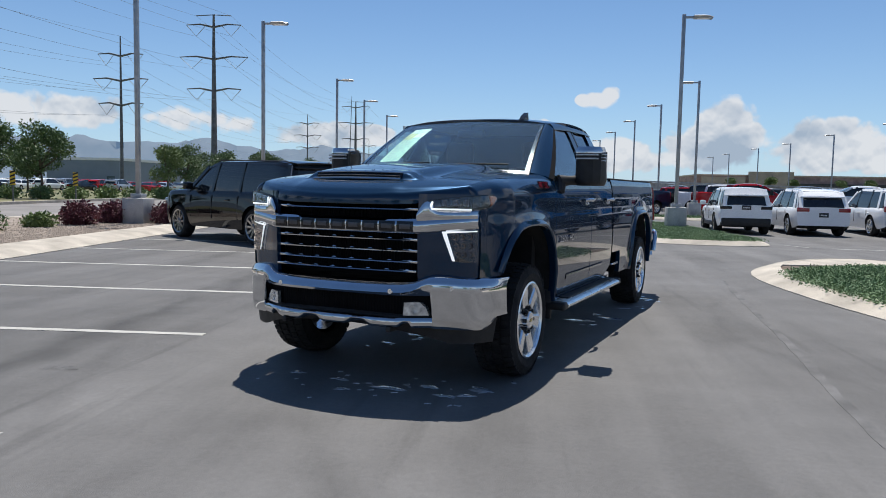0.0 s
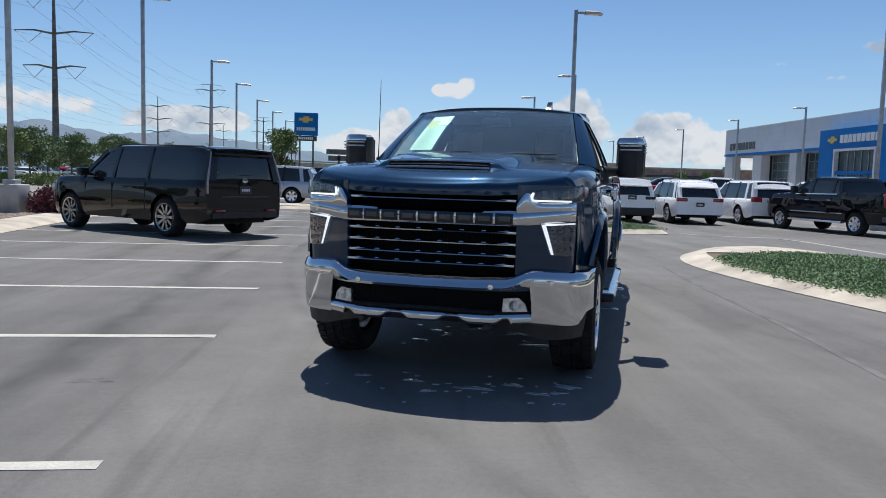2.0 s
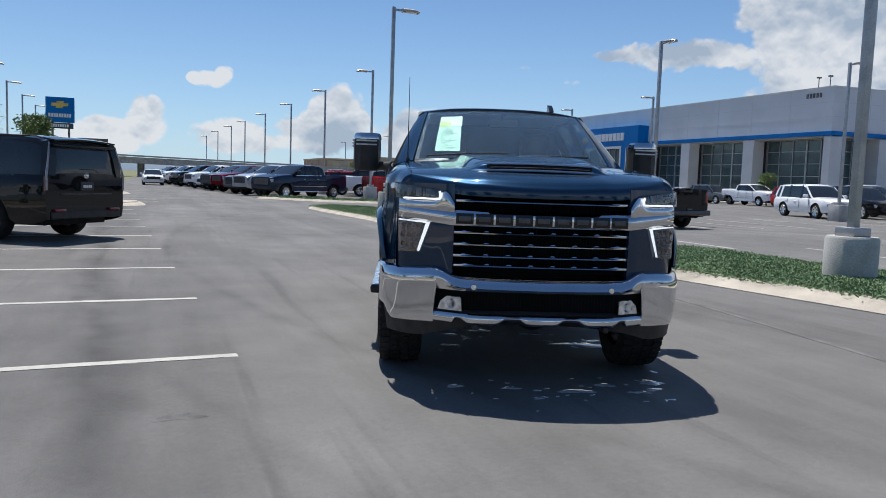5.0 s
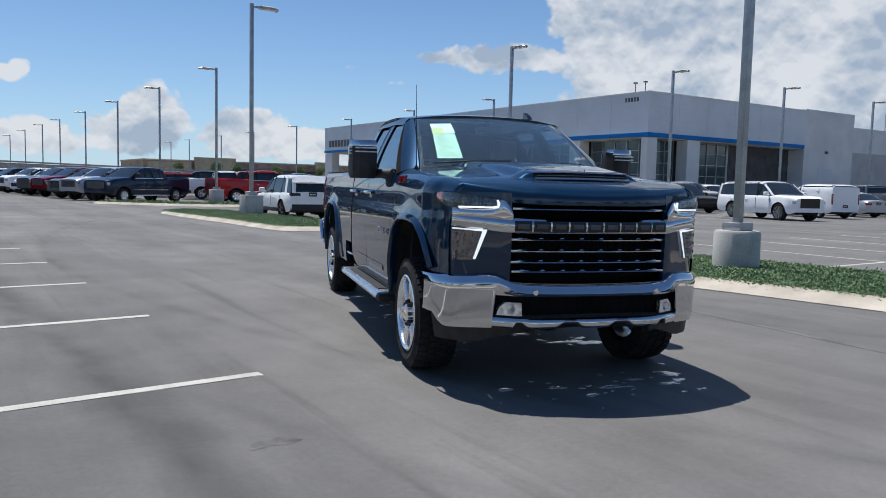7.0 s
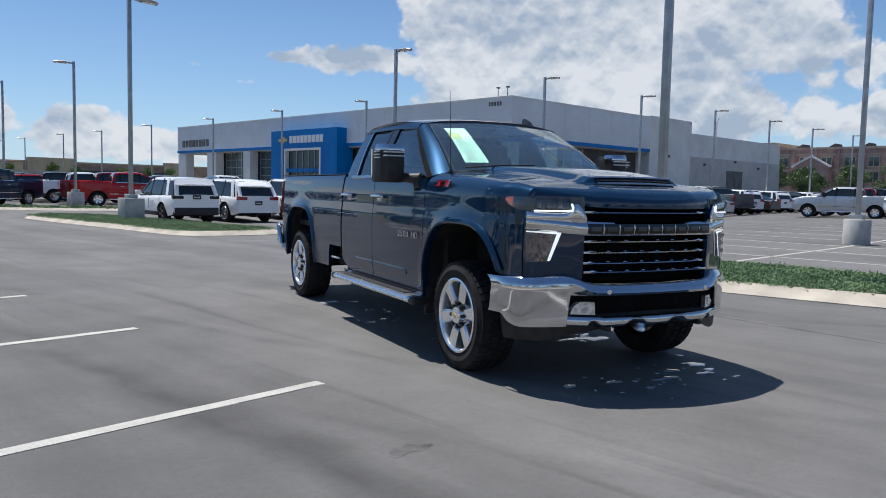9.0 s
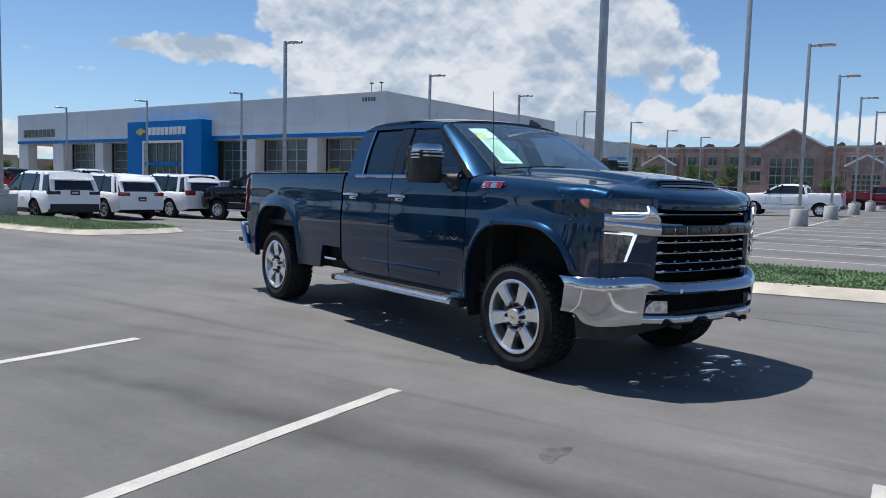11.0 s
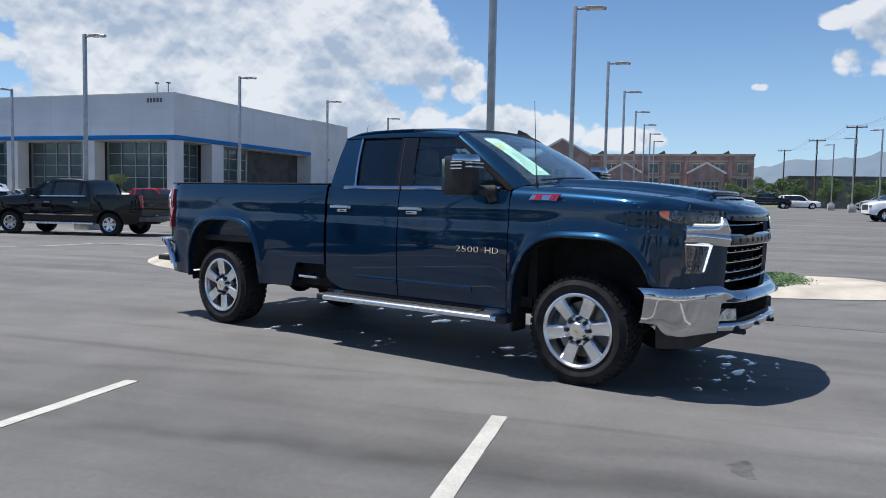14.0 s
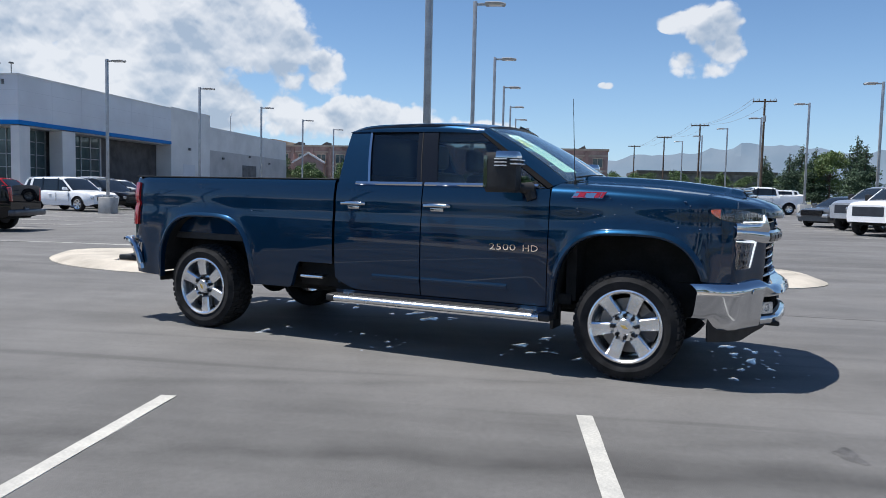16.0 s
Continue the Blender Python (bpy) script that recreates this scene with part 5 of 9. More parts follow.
def cab_patch(bm, corners, sy, out=0.0, nu=8, nv=10, thick=0.0):
    """A patch on the cabin side; corners (x, z): rear low, rear high, front high, front low."""
    (ax, az), (bx, bz), (cx, cz), (dx, dz) = corners

    def f(u, v):
        x = (ax + (bx - ax) * v) * (1 - u) + (dx + (cx - dx) * v) * u
        z = (az + (bz - az) * v) * (1 - u) + (dz + (cz - dz) * v) * u
        return (x, sy * (cab_y(x, z) + out), z)
    sheet(bm, steps(0, 1, nu), steps(0, 1, nv), f)
    if thick:
        thicken(bm, thick)


def ws_point(u, v):
    """The windscreen: u across from -1 to 1, v from its foot to the roof."""
    base = Vector((-0.40 - 0.135 * abs(u) ** 2.2, 0.79 * u, 1.478 + 0.012 * (1 - u * u)))
    top = Vector((-1.245 - 0.055 * abs(u) ** 2.2, 0.660 * u, 1.966 - 0.030 * u * u))
    p = base.lerp(top, v)
    bulge = 0.020 * math.sin(math.pi * v)
    return p + Vector((bulge * 0.5, 0, bulge))


for sy in (-1, 1):
    bm = bmesh.new()
    cab_patch(bm, [(-2.588, BELT), (-2.592, 1.905), (-2.375, 1.905), (-2.262, BELT + 0.012)], sy, 0.004, 8, 12, 0.03)
    part("rear_pillar", bm, M_BLUE, truck)
    bm = bmesh.new()
    cab_patch(bm, [(-1.795, BELT), (-1.900, 1.905), (-1.705, 1.895), (-1.600, BELT)], sy, 0.003, 6, 12, 0.025)
    part("middle_pillar", bm, M_GLOSSBLACK, truck, "gloss black door pillar")
    bm = bmesh.new()
    cab_patch(bm, [(-1.755, BELT), (-1.858, 1.905), (-1.850, 1.905), (-1.747, BELT)], sy, 0.006, 2, 10, 0.01)
    part("door_gap", bm, M_UNDER, truck)
    # front pillar: between side window and windscreen edge
    bm = bmesh.new()

    def pillar(u, v):
        w = ws_point(sy * 1.0, v)
        x = -0.640 + (-1.318 + 0.640) * v
        z = BELT - 0.01 + (1.880 - BELT + 0.01) * v
        s = Vector((x, sy * (cab_y(x, z) + 0.004), z))
        mid = (w + s) / 2 + Vector((0.012, sy * 0.022, 0.012))
        return (1 - u) ** 2 * s + 2 * u * (1 - u) * mid + u * u * w
    sheet(bm, steps(0.26, 1, 8), steps(0, 1, 16), pillar)
    thicken(bm, 0.02)
    part("front_pillar", bm, M_BLUE, truck)
    bm = bmesh.new()
    sheet(bm, steps(0, 0.25, 5), steps(0, 1, 16), lambda u, v: pillar(u, v) - Vector((0, sy * 0.004, 0)))
    thicken(bm, 0.02)
    part("window_seal", bm, M_MESH, truck, "black window surround")
    # drip rail over the doors
    bm = bmesh.new()
    sheet(bm, steps(-2.60, -1.285, 20), steps(0, 1, 5), lambda x, v: (x, sy * (cab_y(x, 1.885) + 0.006 - 0.045 * v * v), line_at([(-2.6, 1.900), (-1.75, 1.893), (-1.285, 1.872)], x) + (curve_at([(-2.6, 1.906), (-2.53, 1.938), (-2.4, 1.957), (-2.2, 1.966), (-1.7, 1.965), (-1.285, 1.928)], x) - line_at([(-2.6, 1.900), (-1.75, 1.893), (-1.285, 1.872)], x)) * v))
    thicken(bm, 0.02)
    part("roof_rail", bm, M_BLUE, truck)
    # side windows
    bm = bmesh.new()
    cab_patch(bm, [(-2.262, BELT + 0.005), (-2.375, 1.905), (-1.900, 1.902), (-1.795, BELT + 0.005)], sy, -0.010, 8, 8, 0.005)
    part("side_window", bm, M_TINT, truck, "dark privacy glass").visible_shadow = False
    bm = bmesh.new()
    cab_patch(bm, [(-1.600, BELT + 0.003), (-1.705, 1.896), (-1.300, 1.880), (-0.640, BELT + 0.003)], sy, -0.010, 10, 8, 0.005)
    part("side_window", bm, M_TINT2, truck, "tinted door glass").visible_shadow = False
    bm = bmesh.new()
    pts = [(-2.262, BELT + 0.010), (-2.322, 1.68), (-2.375, 1.902)]
    grid = [[bm.verts.new((x + dx, sy * (cab_y(x, z) + 0.010), z)) for dx in (-0.011, 0.011)] for x, z in rounded(pts, 5)]
    for a, b in zip(grid, grid[1:]):
        bm.faces.new((a[0], a[1], b[1], b[0]))
    thicken(bm, 0.008)
    part("window_trim", bm, M_CHROME, truck, "thin chrome window strip")

bm = bmesh.new()
sheet(bm, [u for u in steps(-1, 1, 24)], steps(0, 1, 12), lambda u, v: ws_point(u * 0.985, 0.01 + 0.975 * v))
thicken(bm, 0.006)
screen = part("windscreen", bm, M_GLASS, truck, "clear laminated windscreen")
screen.visible_shadow = False
bm = bmesh.new()
for lo, hi in ((0.925, 0.985), (0.005, 0.04)):
    sheet(bm, steps(-0.985, 0.985, 20), steps(lo, hi, 2), lambda u, v: ws_point(u, v) - Vector((0.006, 0, 0.012)))
for s in (-1, 1):
    sheet(bm, steps(s * 0.945, s * 0.985, 2), steps(0.03, 0.95, 12), lambda u, v: ws_point(u, v) - Vector((0.006, 0, 0.012)))
thicken(bm, 0.002)
part("glass_border", bm, M_GLOSSBLACK, screen, "black printed border")
# price papers inside the screen, passenger side
for name, u0, u1, v0, v1, m in (("window_paper", -0.80, -0.54, 0.17, 0.62, "M_PAPER"), ("paper_header", -0.80, -0.53, 0.63, 0.85, "M_PAPER2"), ("paper_corner", -0.80, -0.66, 0.60, 0.74, "M_PAPERY")):
    bm = bmesh.new()
    sheet(bm, steps(u0, u1, 6), steps(v0, v1, 6), lambda u, v: ws_point(u, v) - Vector((0.008, 0, 0.014)) + Vector((0, 0, 0.002 if name == "paper_corner" else 0)))
    thicken(bm, 0.001)
    part(name, bm, {"M_PAPER": M_PAPER, "M_PAPER2": M_PAPER2, "M_PAPERY": M_PAPERY}[m], screen, "printed paper sheet behind the glass")
bm = bmesh.new()
for i in range(9):
    v = 0.22 + 0.042 * i
    sheet(bm, steps(-0.77, -0.58 - 0.04 * (i % 3), 4), (v, v + 0.014), lambda u, w: ws_point(u, w) - Vector((0.004, 0, 0.010)))
part("paper_bars", bm, M_PRINT, screen, "grey printed bars")
# roof
bm = bmesh.new()
sheet(bm, steps(-2.60, -1.22, 26), steps(-1, 1, 28), lambda x, s: (x - (0.060 * abs(s) ** 2.2 if x > -1.5 else 0.060 * abs(s) ** 2.2 * max(0, (x + 2.6) / 1.1)), s * (0.735 - 0.045 * max(0, (x + 1.7) / 0.48) - 0.01 * max(0, (-2.3 - x) / 0.3)), curve_at([(-2.6, 1.915), (-2.54, 1.950), (-2.45, 1.974), (-2.3, 1.990), (-2.0, 2.004), (-1.6, 2.001), (-1.35, 1.984), (-1.22, 1.967)], x) - 0.045 * abs(s) ** 3.0))
thicken(bm, 0.02)
roof = part("roof", bm, M_BLUE, truck)
bm = bmesh.new()
prism(bm, [(-1.42, 1.97), (-1.27, 1.962), (-1.32, 2.0), (-1.40, 2.035)], 0.425, 0.465, "y")
part("roof_fin", bm, M_GLOSSBLACK, truck, "small black roof aerial fin")
# back of the cabin
bm = bmesh.new()
sheet(bm, steps(-1, 1, 16), steps(0, 1, 10), lambda s, v: (-2.592, s * (0.93 if v < 0.5 else 0.93 - 0.22 * ((v - 0.5) / 0.5) ** 1.2), 0.55 + 1.355 * v))
thicken(bm, 0.02)
part("cab_back", bm, M_BLUE, truck)
bm = bmesh.new()
sheet(bm, steps(-1, 1, 10), steps(0, 1, 4), lambda s, v: (-2.606, s * (0.74 - 0.07 * v), 1.46 + 0.40 * v))
thicken(bm, 0.006)
part("rear_window", bm, M_TINT2, truck, "dark rear cab glass").visible_shadow = False
part("cab_floor", boxed(-2.57, -0.45, -0.88, 0.88, 0.52, 0.60), M_UNDER, truck, "", False)
part("firewall", boxed(-0.50, -0.42, -0.86, 0.86, 0.55, 1.40), M_UNDER, truck, "", False)
# dashboard, wheel, seats
bm = bmesh.new()
sheet(bm, steps(-0.84, 0.84, 16), steps(0, 1, 8), lambda y, v: (-0.52 - 0.42 * v, y, 1.395 + 0.03 * math.sin(v * 3.0) - 0.15 * max(0, v - 0.75) / 0.25))
thicken(bm, 0.05)
dash = part("dashboard", bm, M_DASH, truck, "dark grained dashboard")
bm = bmesh.new()
cen, nrm = Vector((-1.02, 0.40, 1.33)), Vector((-0.85, 0, 0.5)).normalized()
s1, s2 = Vector((0, 1, 0)), nrm.cross(Vector((0, 1, 0))).normalized()
tube(bm, [cen + (s1 * math.cos(a) + s2 * math.sin(a)) * 0.19 for a in steps(0, 2 * math.pi, 28)], 0.016, 8)
for a in (0.0, math.pi, -math.pi / 2):
    tube(bm, [cen, cen + (s1 * math.cos(a) + s2 * math.sin(a)) * 0.185], 0.018, 8)
part("steering_wheel", bm, M_SEAT, truck)
for y in (-0.40, 0.40):
    bm = bmesh.new()
    box(bm, -1.75, -1.22, y - 0.26, y + 0.26, 0.80, 1.00, 0.06, 3)
    vs = box(bm, -1.86, -1.70, y - 0.26, y + 0.26, 0.95, 1.55, 0.06, 3)
    box(bm, -1.92, -1.82, y - 0.14, y + 0.14, 1.58, 1.80, 0.045, 3)
    tube(bm, [(-1.84, y - 0.06, 1.5), (-1.87, y - 0.06, 1.62)], 0.01, 6)
    tube(bm, [(-1.84, y + 0.06, 1.5), (-1.87, y + 0.06, 1.62)], 0.01, 6)
    part("front_seat", bm, M_SEAT, truck, "dark leather seat with headrest")
bm = bmesh.new()
box(bm, -2.50, -2.05, -0.75, 0.75, 0.80, 0.98, 0.05, 3)
box(bm, -2.56, -2.44, -0.75, 0.75, 0.95, 1.52, 0.05, 3)
part("rear_bench", bm, M_SEAT, truck)
bm = bmesh.new()
box(bm, -1.22, -1.17, -0.13, 0.13, 1.80, 1.87, 0.02)
tube(bm, [(-1.19, 0, 1.86), (-1.24, 0, 1.93)], 0.01, 6)
part("rear_view_mirror", bm, M_PLASTIC, truck)
bm = bmesh.new()
sheet(bm, steps(-2.56, -1.34, 10), steps(-0.66, 0.66, 8), lambda x, y: (x, y, 1.925))
thicken(bm, 0.015)
part("headliner", bm, M_HEADLINER, truck, "grey cloth headliner")

# bed
for sy in (-1, 1):
    bm = bmesh.new()

    def bed_low(x):
        a = arch_z(x, RA + 0.03, 0.57, 1.09)
        b = 0.475 if x > -4.6 else 0.475 + 0.03 * (-4.6 - x)
        if x > -3.10:
            t = min(1.0, (x + 3.10) / 0.13)
            b = max(b, 0.475 + 0.245 * t * t * (3 - 2 * t))
        return max(a, b)
    xs = xs_between(-5.075, -2.612, 60, ARCH_R + [-3.10 + 0.013 * i for i in range(11)])
    rows = []
    for x in xs:
        lo = bed_low(x)
        k = 0.0 if x > -4.85 else 0.05 * ((-4.85 - x) / 0.225) ** 2
        pts = [(side_y(x, lo) - 0.04 - k, lo)] + [(side_y(x, z) - k + 0.004, z) for z in steps(lo, 1.40, 24)]
        y1 = pts[-1][0]
        pts += [(y1 - 0.006, 1.435), (y1 - 0.022, 1.460), (y1 - 0.05, 1.468), (y1 - 0.10, 1.468), (y1 - 0.105, 1.40), (y1 - 0.115, 0.92)]
        rows.append([bm.verts.new((x, sy * y, z)) for y, z in pts])
    for a, b in zip(rows, rows[1:]):
        for j in range(len(a) - 1):
            bm.faces.new((a[j], a[j + 1], b[j + 1], b[j]))
    bed_side = part("bed_side", bm, M_BLUE, truck)
    part("rail_cap", boxed(-5.06, -2.62, min(sy * 0.875, sy * 0.945), max(sy * 0.875, sy * 0.945), 1.466, 1.478, 0.004), M_PLASTIC, truck, "black bed rail cap", False)
    # step pocket ahead of the rear wheel
    part("step_pocket", boxed(-3.04, -2.63, min(sy * 0.78, sy * 0.86), max(sy * 0.78, sy * 0.86), 0.50, 0.78), M_UNDER, truck, "", False)
    bm = bmesh.new()
    box(bm, -2.97, -2.72, min(sy * 0.84, sy * 0.985), max(sy * 0.84, sy * 0.985), 0.575, 0.603, 0.012)
    part("bed_step", bm, M_ALU, truck, "bright bed step")
    # tail lamps
    bm = bmesh.new()
    sheet(bm, steps(0.985, 1.410, 10), steps(0, 1, 6), lambda z, v: (-4.985 - 0.165 * math.sin(v * math.pi / 2) + (0.02 if 1.18 < z < 1.24 else 0), sy * (side_y(-5.0, z) + 0.010 - 0.20 * (1 - math.cos(v * math.pi / 2))), z))
    thicken(bm, 0.03)
    part("tail_lamp", bm, M_REDLENS, truck, "tall red tail lamp")
part("bed_floor", boxed(-5.05, -2.62, -0.87, 0.87, 0.86, 0.92), M_PLASTIC, truck, "black ribbed bed liner", False)
part("bed_front_panel", boxed(-2.64, -2.612, -0.88, 0.88, 0.90, 1.455), M_BLUE, truck, "", False)
bm = bmesh.new()
sheet(bm, steps(-1, 1, 16), steps(0, 1, 12), lambda s, v: (-5.085 - 0.02 * math.sin(v * math.pi), s * 0.845, 0.80 + 0.665 * v))
thicken(bm, 0.05)
tailgate = part("tailgate", bm, M_BLUE, truck)
part("tailgate_handle", boxed(-5.135, -5.10, -0.13, 0.13, 1.28, 1.36, 0.01), M_GLOSSBLACK, tailgate)
# bright wrapped bumper ends with a dark step
for sy in (-1, 1):
    bm = bmesh.new()
    tube(bm, [(-5.29, sy * 0.80, 0.822), (-5.25, sy * 0.90, 0.825), (-5.17, sy * 0.965, 0.825), (-5.08, sy * 1.0, 0.815), (-5.02, sy * 1.012, 0.76), (-4.97, sy * 1.012, 0.67), (-4.945, sy * 1.01, 0.585)], [0.028, 0.032, 0.034, 0.034, 0.034, 0.036, 0.034], 10)
    part("bumper_end", bm, M_CHROME, truck, "chrome bumper end")
    part("bumper_step", boxed(-5.31, -5.06, min(sy * 0.66, sy * 0.97), max(sy * 0.66, sy * 0.97), 0.60, 0.655, 0.012), M_PLASTIC, truck, "black corner step")
# rear bumper
bm = bmesh.new()
sheet(bm, steps(-1, 1, 48), steps(0, 1, 8), lambda s, v: (-5.215 + 0.23 * abs(s) ** 7 + 0.06 * abs(v - 0.5), 1.0 * math.copysign(abs(s) ** 0.7, s), 0.55 + 0.27 * v - 0.02 * s * s))
thicken(bm, 0.05)
part("rear_bumper", bm, M_CHROME, truck, "chrome step bumper")
for sy in (-1, 1):
    part("bumper_corner_step", boxed(-5.24, -5.0, min(sy * 0.74, sy * 0.97), max(sy * 0.74, sy * 0.97), 0.815, 0.84, 0.006), M_PLASTIC, truck)
part("hitch_receiver", boxed(-5.25, -5.0, -0.06, 0.06, 0.44, 0.54, 0.01), M_UNDER, truck)

# ---- front end ----
def front_x(y):
    """Plan of the front, x against half width."""
    return curve_at([(0.0, 0.978), (0.30, 0.967), (0.50, 0.938), (0.58, 0.913), (0.66, 0.872), (0.75, 0.825), (0.83, 0.782), (0.88, 0.735), (0.905, 0.68), (0.925, 0.58)], abs(y))


# painted fascia round the lamps
for sy in (-1, 1):
    bm = bmesh.new()
    sheet(bm, steps(0.545, 0.911, 20), steps(0, 1, 10), lambda a, v: (front_x(a) - 0.024 + 0.014 * math.sin(v * math.pi), sy * a, 0.745 + 0.56 * v))
    thicken(bm, 0.03)
    part("lamp_surround", bm, M_BLUE, truck)
# grille: dark mesh, bars
bm = bmesh.new()
sheet(bm, steps(-0.60, 0.60, 12), (0.76, 1.0, 1.27), lambda y, z: (front_x(y) - 0.145, y, z))
thicken(bm, 0.02)
grille = part("grille", bm, M_MESH, truck, "black grille with chrome cross bars")
bm = bmesh.new()
for y in steps(-0.56, 0.56, 56):
    box(bm, front_x(y) - 0.125, front_x(y) - 0.115, y - 0.0025, y + 0.0025, 0.78, 1.25)
for z in steps(0.79, 1.25, 23):
    sheet(bm, steps(-0.57, 0.57, 10), (z - 0.002, z + 0.002), lambda y, zz: (front_x(y) - 0.113, y, zz))
tagged(part("grille_mesh", bm, M_MESH, grille, "", False), kind="stuff")


def grille_bar(z, half, high, deep, material=None, name="grille_bar"):
    bm = bmesh.new()
    prof = [(-0.035, 0.5), (0.0, 0.46), (0.010, 0.1), (0.006, -0.35), (-0.035, -0.5)]
    grid = []
    for y in steps(-half, half, 30):
        x = front_x(y) - deep
        grid.append([bm.verts.new((x + a, y, z + b * high)) for a, b in prof])
    for p, q in zip(grid, grid[1:]):
        for k in range(4):
            bm.faces.new((p[k], p[k + 1], q[k + 1], q[k]))
    bm.faces.new(grid[0])
    bm.faces.new(grid[-1][::-1])
    # small wedge teeth along the upper edge
    n = 8
    for i in range(n):
        y = -half + 2 * half * (i + 0.5) / n
        x = front_x(y) - deep
        w = 0.018
        vs = [bm.verts.new(p) for p in ((x - 0.03, y - w, z + high * 0.45), (x + 0.004, y - w, z + high * 0.45), (x + 0.002, y - w * 0.3, z + high * 0.45 + 0.006), (x - 0.03, y - w * 0.3, z + high * 0.45 + 0.006),
                                        (x - 0.03, y + w, z + high * 0.45), (x + 0.004, y + w, z + high * 0.45), (x + 0.002, y + w * 0.6, z + high * 0.45 + 0.006), (x - 0.03, y + w * 0.6, z + high * 0.45 + 0.006))]
        for f in ((0, 1, 2, 3), (4, 7, 6, 5), (1, 5, 6, 2), (3, 2, 6, 7), (0, 3, 7, 4)):
            bm.faces.new([vs[k] for k in f])
    for s in (-1, 1):
        y = s * (half - 0.06)
        box(bm, front_x(y) - deep - 0.03, front_x(y) - deep + 0.008, y - 0.06, y + 0.06, z - high * 0.5, z + high * 0.60, 0.003)
    return part(name, bm, material or M_CHROME, truck, "chrome grille bar")


grille_bar(1.205, 0.535, 0.015, 0.055)
for z in (1.010, 0.938, 0.868):
    grille_bar(z, 0.55, 0.015, 0.05)
grille_bar(0.810, 0.54, 0.014, 0.03)
# broad name bar with dark openings
bm = bmesh.new()
prof = [(-0.06, -0.052), (0.010, -0.050), (0.026, -0.030), (0.030, 0.0), (0.024, 0.030), (0.004, 0.050), (-0.06, 0.056)]
grid = []
for y in steps(-0.885, 0.885, 70):
    grid.append([bm.verts.new((front_x(y) - 0.016 + a, y, 1.100 + b * 0.92 + 0.034 * max(0.0, abs(y) - 0.55) / 0.33)) for a, b in prof])
for p, q in zip(grid, grid[1:]):
    for k in range(6):
        bm.faces.new((p[k], p[k + 1], q[k + 1], q[k]))
name_bar = part("grille_name_bar", bm, M_CHROME, truck, "broad chrome bar across the grille")
for i in range(9):
    # a broad black plate with a raised chrome core, one for each letter
    y0 = -0.535 + i * 0.1195
    plate = None
    for a, b, lo, hi, out, mat, word in ((0.0, 0.106, -0.033, 0.033, 0.003, M_GLOSSBLACK, "plain black inset"), (0.018, 0.088, -0.015, 0.015, 0.005, M_DARKCHROME, "plain raised metal block")):
        bm = bmesh.new()
        sheet(bm, steps(y0 + a, y0 + b, 4), steps(lo, hi, 4), lambda y, z: (front_x(y) - 0.016 + curve_at([(-0.033, 0.026), (0.0, 0.030), (0.033, 0.024)], z) + out, y, 1.098 + z))
        thicken(bm, 0.004)
        plate = part("name_opening" if plate is None else "name_block", bm, mat, plate or name_bar, word)
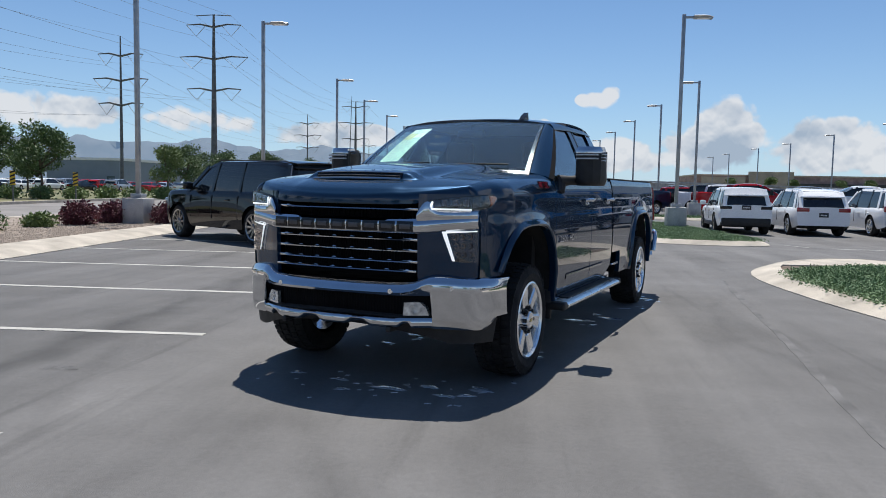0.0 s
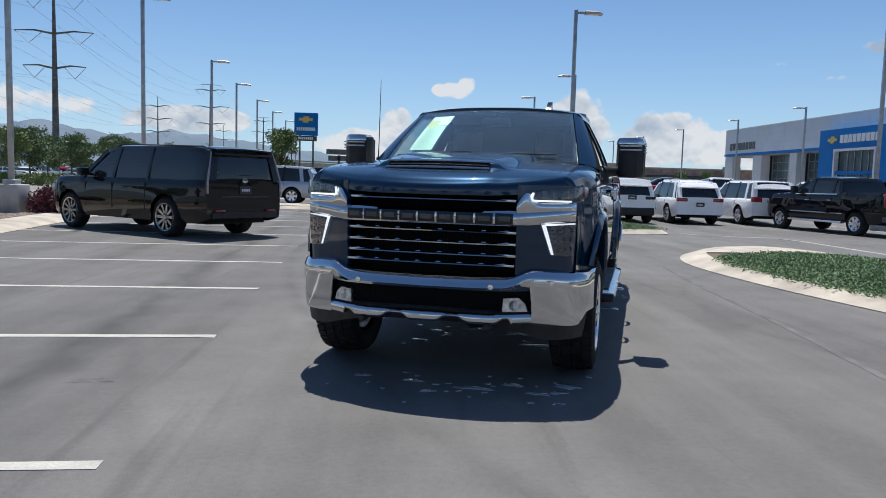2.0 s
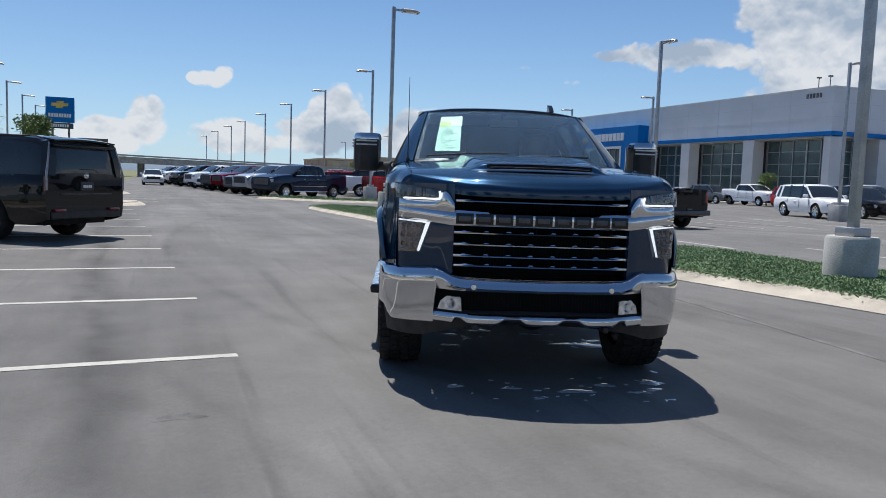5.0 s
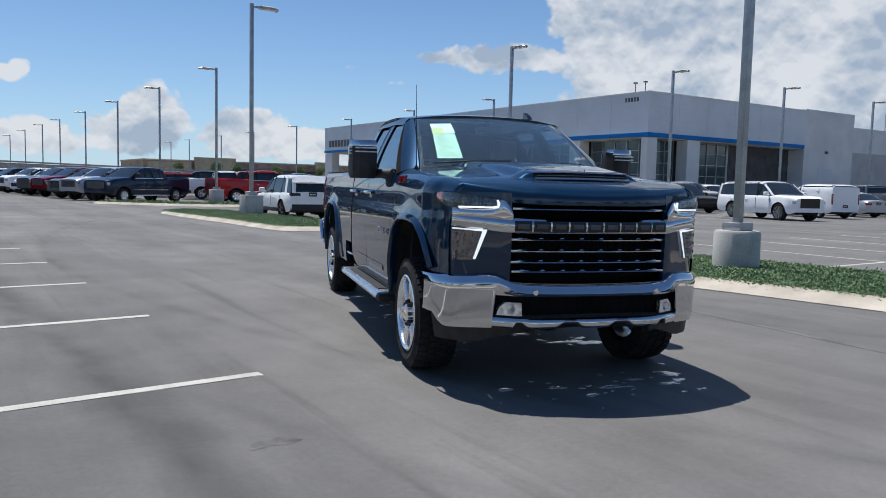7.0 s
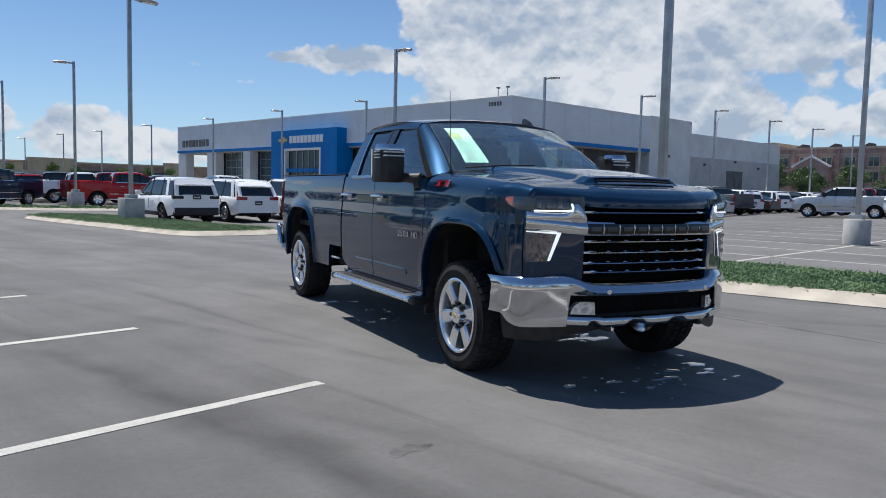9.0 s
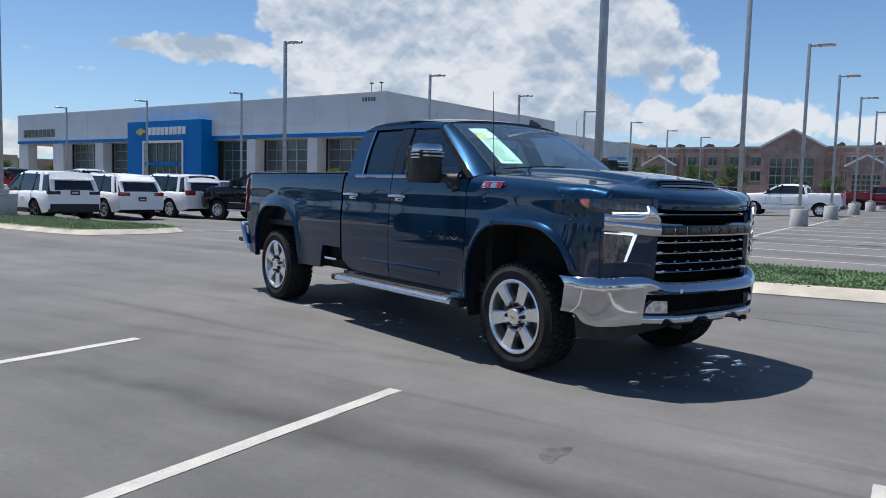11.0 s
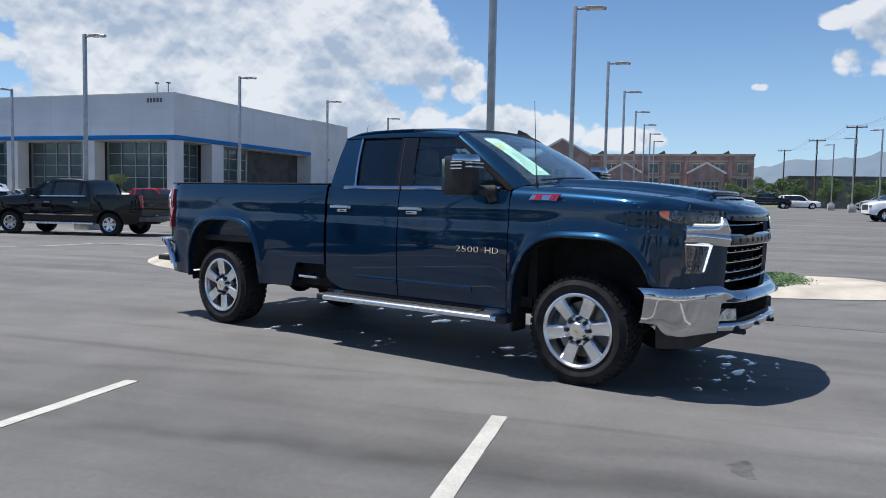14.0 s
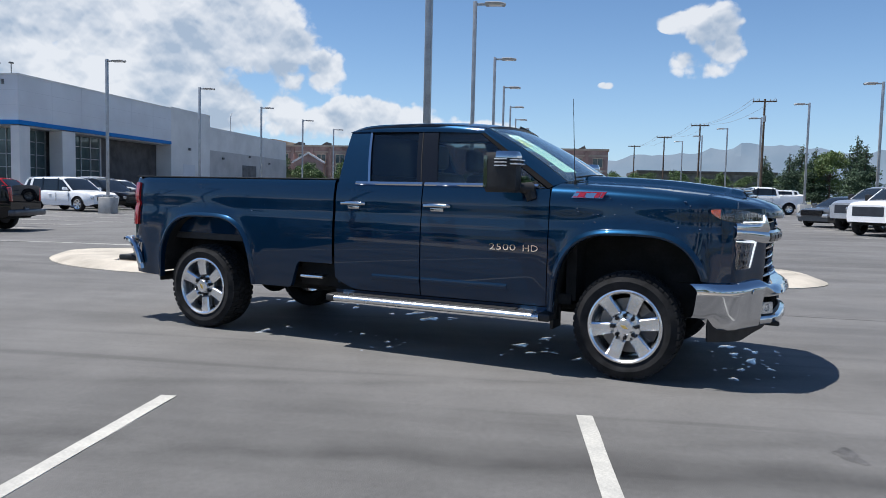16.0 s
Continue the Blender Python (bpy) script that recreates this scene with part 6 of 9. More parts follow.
# chrome brackets at the sides of the upper grille
for sy in (-1, 1):
    bm = bmesh.new()
    sheet(bm, steps(0.545, 0.884, 24), steps(0, 1, 6), lambda a, v: (front_x(a) + 0.002 + 0.010 * math.sin(v * math.pi), sy * a, 1.135 + (curve_at([(0.545, 1.185), (0.575, 1.236), (0.60, 1.258), (0.625, 1.250), (0.66, 1.208), (0.75, 1.201), (0.885, 1.205)], a) - 1.135) * v))
    thicken(bm, 0.02)
    part("grille_bracket", bm, M_CHROME, truck, "chrome bracket under the headlamp")
    # upper headlamp, wrapping into the wing
    bm = bmesh.new()
    PLAN = [(front_x(a), a) for a in (0.612, 0.66, 0.71, 0.76, 0.81, 0.85, 0.880)] + [(0.670, 0.899), (0.625, 0.911), (0.590, 0.919), (0.562, 0.925)]
    top = [1.262, 1.270, 1.277, 1.283, 1.289, 1.294, 1.297, 1.299, 1.301, 1.300, 1.296]
    bot = [1.205, 1.203, 1.202, 1.202, 1.203, 1.205, 1.209, 1.216, 1.228, 1.246, 1.272]

    def lamp_skin(bm, out, i0, i1, grow=0.0):
        g2 = []
        for i in range(i0, i1):
            x, y = PLAN[i]
            (xa, ya), (xb, yb) = PLAN[max(i - 1, 0)], PLAN[min(i + 1, len(PLAN) - 1)]
            nrm = Vector((yb - ya, xa - xb)).normalized()
            g2.append([bm.verts.new((x + nrm.x * (out - 0.008 * v * v), sy * (y + nrm.y * (out - 0.008 * v * v)), bot[i] - grow + (top[i] - bot[i] + 2 * grow) * v)) for v in steps(0, 1, 5)])
        for p, q in zip(g2, g2[1:]):
            for k in range(5):
                bm.faces.new((p[k], p[k + 1], q[k + 1], q[k]))
        return g2
    lamp_skin(bm, 0.020, 0, len(PLAN))
    thicken(bm, 0.004)
    lamp = part("headlamp", bm, M_LENS, truck, "clear headlamp lens")
    bm = bmesh.new()
    lamp_skin(bm, 0.004, 0, len(PLAN), 0.003)
    thicken(bm, 0.01)
    part("lamp_housing", bm, M_LAMPGREY, lamp, "grey lamp housing")
    bm = bmesh.new()
    tube(bm, [(front_x(0.635) + 0.010, sy * 0.638, 1.258), (front_x(0.632) + 0.012, sy * 0.630, 1.235), (front_x(0.632) + 0.012, sy * 0.634, 1.213)] + [(front_x(a) + 0.012, sy * (a + 0.004), 1.210) for a in (0.66, 0.71, 0.76, 0.81, 0.85)], [0.007, 0.008, 0.007] + [0.0055] * 5, 8)
    part("running_light", bm, M_DRL, lamp, "lit white running light")
    bm = bmesh.new()
    for y in (0.70, 0.76, 0.82):
        box(bm, front_x(y) - 0.004, front_x(y) + 0.009, sy * y - 0.018, sy * y + 0.018, 1.232, 1.268, 0.004)
    part("projector", bm, M_DARKCHROME, lamp, "headlamp projector")
    bm = bmesh.new()
    lamp_skin(bm, 0.013, 8, len(PLAN), -0.005)
    thicken(bm, 0.006)
    part("side_marker", bm, M_AMBER, lamp, "amber side marker")
    # lower lamp
    bm = bmesh.new()

    def low_lens(u, v, out=0.004):
        a = (0.682 + 0.066 * v) * (1 - u) + (0.886 - 0.008 * v) * u
        return Vector((front_x(a) + out + 0.002 * u, sy * (a + out * 0.8), 1.070 + 0.010 * u - (0.192 + 0.016 * u) * v))
    sheet(bm, steps(0, 1, 10), steps(0, 1, 8), low_lens)
    thicken(bm, 0.004)
    low = part("lower_lamp", bm, M_LENS, truck, "clear lower lamp lens")
    low.visible_shadow = False
    lamp.visible_shadow = False
    bm = bmesh.new()
    sheet(bm, steps(0, 1, 10), steps(0, 1, 8), lambda u, v: low_lens(u, v, -0.010))
    thicken(bm, 0.004)
    part("lamp_housing", bm, M_LAMPGREY, low)
    bm = bmesh.new()
    for k in range(3):
        for j in range(3):
            c = low_lens(0.36 + 0.23 * j, 0.2 + 0.28 * k, -0.006)
            lathe(bm, [(0.0, -0.004), (0.012, 0.0), (0.019, 0.006)], "x", 12, c)
    part("lamp_reflector", bm, M_DARKCHROME, low, "small dark reflectors")
    bm = bmesh.new()
    tube(bm, [low_lens(0.97, 0.03, 0.0), low_lens(0.5, 0.03, 0.0), low_lens(0.14, 0.03, 0.001)], [0.004, 0.005, 0.007], 8)
    sheet(bm, steps(0.02, 0.14, 2), steps(0.02, 0.97, 8), lambda u, v: low_lens(u, v, 0.0))
    part("running_light", bm, M_DRL, low, "lit white running light")


# chrome bumper, with the middle opening left free
def bump_x(y):
    return curve_at([(0.0, 1.048), (0.35, 1.032), (0.50, 0.998), (0.60, 0.940), (0.70, 0.880), (0.80, 0.815), (0.88, 0.752), (0.94, 0.675), (0.98, 0.590), (1.0, 0.485)], abs(y))


BUMP_S = steps(0.0, 0.60, 12) + [0.628, 0.64, 0.655, 0.665, 0.68] + steps(0.70, 0.94, 12) + [0.953, 0.964, 0.973, 0.981, 0.988, 0.994, 1.0]


def bump_top(a):
    return curve_at([(0.0, 0.742), (0.50, 0.748), (0.56, 0.762), (0.62, 0.792), (0.70, 0.795), (0.85, 0.780), (1.0, 0.765)], a)


def bump_bot(a):
    return curve_at([(0.62, 0.452), (0.72, 0.446), (0.86, 0.438), (0.925, 0.442), (0.950, 0.485), (0.965, 0.512), (1.0, 0.520)], a)


bm = bmesh.new()
full = sorted(set([-a for a in BUMP_S] + BUMP_S))
grid = []
for y in full:
    a = abs(y)
    zt = bump_top(a)
    zl = 0.660 if a < 0.645 else bump_bot(a)
    x = bump_x(y)
    pts = [(x - 0.10, zl + 0.0), (x - 0.014, zl + 0.002), (x - 0.003, zl + 0.02)]
    pts += [(x + 0.020 * t, zl + 0.02 + (zt - 0.062 - zl - 0.02) * t) for t in steps(0.2, 1.0, 5)]
    pts += [(x + 0.012, zt - 0.042), (x - 0.010, zt - 0.018), (x - 0.034, zt - 0.003), (x - 0.06, zt), (x - 0.13, zt + 0.004)]
    nx = 1.0
    grid.append([bm.verts.new((px, y, pz)) for px, pz in pts])
for i, (p, q) in enumerate(zip(grid, grid[1:])):
    for k in range(len(p) - 1):
        bm.faces.new((p[k], p[k + 1], q[k + 1], q[k]))
bumper = part("front_bumper", bm, M_CHROME, truck, "polished chrome front bumper", True, 50)
bm = bmesh.new()
bot_pts = []
for y in steps(-0.655, 0.655, 80):
    a = abs(y)
    dip = max(0.0, 1 - (abs((a % 0.36) - 0.18) / 0.09)) if a < 0.54 else 0.0
    lift = 0.030 * min(1.0, max(0.0, dip) * 2.2)
    x = bump_x(y)
    bot_pts.append([bm.verts.new((px, y, pz)) for px, pz in ((x - 0.09, 0.455 + lift), (x - 0.012, 0.458 + lift), (x, 0.470 + lift), (x + 0.001, 0.505), (x - 0.012, 0.520), (x - 0.09, 0.520))])
for p, q in zip(bot_pts, bot_pts[1:]):
    for k in range(5):
        bm.faces.new((p[k], p[k + 1], q[k + 1], q[k]))
part("bumper_lower_bar", bm, M_CHROME, bumper, "chrome lower bar with scallops", True, 50)
bm = bmesh.new()
sheet(bm, steps(-0.67, 0.67, 14), steps(0.50, 0.68, 3), lambda y, z: (bump_x(y) - 0.085, y, z))
thicken(bm, 0.02)
intake = part("lower_intake", bm, M_MESH, bumper, "black honeycomb lower intake")
bm = bmesh.new()
for y in steps(-0.46, 0.46, 46):
    box(bm, bump_x(y) - 0.072, bump_x(y) - 0.066, y - 0.003, y + 0.003, 0.525, 0.655)
for z in steps(0.53, 0.65, 6):
    sheet(bm, steps(-0.47, 0.47, 8), (z - 0.002, z + 0.002), lambda y, zz: (bump_x(y) - 0.064, y, zz))
tagged(part("intake_mesh", bm, M_MESH, intake, "", False), kind="stuff")
for sy in (-1, 1):
    bm = bmesh.new()
    out = [(0.485, 0.535), (0.628, 0.535), (0.612, 0.585), (0.575, 0.620), (0.490, 0.618)]
    lo = [bm.verts.new((bump_x(a) - 0.06, sy * a, z)) for a, z in out]
    hi = [bm.verts.new((bump_x(a) - 0.022, sy * a, z)) for a, z in out]
    for i in range(5):
        bm.faces.new((lo[i], lo[(i + 1) % 5], hi[(i + 1) % 5], hi[i]))
    bm.faces.new(hi)
    bm.faces.new(lo[::-1])
    fog = part("fog_lamp", bm, M_FOG, bumper, "clear rectangular fog lamp")
    bm = bmesh.new()
    lathe(bm, [(0.0, 0.006), (0.022, 0.004), (0.028, -0.004)], "x", 16, (bump_x(0.545) - 0.020, sy * 0.545, 0.577))
    part("fog_lens", bm, M_LENS, fog)
    bm = bmesh.new()
    for a, z in ((0.42, 0.69), (0.76, 0.71)):
        lathe(bm, [(0.0, 0.004), (0.016, 0.003), (0.018, -0.002)], "x", 16, (bump_x(a) + 0.018, sy * a, z))
    part("parking_sensor", bm, M_ALU, bumper)
    bm = bmesh.new()
    box(bm, 0.90, 1.03, sy * 0.40 - 0.018, sy * 0.40 + 0.018, 0.425, 0.462, 0.012)
    part("tow_hook", bm, M_PLASTIC, truck)
# black valance under the bumper
bm = bmesh.new()
sheet(bm, steps(-0.97, 0.97, 40), steps(0, 1, 5), lambda y, v: (bump_x(y) - 0.04 - 0.10 * v * max(0.0, 1 - abs(y) / 0.9), y * (1 - 0.03 * v), 0.53 - (0.085 + 0.10 * min(1.0, abs(y) / 0.75) ** 3) * v))
thicken(bm, 0.02)
part("valance", bm, M_PLASTIC, truck, "black plastic air dam")

# ---- mirrors, steps, badges, aerial ----
for sy in (-1, 1):
    bm = bmesh.new()
    sheet_pts = [(-1.045, 1.07), (-0.93, 1.055), (-0.83, 1.075), (-0.80, 1.13), (-0.81, 1.22), (-0.86, 1.27), (-0.95, 1.285), (-1.045, 1.275)]
    loops = []
    for z, k in ((1.385, 0.86), (1.40, 0.95), (1.45, 1.0), (1.60, 1.0), (1.655, 0.97), (1.685, 0.88)):
        loops.append([bm.verts.new(((-0.94) + (x + 0.94) * k, sy * (1.17 + (y - 1.17) * k), z)) for x, y in sheet_pts])
    for p, q in zip(loops, loops[1:]):
        for i in range(8):
            bm.faces.new((p[i], p[(i + 1) % 8], q[(i + 1) % 8], q[i]))
    bm.faces.new(loops[0])
    bm.faces.new(loops[-1][::-1])
    bmesh.ops.subdivide_edges(bm, edges=bm.edges[:], cuts=1, smooth=0.4, use_grid_fill=True)
    mir = part("towing_mirror", bm, M_PLASTIC, truck, "tall black towing mirror with chrome cap")
    bm = bmesh.new()
    loops = []
    for z, k in ((1.645, 1.02), (1.662, 1.02), (1.680, 0.97), (1.696, 0.90)):
        loops.append([bm.verts.new(((-0.94) + (x + 0.94) * k, sy * (1.17 + (y - 1.17) * k), z)) for x, y in sheet_pts[1:7]])
    for p, q in zip(loops, loops[1:]):
        for i in range(5):
            bm.faces.new((p[i], p[i + 1], q[i + 1], q[i]))
    bm.faces.new(loops[-1])
    part("mirror_cap", bm, M_CHROME, mir, "chrome mirror cap")
    bm = bmesh.new()
    edge = [sheet_pts[0], (-1.032, 1.068)], [sheet_pts[7], (-1.020, 1.277)]
    for (xa, ya), (xb, yb) in edge:
        prism(bm, [(xa - 0.006, sy * (1.17 + (ya - 1.17) * 1.02)), (xb, sy * (1.17 + (yb - 1.17) * 1.02)), (xb, sy * (1.17 + (yb - 1.17) * 0.95)), (xa - 0.006, sy * (1.17 + (ya - 1.17) * 0.95))], 1.42, 1.66)
    part("mirror_edge", bm, M_CHROME, mir, "chrome rear edge of the mirror housing")
    bm = bmesh.new()
    for z in (1.585, 1.610, 1.635):
        box(bm, -0.96, -0.86, sy * 1.282 - 0.010, sy * 1.282 + 0.010, z - 0.005, z + 0.005, 0.003)
    for z in (1.600, 1.630):
        box(bm, -0.90, -0.785, sy * 1.17 - 0.085, sy * 1.17 + 0.085, z - 0.006, z + 0.006, 0.003)
    part("mirror_lamp", bm, M_LENS2, mir, "clear marker strip")
    part("mirror_glass", boxed(-1.052, -1.044, min(sy * 1.09, sy * 1.26), max(sy * 1.09, sy * 1.26), 1.42, 1.66, 0.003), M_CHROME, mir, "", False)
    bm = bmesh.new()
    tube(bm, [(-0.93, sy * 1.10, 1.43), (-0.85, sy * 1.02, 1.425), (-0.78, sy * 0.95, 1.415)], [0.042, 0.038, 0.055], 12)
    tube(bm, [(-0.80, sy * 0.955, 1.43), (-0.76, sy * 0.965, 1.33)], [0.055, 0.045], 10)
    part("mirror_arm", bm, M_PLASTIC, mir)
    # running board
    bm = bmesh.new()
    prof = rounded([(0.93, 0.440), (0.96, 0.462), (1.02, 0.466), (1.08, 0.458), (1.105, 0.435), (1.085, 0.408), (1.0, 0.400), (0.94, 0.41), (0.93, 0.440)], 3)
    grid = [[bm.verts.new((x, sy * y, z)) for y, z in prof] for x in steps(-2.52, -0.64, 12)]
    for p, q in zip(grid, grid[1:]):
        for k in range(len(prof) - 1):
            bm.faces.new((p[k], p[k + 1], q[k + 1], q[k]))
    board = part("running_board", bm, M_ALU, truck, "bright polished running board")
    part("step_pad", boxed(-2.40, -0.85, min(sy * 0.965, sy * 1.045), max(sy * 0.965, sy * 1.045), 0.462, 0.474, 0.004), M_PLASTIC, board, "black tread strip", False)
    for x in (-2.56, -0.60):
        bm = bmesh.new()
        box(bm, x - 0.05, x + 0.05, min(sy * 0.935, sy * 1.10), max(sy * 0.935, sy * 1.10), 0.402, 0.466, 0.02, 3)
        part("board_end", bm, M_PLASTIC, board, "black end cap")
    for x in (-2.3, -1.6, -0.9):
        part("board_bracket", boxed(x - 0.03, x + 0.03, min(sy * 0.7, sy * 0.97), max(sy * 0.7, sy * 0.97), 0.40, 0.43), M_UNDER, truck, "", False)
    # splash guards and liners
    for c in (FA, RA + 0.03):
        bm = bmesh.new()
        pts = [(c + 0.57 * math.copysign(abs(t) ** 0.72, t), 0) for t in steps(-1, 1, 30)]
        grid = []
        for x, _ in pts:
            z = max(arch_z(max(c - 0.5699, min(c + 0.5699, x)), c, 0.572, 1.10), 0.42)
            grid.append([bm.verts.new((x, sy * y, z)) for y in (0.965, 0.80, 0.60)])
        for p, q in zip(grid, grid[1:]):
            for k in range(2):
                bm.faces.new((p[k], p[k + 1], q[k + 1], q[k]))
        part("wheel_liner", bm, M_UNDER, truck)
        part("liner_wall", boxed(c - 0.56, c + 0.56, min(sy * 0.58, sy * 0.60), max(sy * 0.58, sy * 0.60), 0.45, 1.06), M_UNDER, truck, "", False)
    bm = bmesh.new()
    box(bm, -0.585, -0.555, min(sy * 0.78, sy * 0.985), max(sy * 0.78, sy * 0.985), 0.33, 0.56, 0.01)
    part("splash_guard", bm, M_PLASTIC, truck, "black splash guard")
    # trim-level emblem on the wing: plain red and chrome slanted shapes
    bm = bmesh.new()
    def on_side(x, z, out):
        return (x, sy * (side_y(x, min(z, 1.3)) - max(0, z - 1.30) * 0.20 + out), z)
    sheet(bm, steps(-0.445, -0.205, 8), steps(0, 1, 3), lambda x, v: on_side(x + 0.034 * v, 1.356 + 0.052 * v, 0.010))
    thicken(bm, 0.006)
    emb = part("wing_emblem", bm, M_CHROME, truck, "chrome plate with red slanted shapes")
    bm = bmesh.new()
    for x0, w, za, zb in ((-0.437, 0.115, 1.396, 1.403), (-0.405, 0.05, 1.362, 1.394), (-0.437, 0.10, 1.360, 1.367), (-0.315, 0.09, 1.397, 1.403), (-0.275, 0.036, 1.361, 1.395), (-0.232, 0.024, 1.361, 1.403)):
        sheet(bm, steps(x0, x0 + w, 3), steps(0, 1, 3), lambda x, v: on_side(x + 0.034 * (za + (zb - za) * v - 1.356) / 0.052, za + (zb - za) * v, 0.0145))
    part("emblem_shape", bm, M_BADGERED, emb, "plain red shapes")


def lettering(text, size, depth):
    cu = bpy.data.curves.new("lettering", "FONT")
    cu.body, cu.size, cu.extrude, cu.resolution_u = text, size, depth, 2
    tmp = bpy.data.objects.new("lettering_source", cu)
    scene.collection.objects.link(tmp)
    dg = bpy.context.evaluated_depsgraph_get()
    me = bpy.data.meshes.new_from_object(tmp.evaluated_get(dg))
    bpy.data.objects.remove(tmp)
    return me


for sy in (-1, 1):
    for text, x_a, x_b in (("2500", -1.10, -0.875), ("HD", -0.815, -0.69)):
        me = lettering(text, 0.1, 0.004)
        me.materials.append(M_CHROME)
        xs_ = [v.co.x for v in me.vertices]
        scale_x = (x_b - x_a) / (max(xs_) - min(xs_))
        for v in me.vertices:
            x = x_a + (v.co.x - min(xs_)) * scale_x
            X = x if sy < 0 else -1.79 - x
            z = 0.930 + v.co.y * 0.72
            v.co = Vector((X, sy * (side_y(X, z) + 0.006 + v.co.z), z))
        ob = new("door_lettering", me)
        ob.parent = truck
        tagged(ob, "raised chrome door lettering")
# aerial on the passenger-side wing
bm = bmesh.new()
tube(bm, [(-0.46, -0.83, 1.465), (-0.46, -0.83, 1.49)], 0.016, 10)
tube(bm, [(-0.46, -0.83, 1.485), (-0.47, -0.83, 1.56), (-0.50, -0.832, 2.12)], [0.007, 0.004, 0.002], 6)
part("aerial", bm, M_PLASTIC, truck, "thin black mast aerial")
# wipers
for y0, y1 in ((-0.68, -0.05), (-0.02, 0.62)):
    bm = bmesh.new()
    p, q = ws_point(y0 / 0.79, 0.03) + Vector((0.012, 0, 0.02)), ws_point(y1 / 0.79, 0.075) + Vector((0.012, 0, 0.02))
    tube(bm, [p, (p + q) / 2 + Vector((0.01, 0, 0.008)), q], 0.007, 6)
    part("wiper", bm, M_PLASTIC, truck)

# ---- wheels ----
def tyre_mesh():
    bm = bmesh.new()
    r, w, rim = 0.408, 0.285, 0.268
    lathe(bm, [(rim - 0.01, -w / 2 + 0.02), (rim + 0.015, -w / 2), (r - 0.07, -w / 2 - 0.012), (r - 0.025, -w / 2 + 0.010), (r - 0.012, -w / 2 + 0.03), (r - 0.012, w / 2 - 0.03), (r - 0.025, w / 2 - 0.010), (r - 0.07, w / 2 + 0.012), (rim + 0.015, w / 2), (rim - 0.01, w / 2 - 0.02)], "y", 72)
    return bm


def tread_mesh():
    bm = bmesh.new()
    r = 0.408
    n = 46
    for k in range(n):
        for row, (y0, y1, dt) in enumerate(((-0.138, -0.075, 0.0), (-0.062, -0.008, 0.5), (0.008, 0.062, 0.1), (0.075, 0.138, 0.6))):
            a0 = 2 * math.pi * (k + dt) / n
            a1 = a0 + 2 * math.pi / n * 0.72
            vs = []
            for a in (a0, a1):
                for y in (y0, y1):
                    edge = 0.012 if abs(y) > 0.13 else 0
                    for rr in (r - 0.016 - edge, r - edge):
                        vs.append(bm.verts.new((rr * math.cos(a + (0.02 if y == y1 else 0)), y, rr * math.sin(a + (0.02 if y == y1 else 0)))))
            for f in ((1, 3, 7, 5), (0, 1, 5, 4), (2, 6, 7, 3), (0, 2, 3, 1), (4, 5, 7, 6)):
                bm.faces.new([vs[i] for i in f])
    return bm


def rim_mesh():
    bm = bmesh.new()
    w, rim = 0.285, 0.268
    lathe(bm, [(rim + 0.006, w / 2 - 0.012), (rim + 0.010, w / 2 + 0.004), (rim - 0.002, w / 2 + 0.010), (rim - 0.016, w / 2 - 0.002), (rim - 0.026, w / 2 - 0.04), (rim - 0.034, 0.0), (rim - 0.034, -0.1)], "y", 72)
    # six broad tapering spokes, each with a chamfered face
    for k in range(6):
        a = 2 * math.pi * k / 6 + math.pi / 6
        d, t = Vector((math.cos(a), 0, math.sin(a))), Vector((-math.sin(a), 0, math.cos(a)))
        sec = []
        for rr, hw, yy, dp in ((0.085, 0.040, w / 2 - 0.040, 0.05), (0.112, 0.044, w / 2 - 0.012, 0.05), (0.180, 0.048, w / 2 - 0.008, 0.055), (0.225, 0.051, w / 2 - 0.004, 0.06), (0.258, 0.060, w / 2 - 0.006, 0.06)):
            c = d * rr
            sec.append([bm.verts.new(c + t * u + Vector((0, y, 0))) for u, y in ((-hw, yy - dp), (-hw, yy - 0.012), (-hw * 0.72, yy), (-hw * 0.2, yy - 0.001), (hw * 0.2, yy - 0.001), (hw * 0.72, yy), (hw, yy - 0.012), (hw, yy - dp))])
        for p, q in zip(sec, sec[1:]):
            for i in range(7):
                bm.faces.new((p[i], p[i + 1], q[i + 1], q[i]))
    lathe(bm, [(0.118, w / 2 - 0.07), (0.112, w / 2 - 0.040), (0.100, w / 2 - 0.036), (0.066, w / 2 - 0.034), (0.062, w / 2 + 0.002), (0.054, w / 2 + 0.010), (0.0, w / 2 + 0.013)], "y", 36)
    return bm


tyre_d = link_mesh("tyre_source", tyre_mesh(), M_RUBBER, None, "", True, 30)
tread_d = link_mesh("tread_source", tread_mesh(), M_RUBBER, None, "", False)
rim_d = link_mesh("rim_source", rim_mesh(), M_RIM, None, "", True, 30)
bm = bmesh.new()
for k in range(8):
    a = 2 * math.pi * (k + 0.5) / 8
    lathe(bm, [(0.0, 0.1425 + 0.010), (0.010, 0.1425 + 0.008), (0.0145, 0.1425 - 0.002), (0.0145, 0.1425 - 0.036)], "y", 10, (0.084 * math.cos(a), 0, 0.084 * math.sin(a)))
lug_d = link_mesh("lug_source", bm, M_GLOSSBLACK)
bm = bmesh.new()
emblem(bm, (0, 0.1425 + 0.012, 0), (1, 0, 0), (0, 0, 1), (0, 1, 0), 0.055, 0.022, 0.003)
cap_d = link_mesh("cap_source", bm, M_GOLD)
bm = bmesh.new()
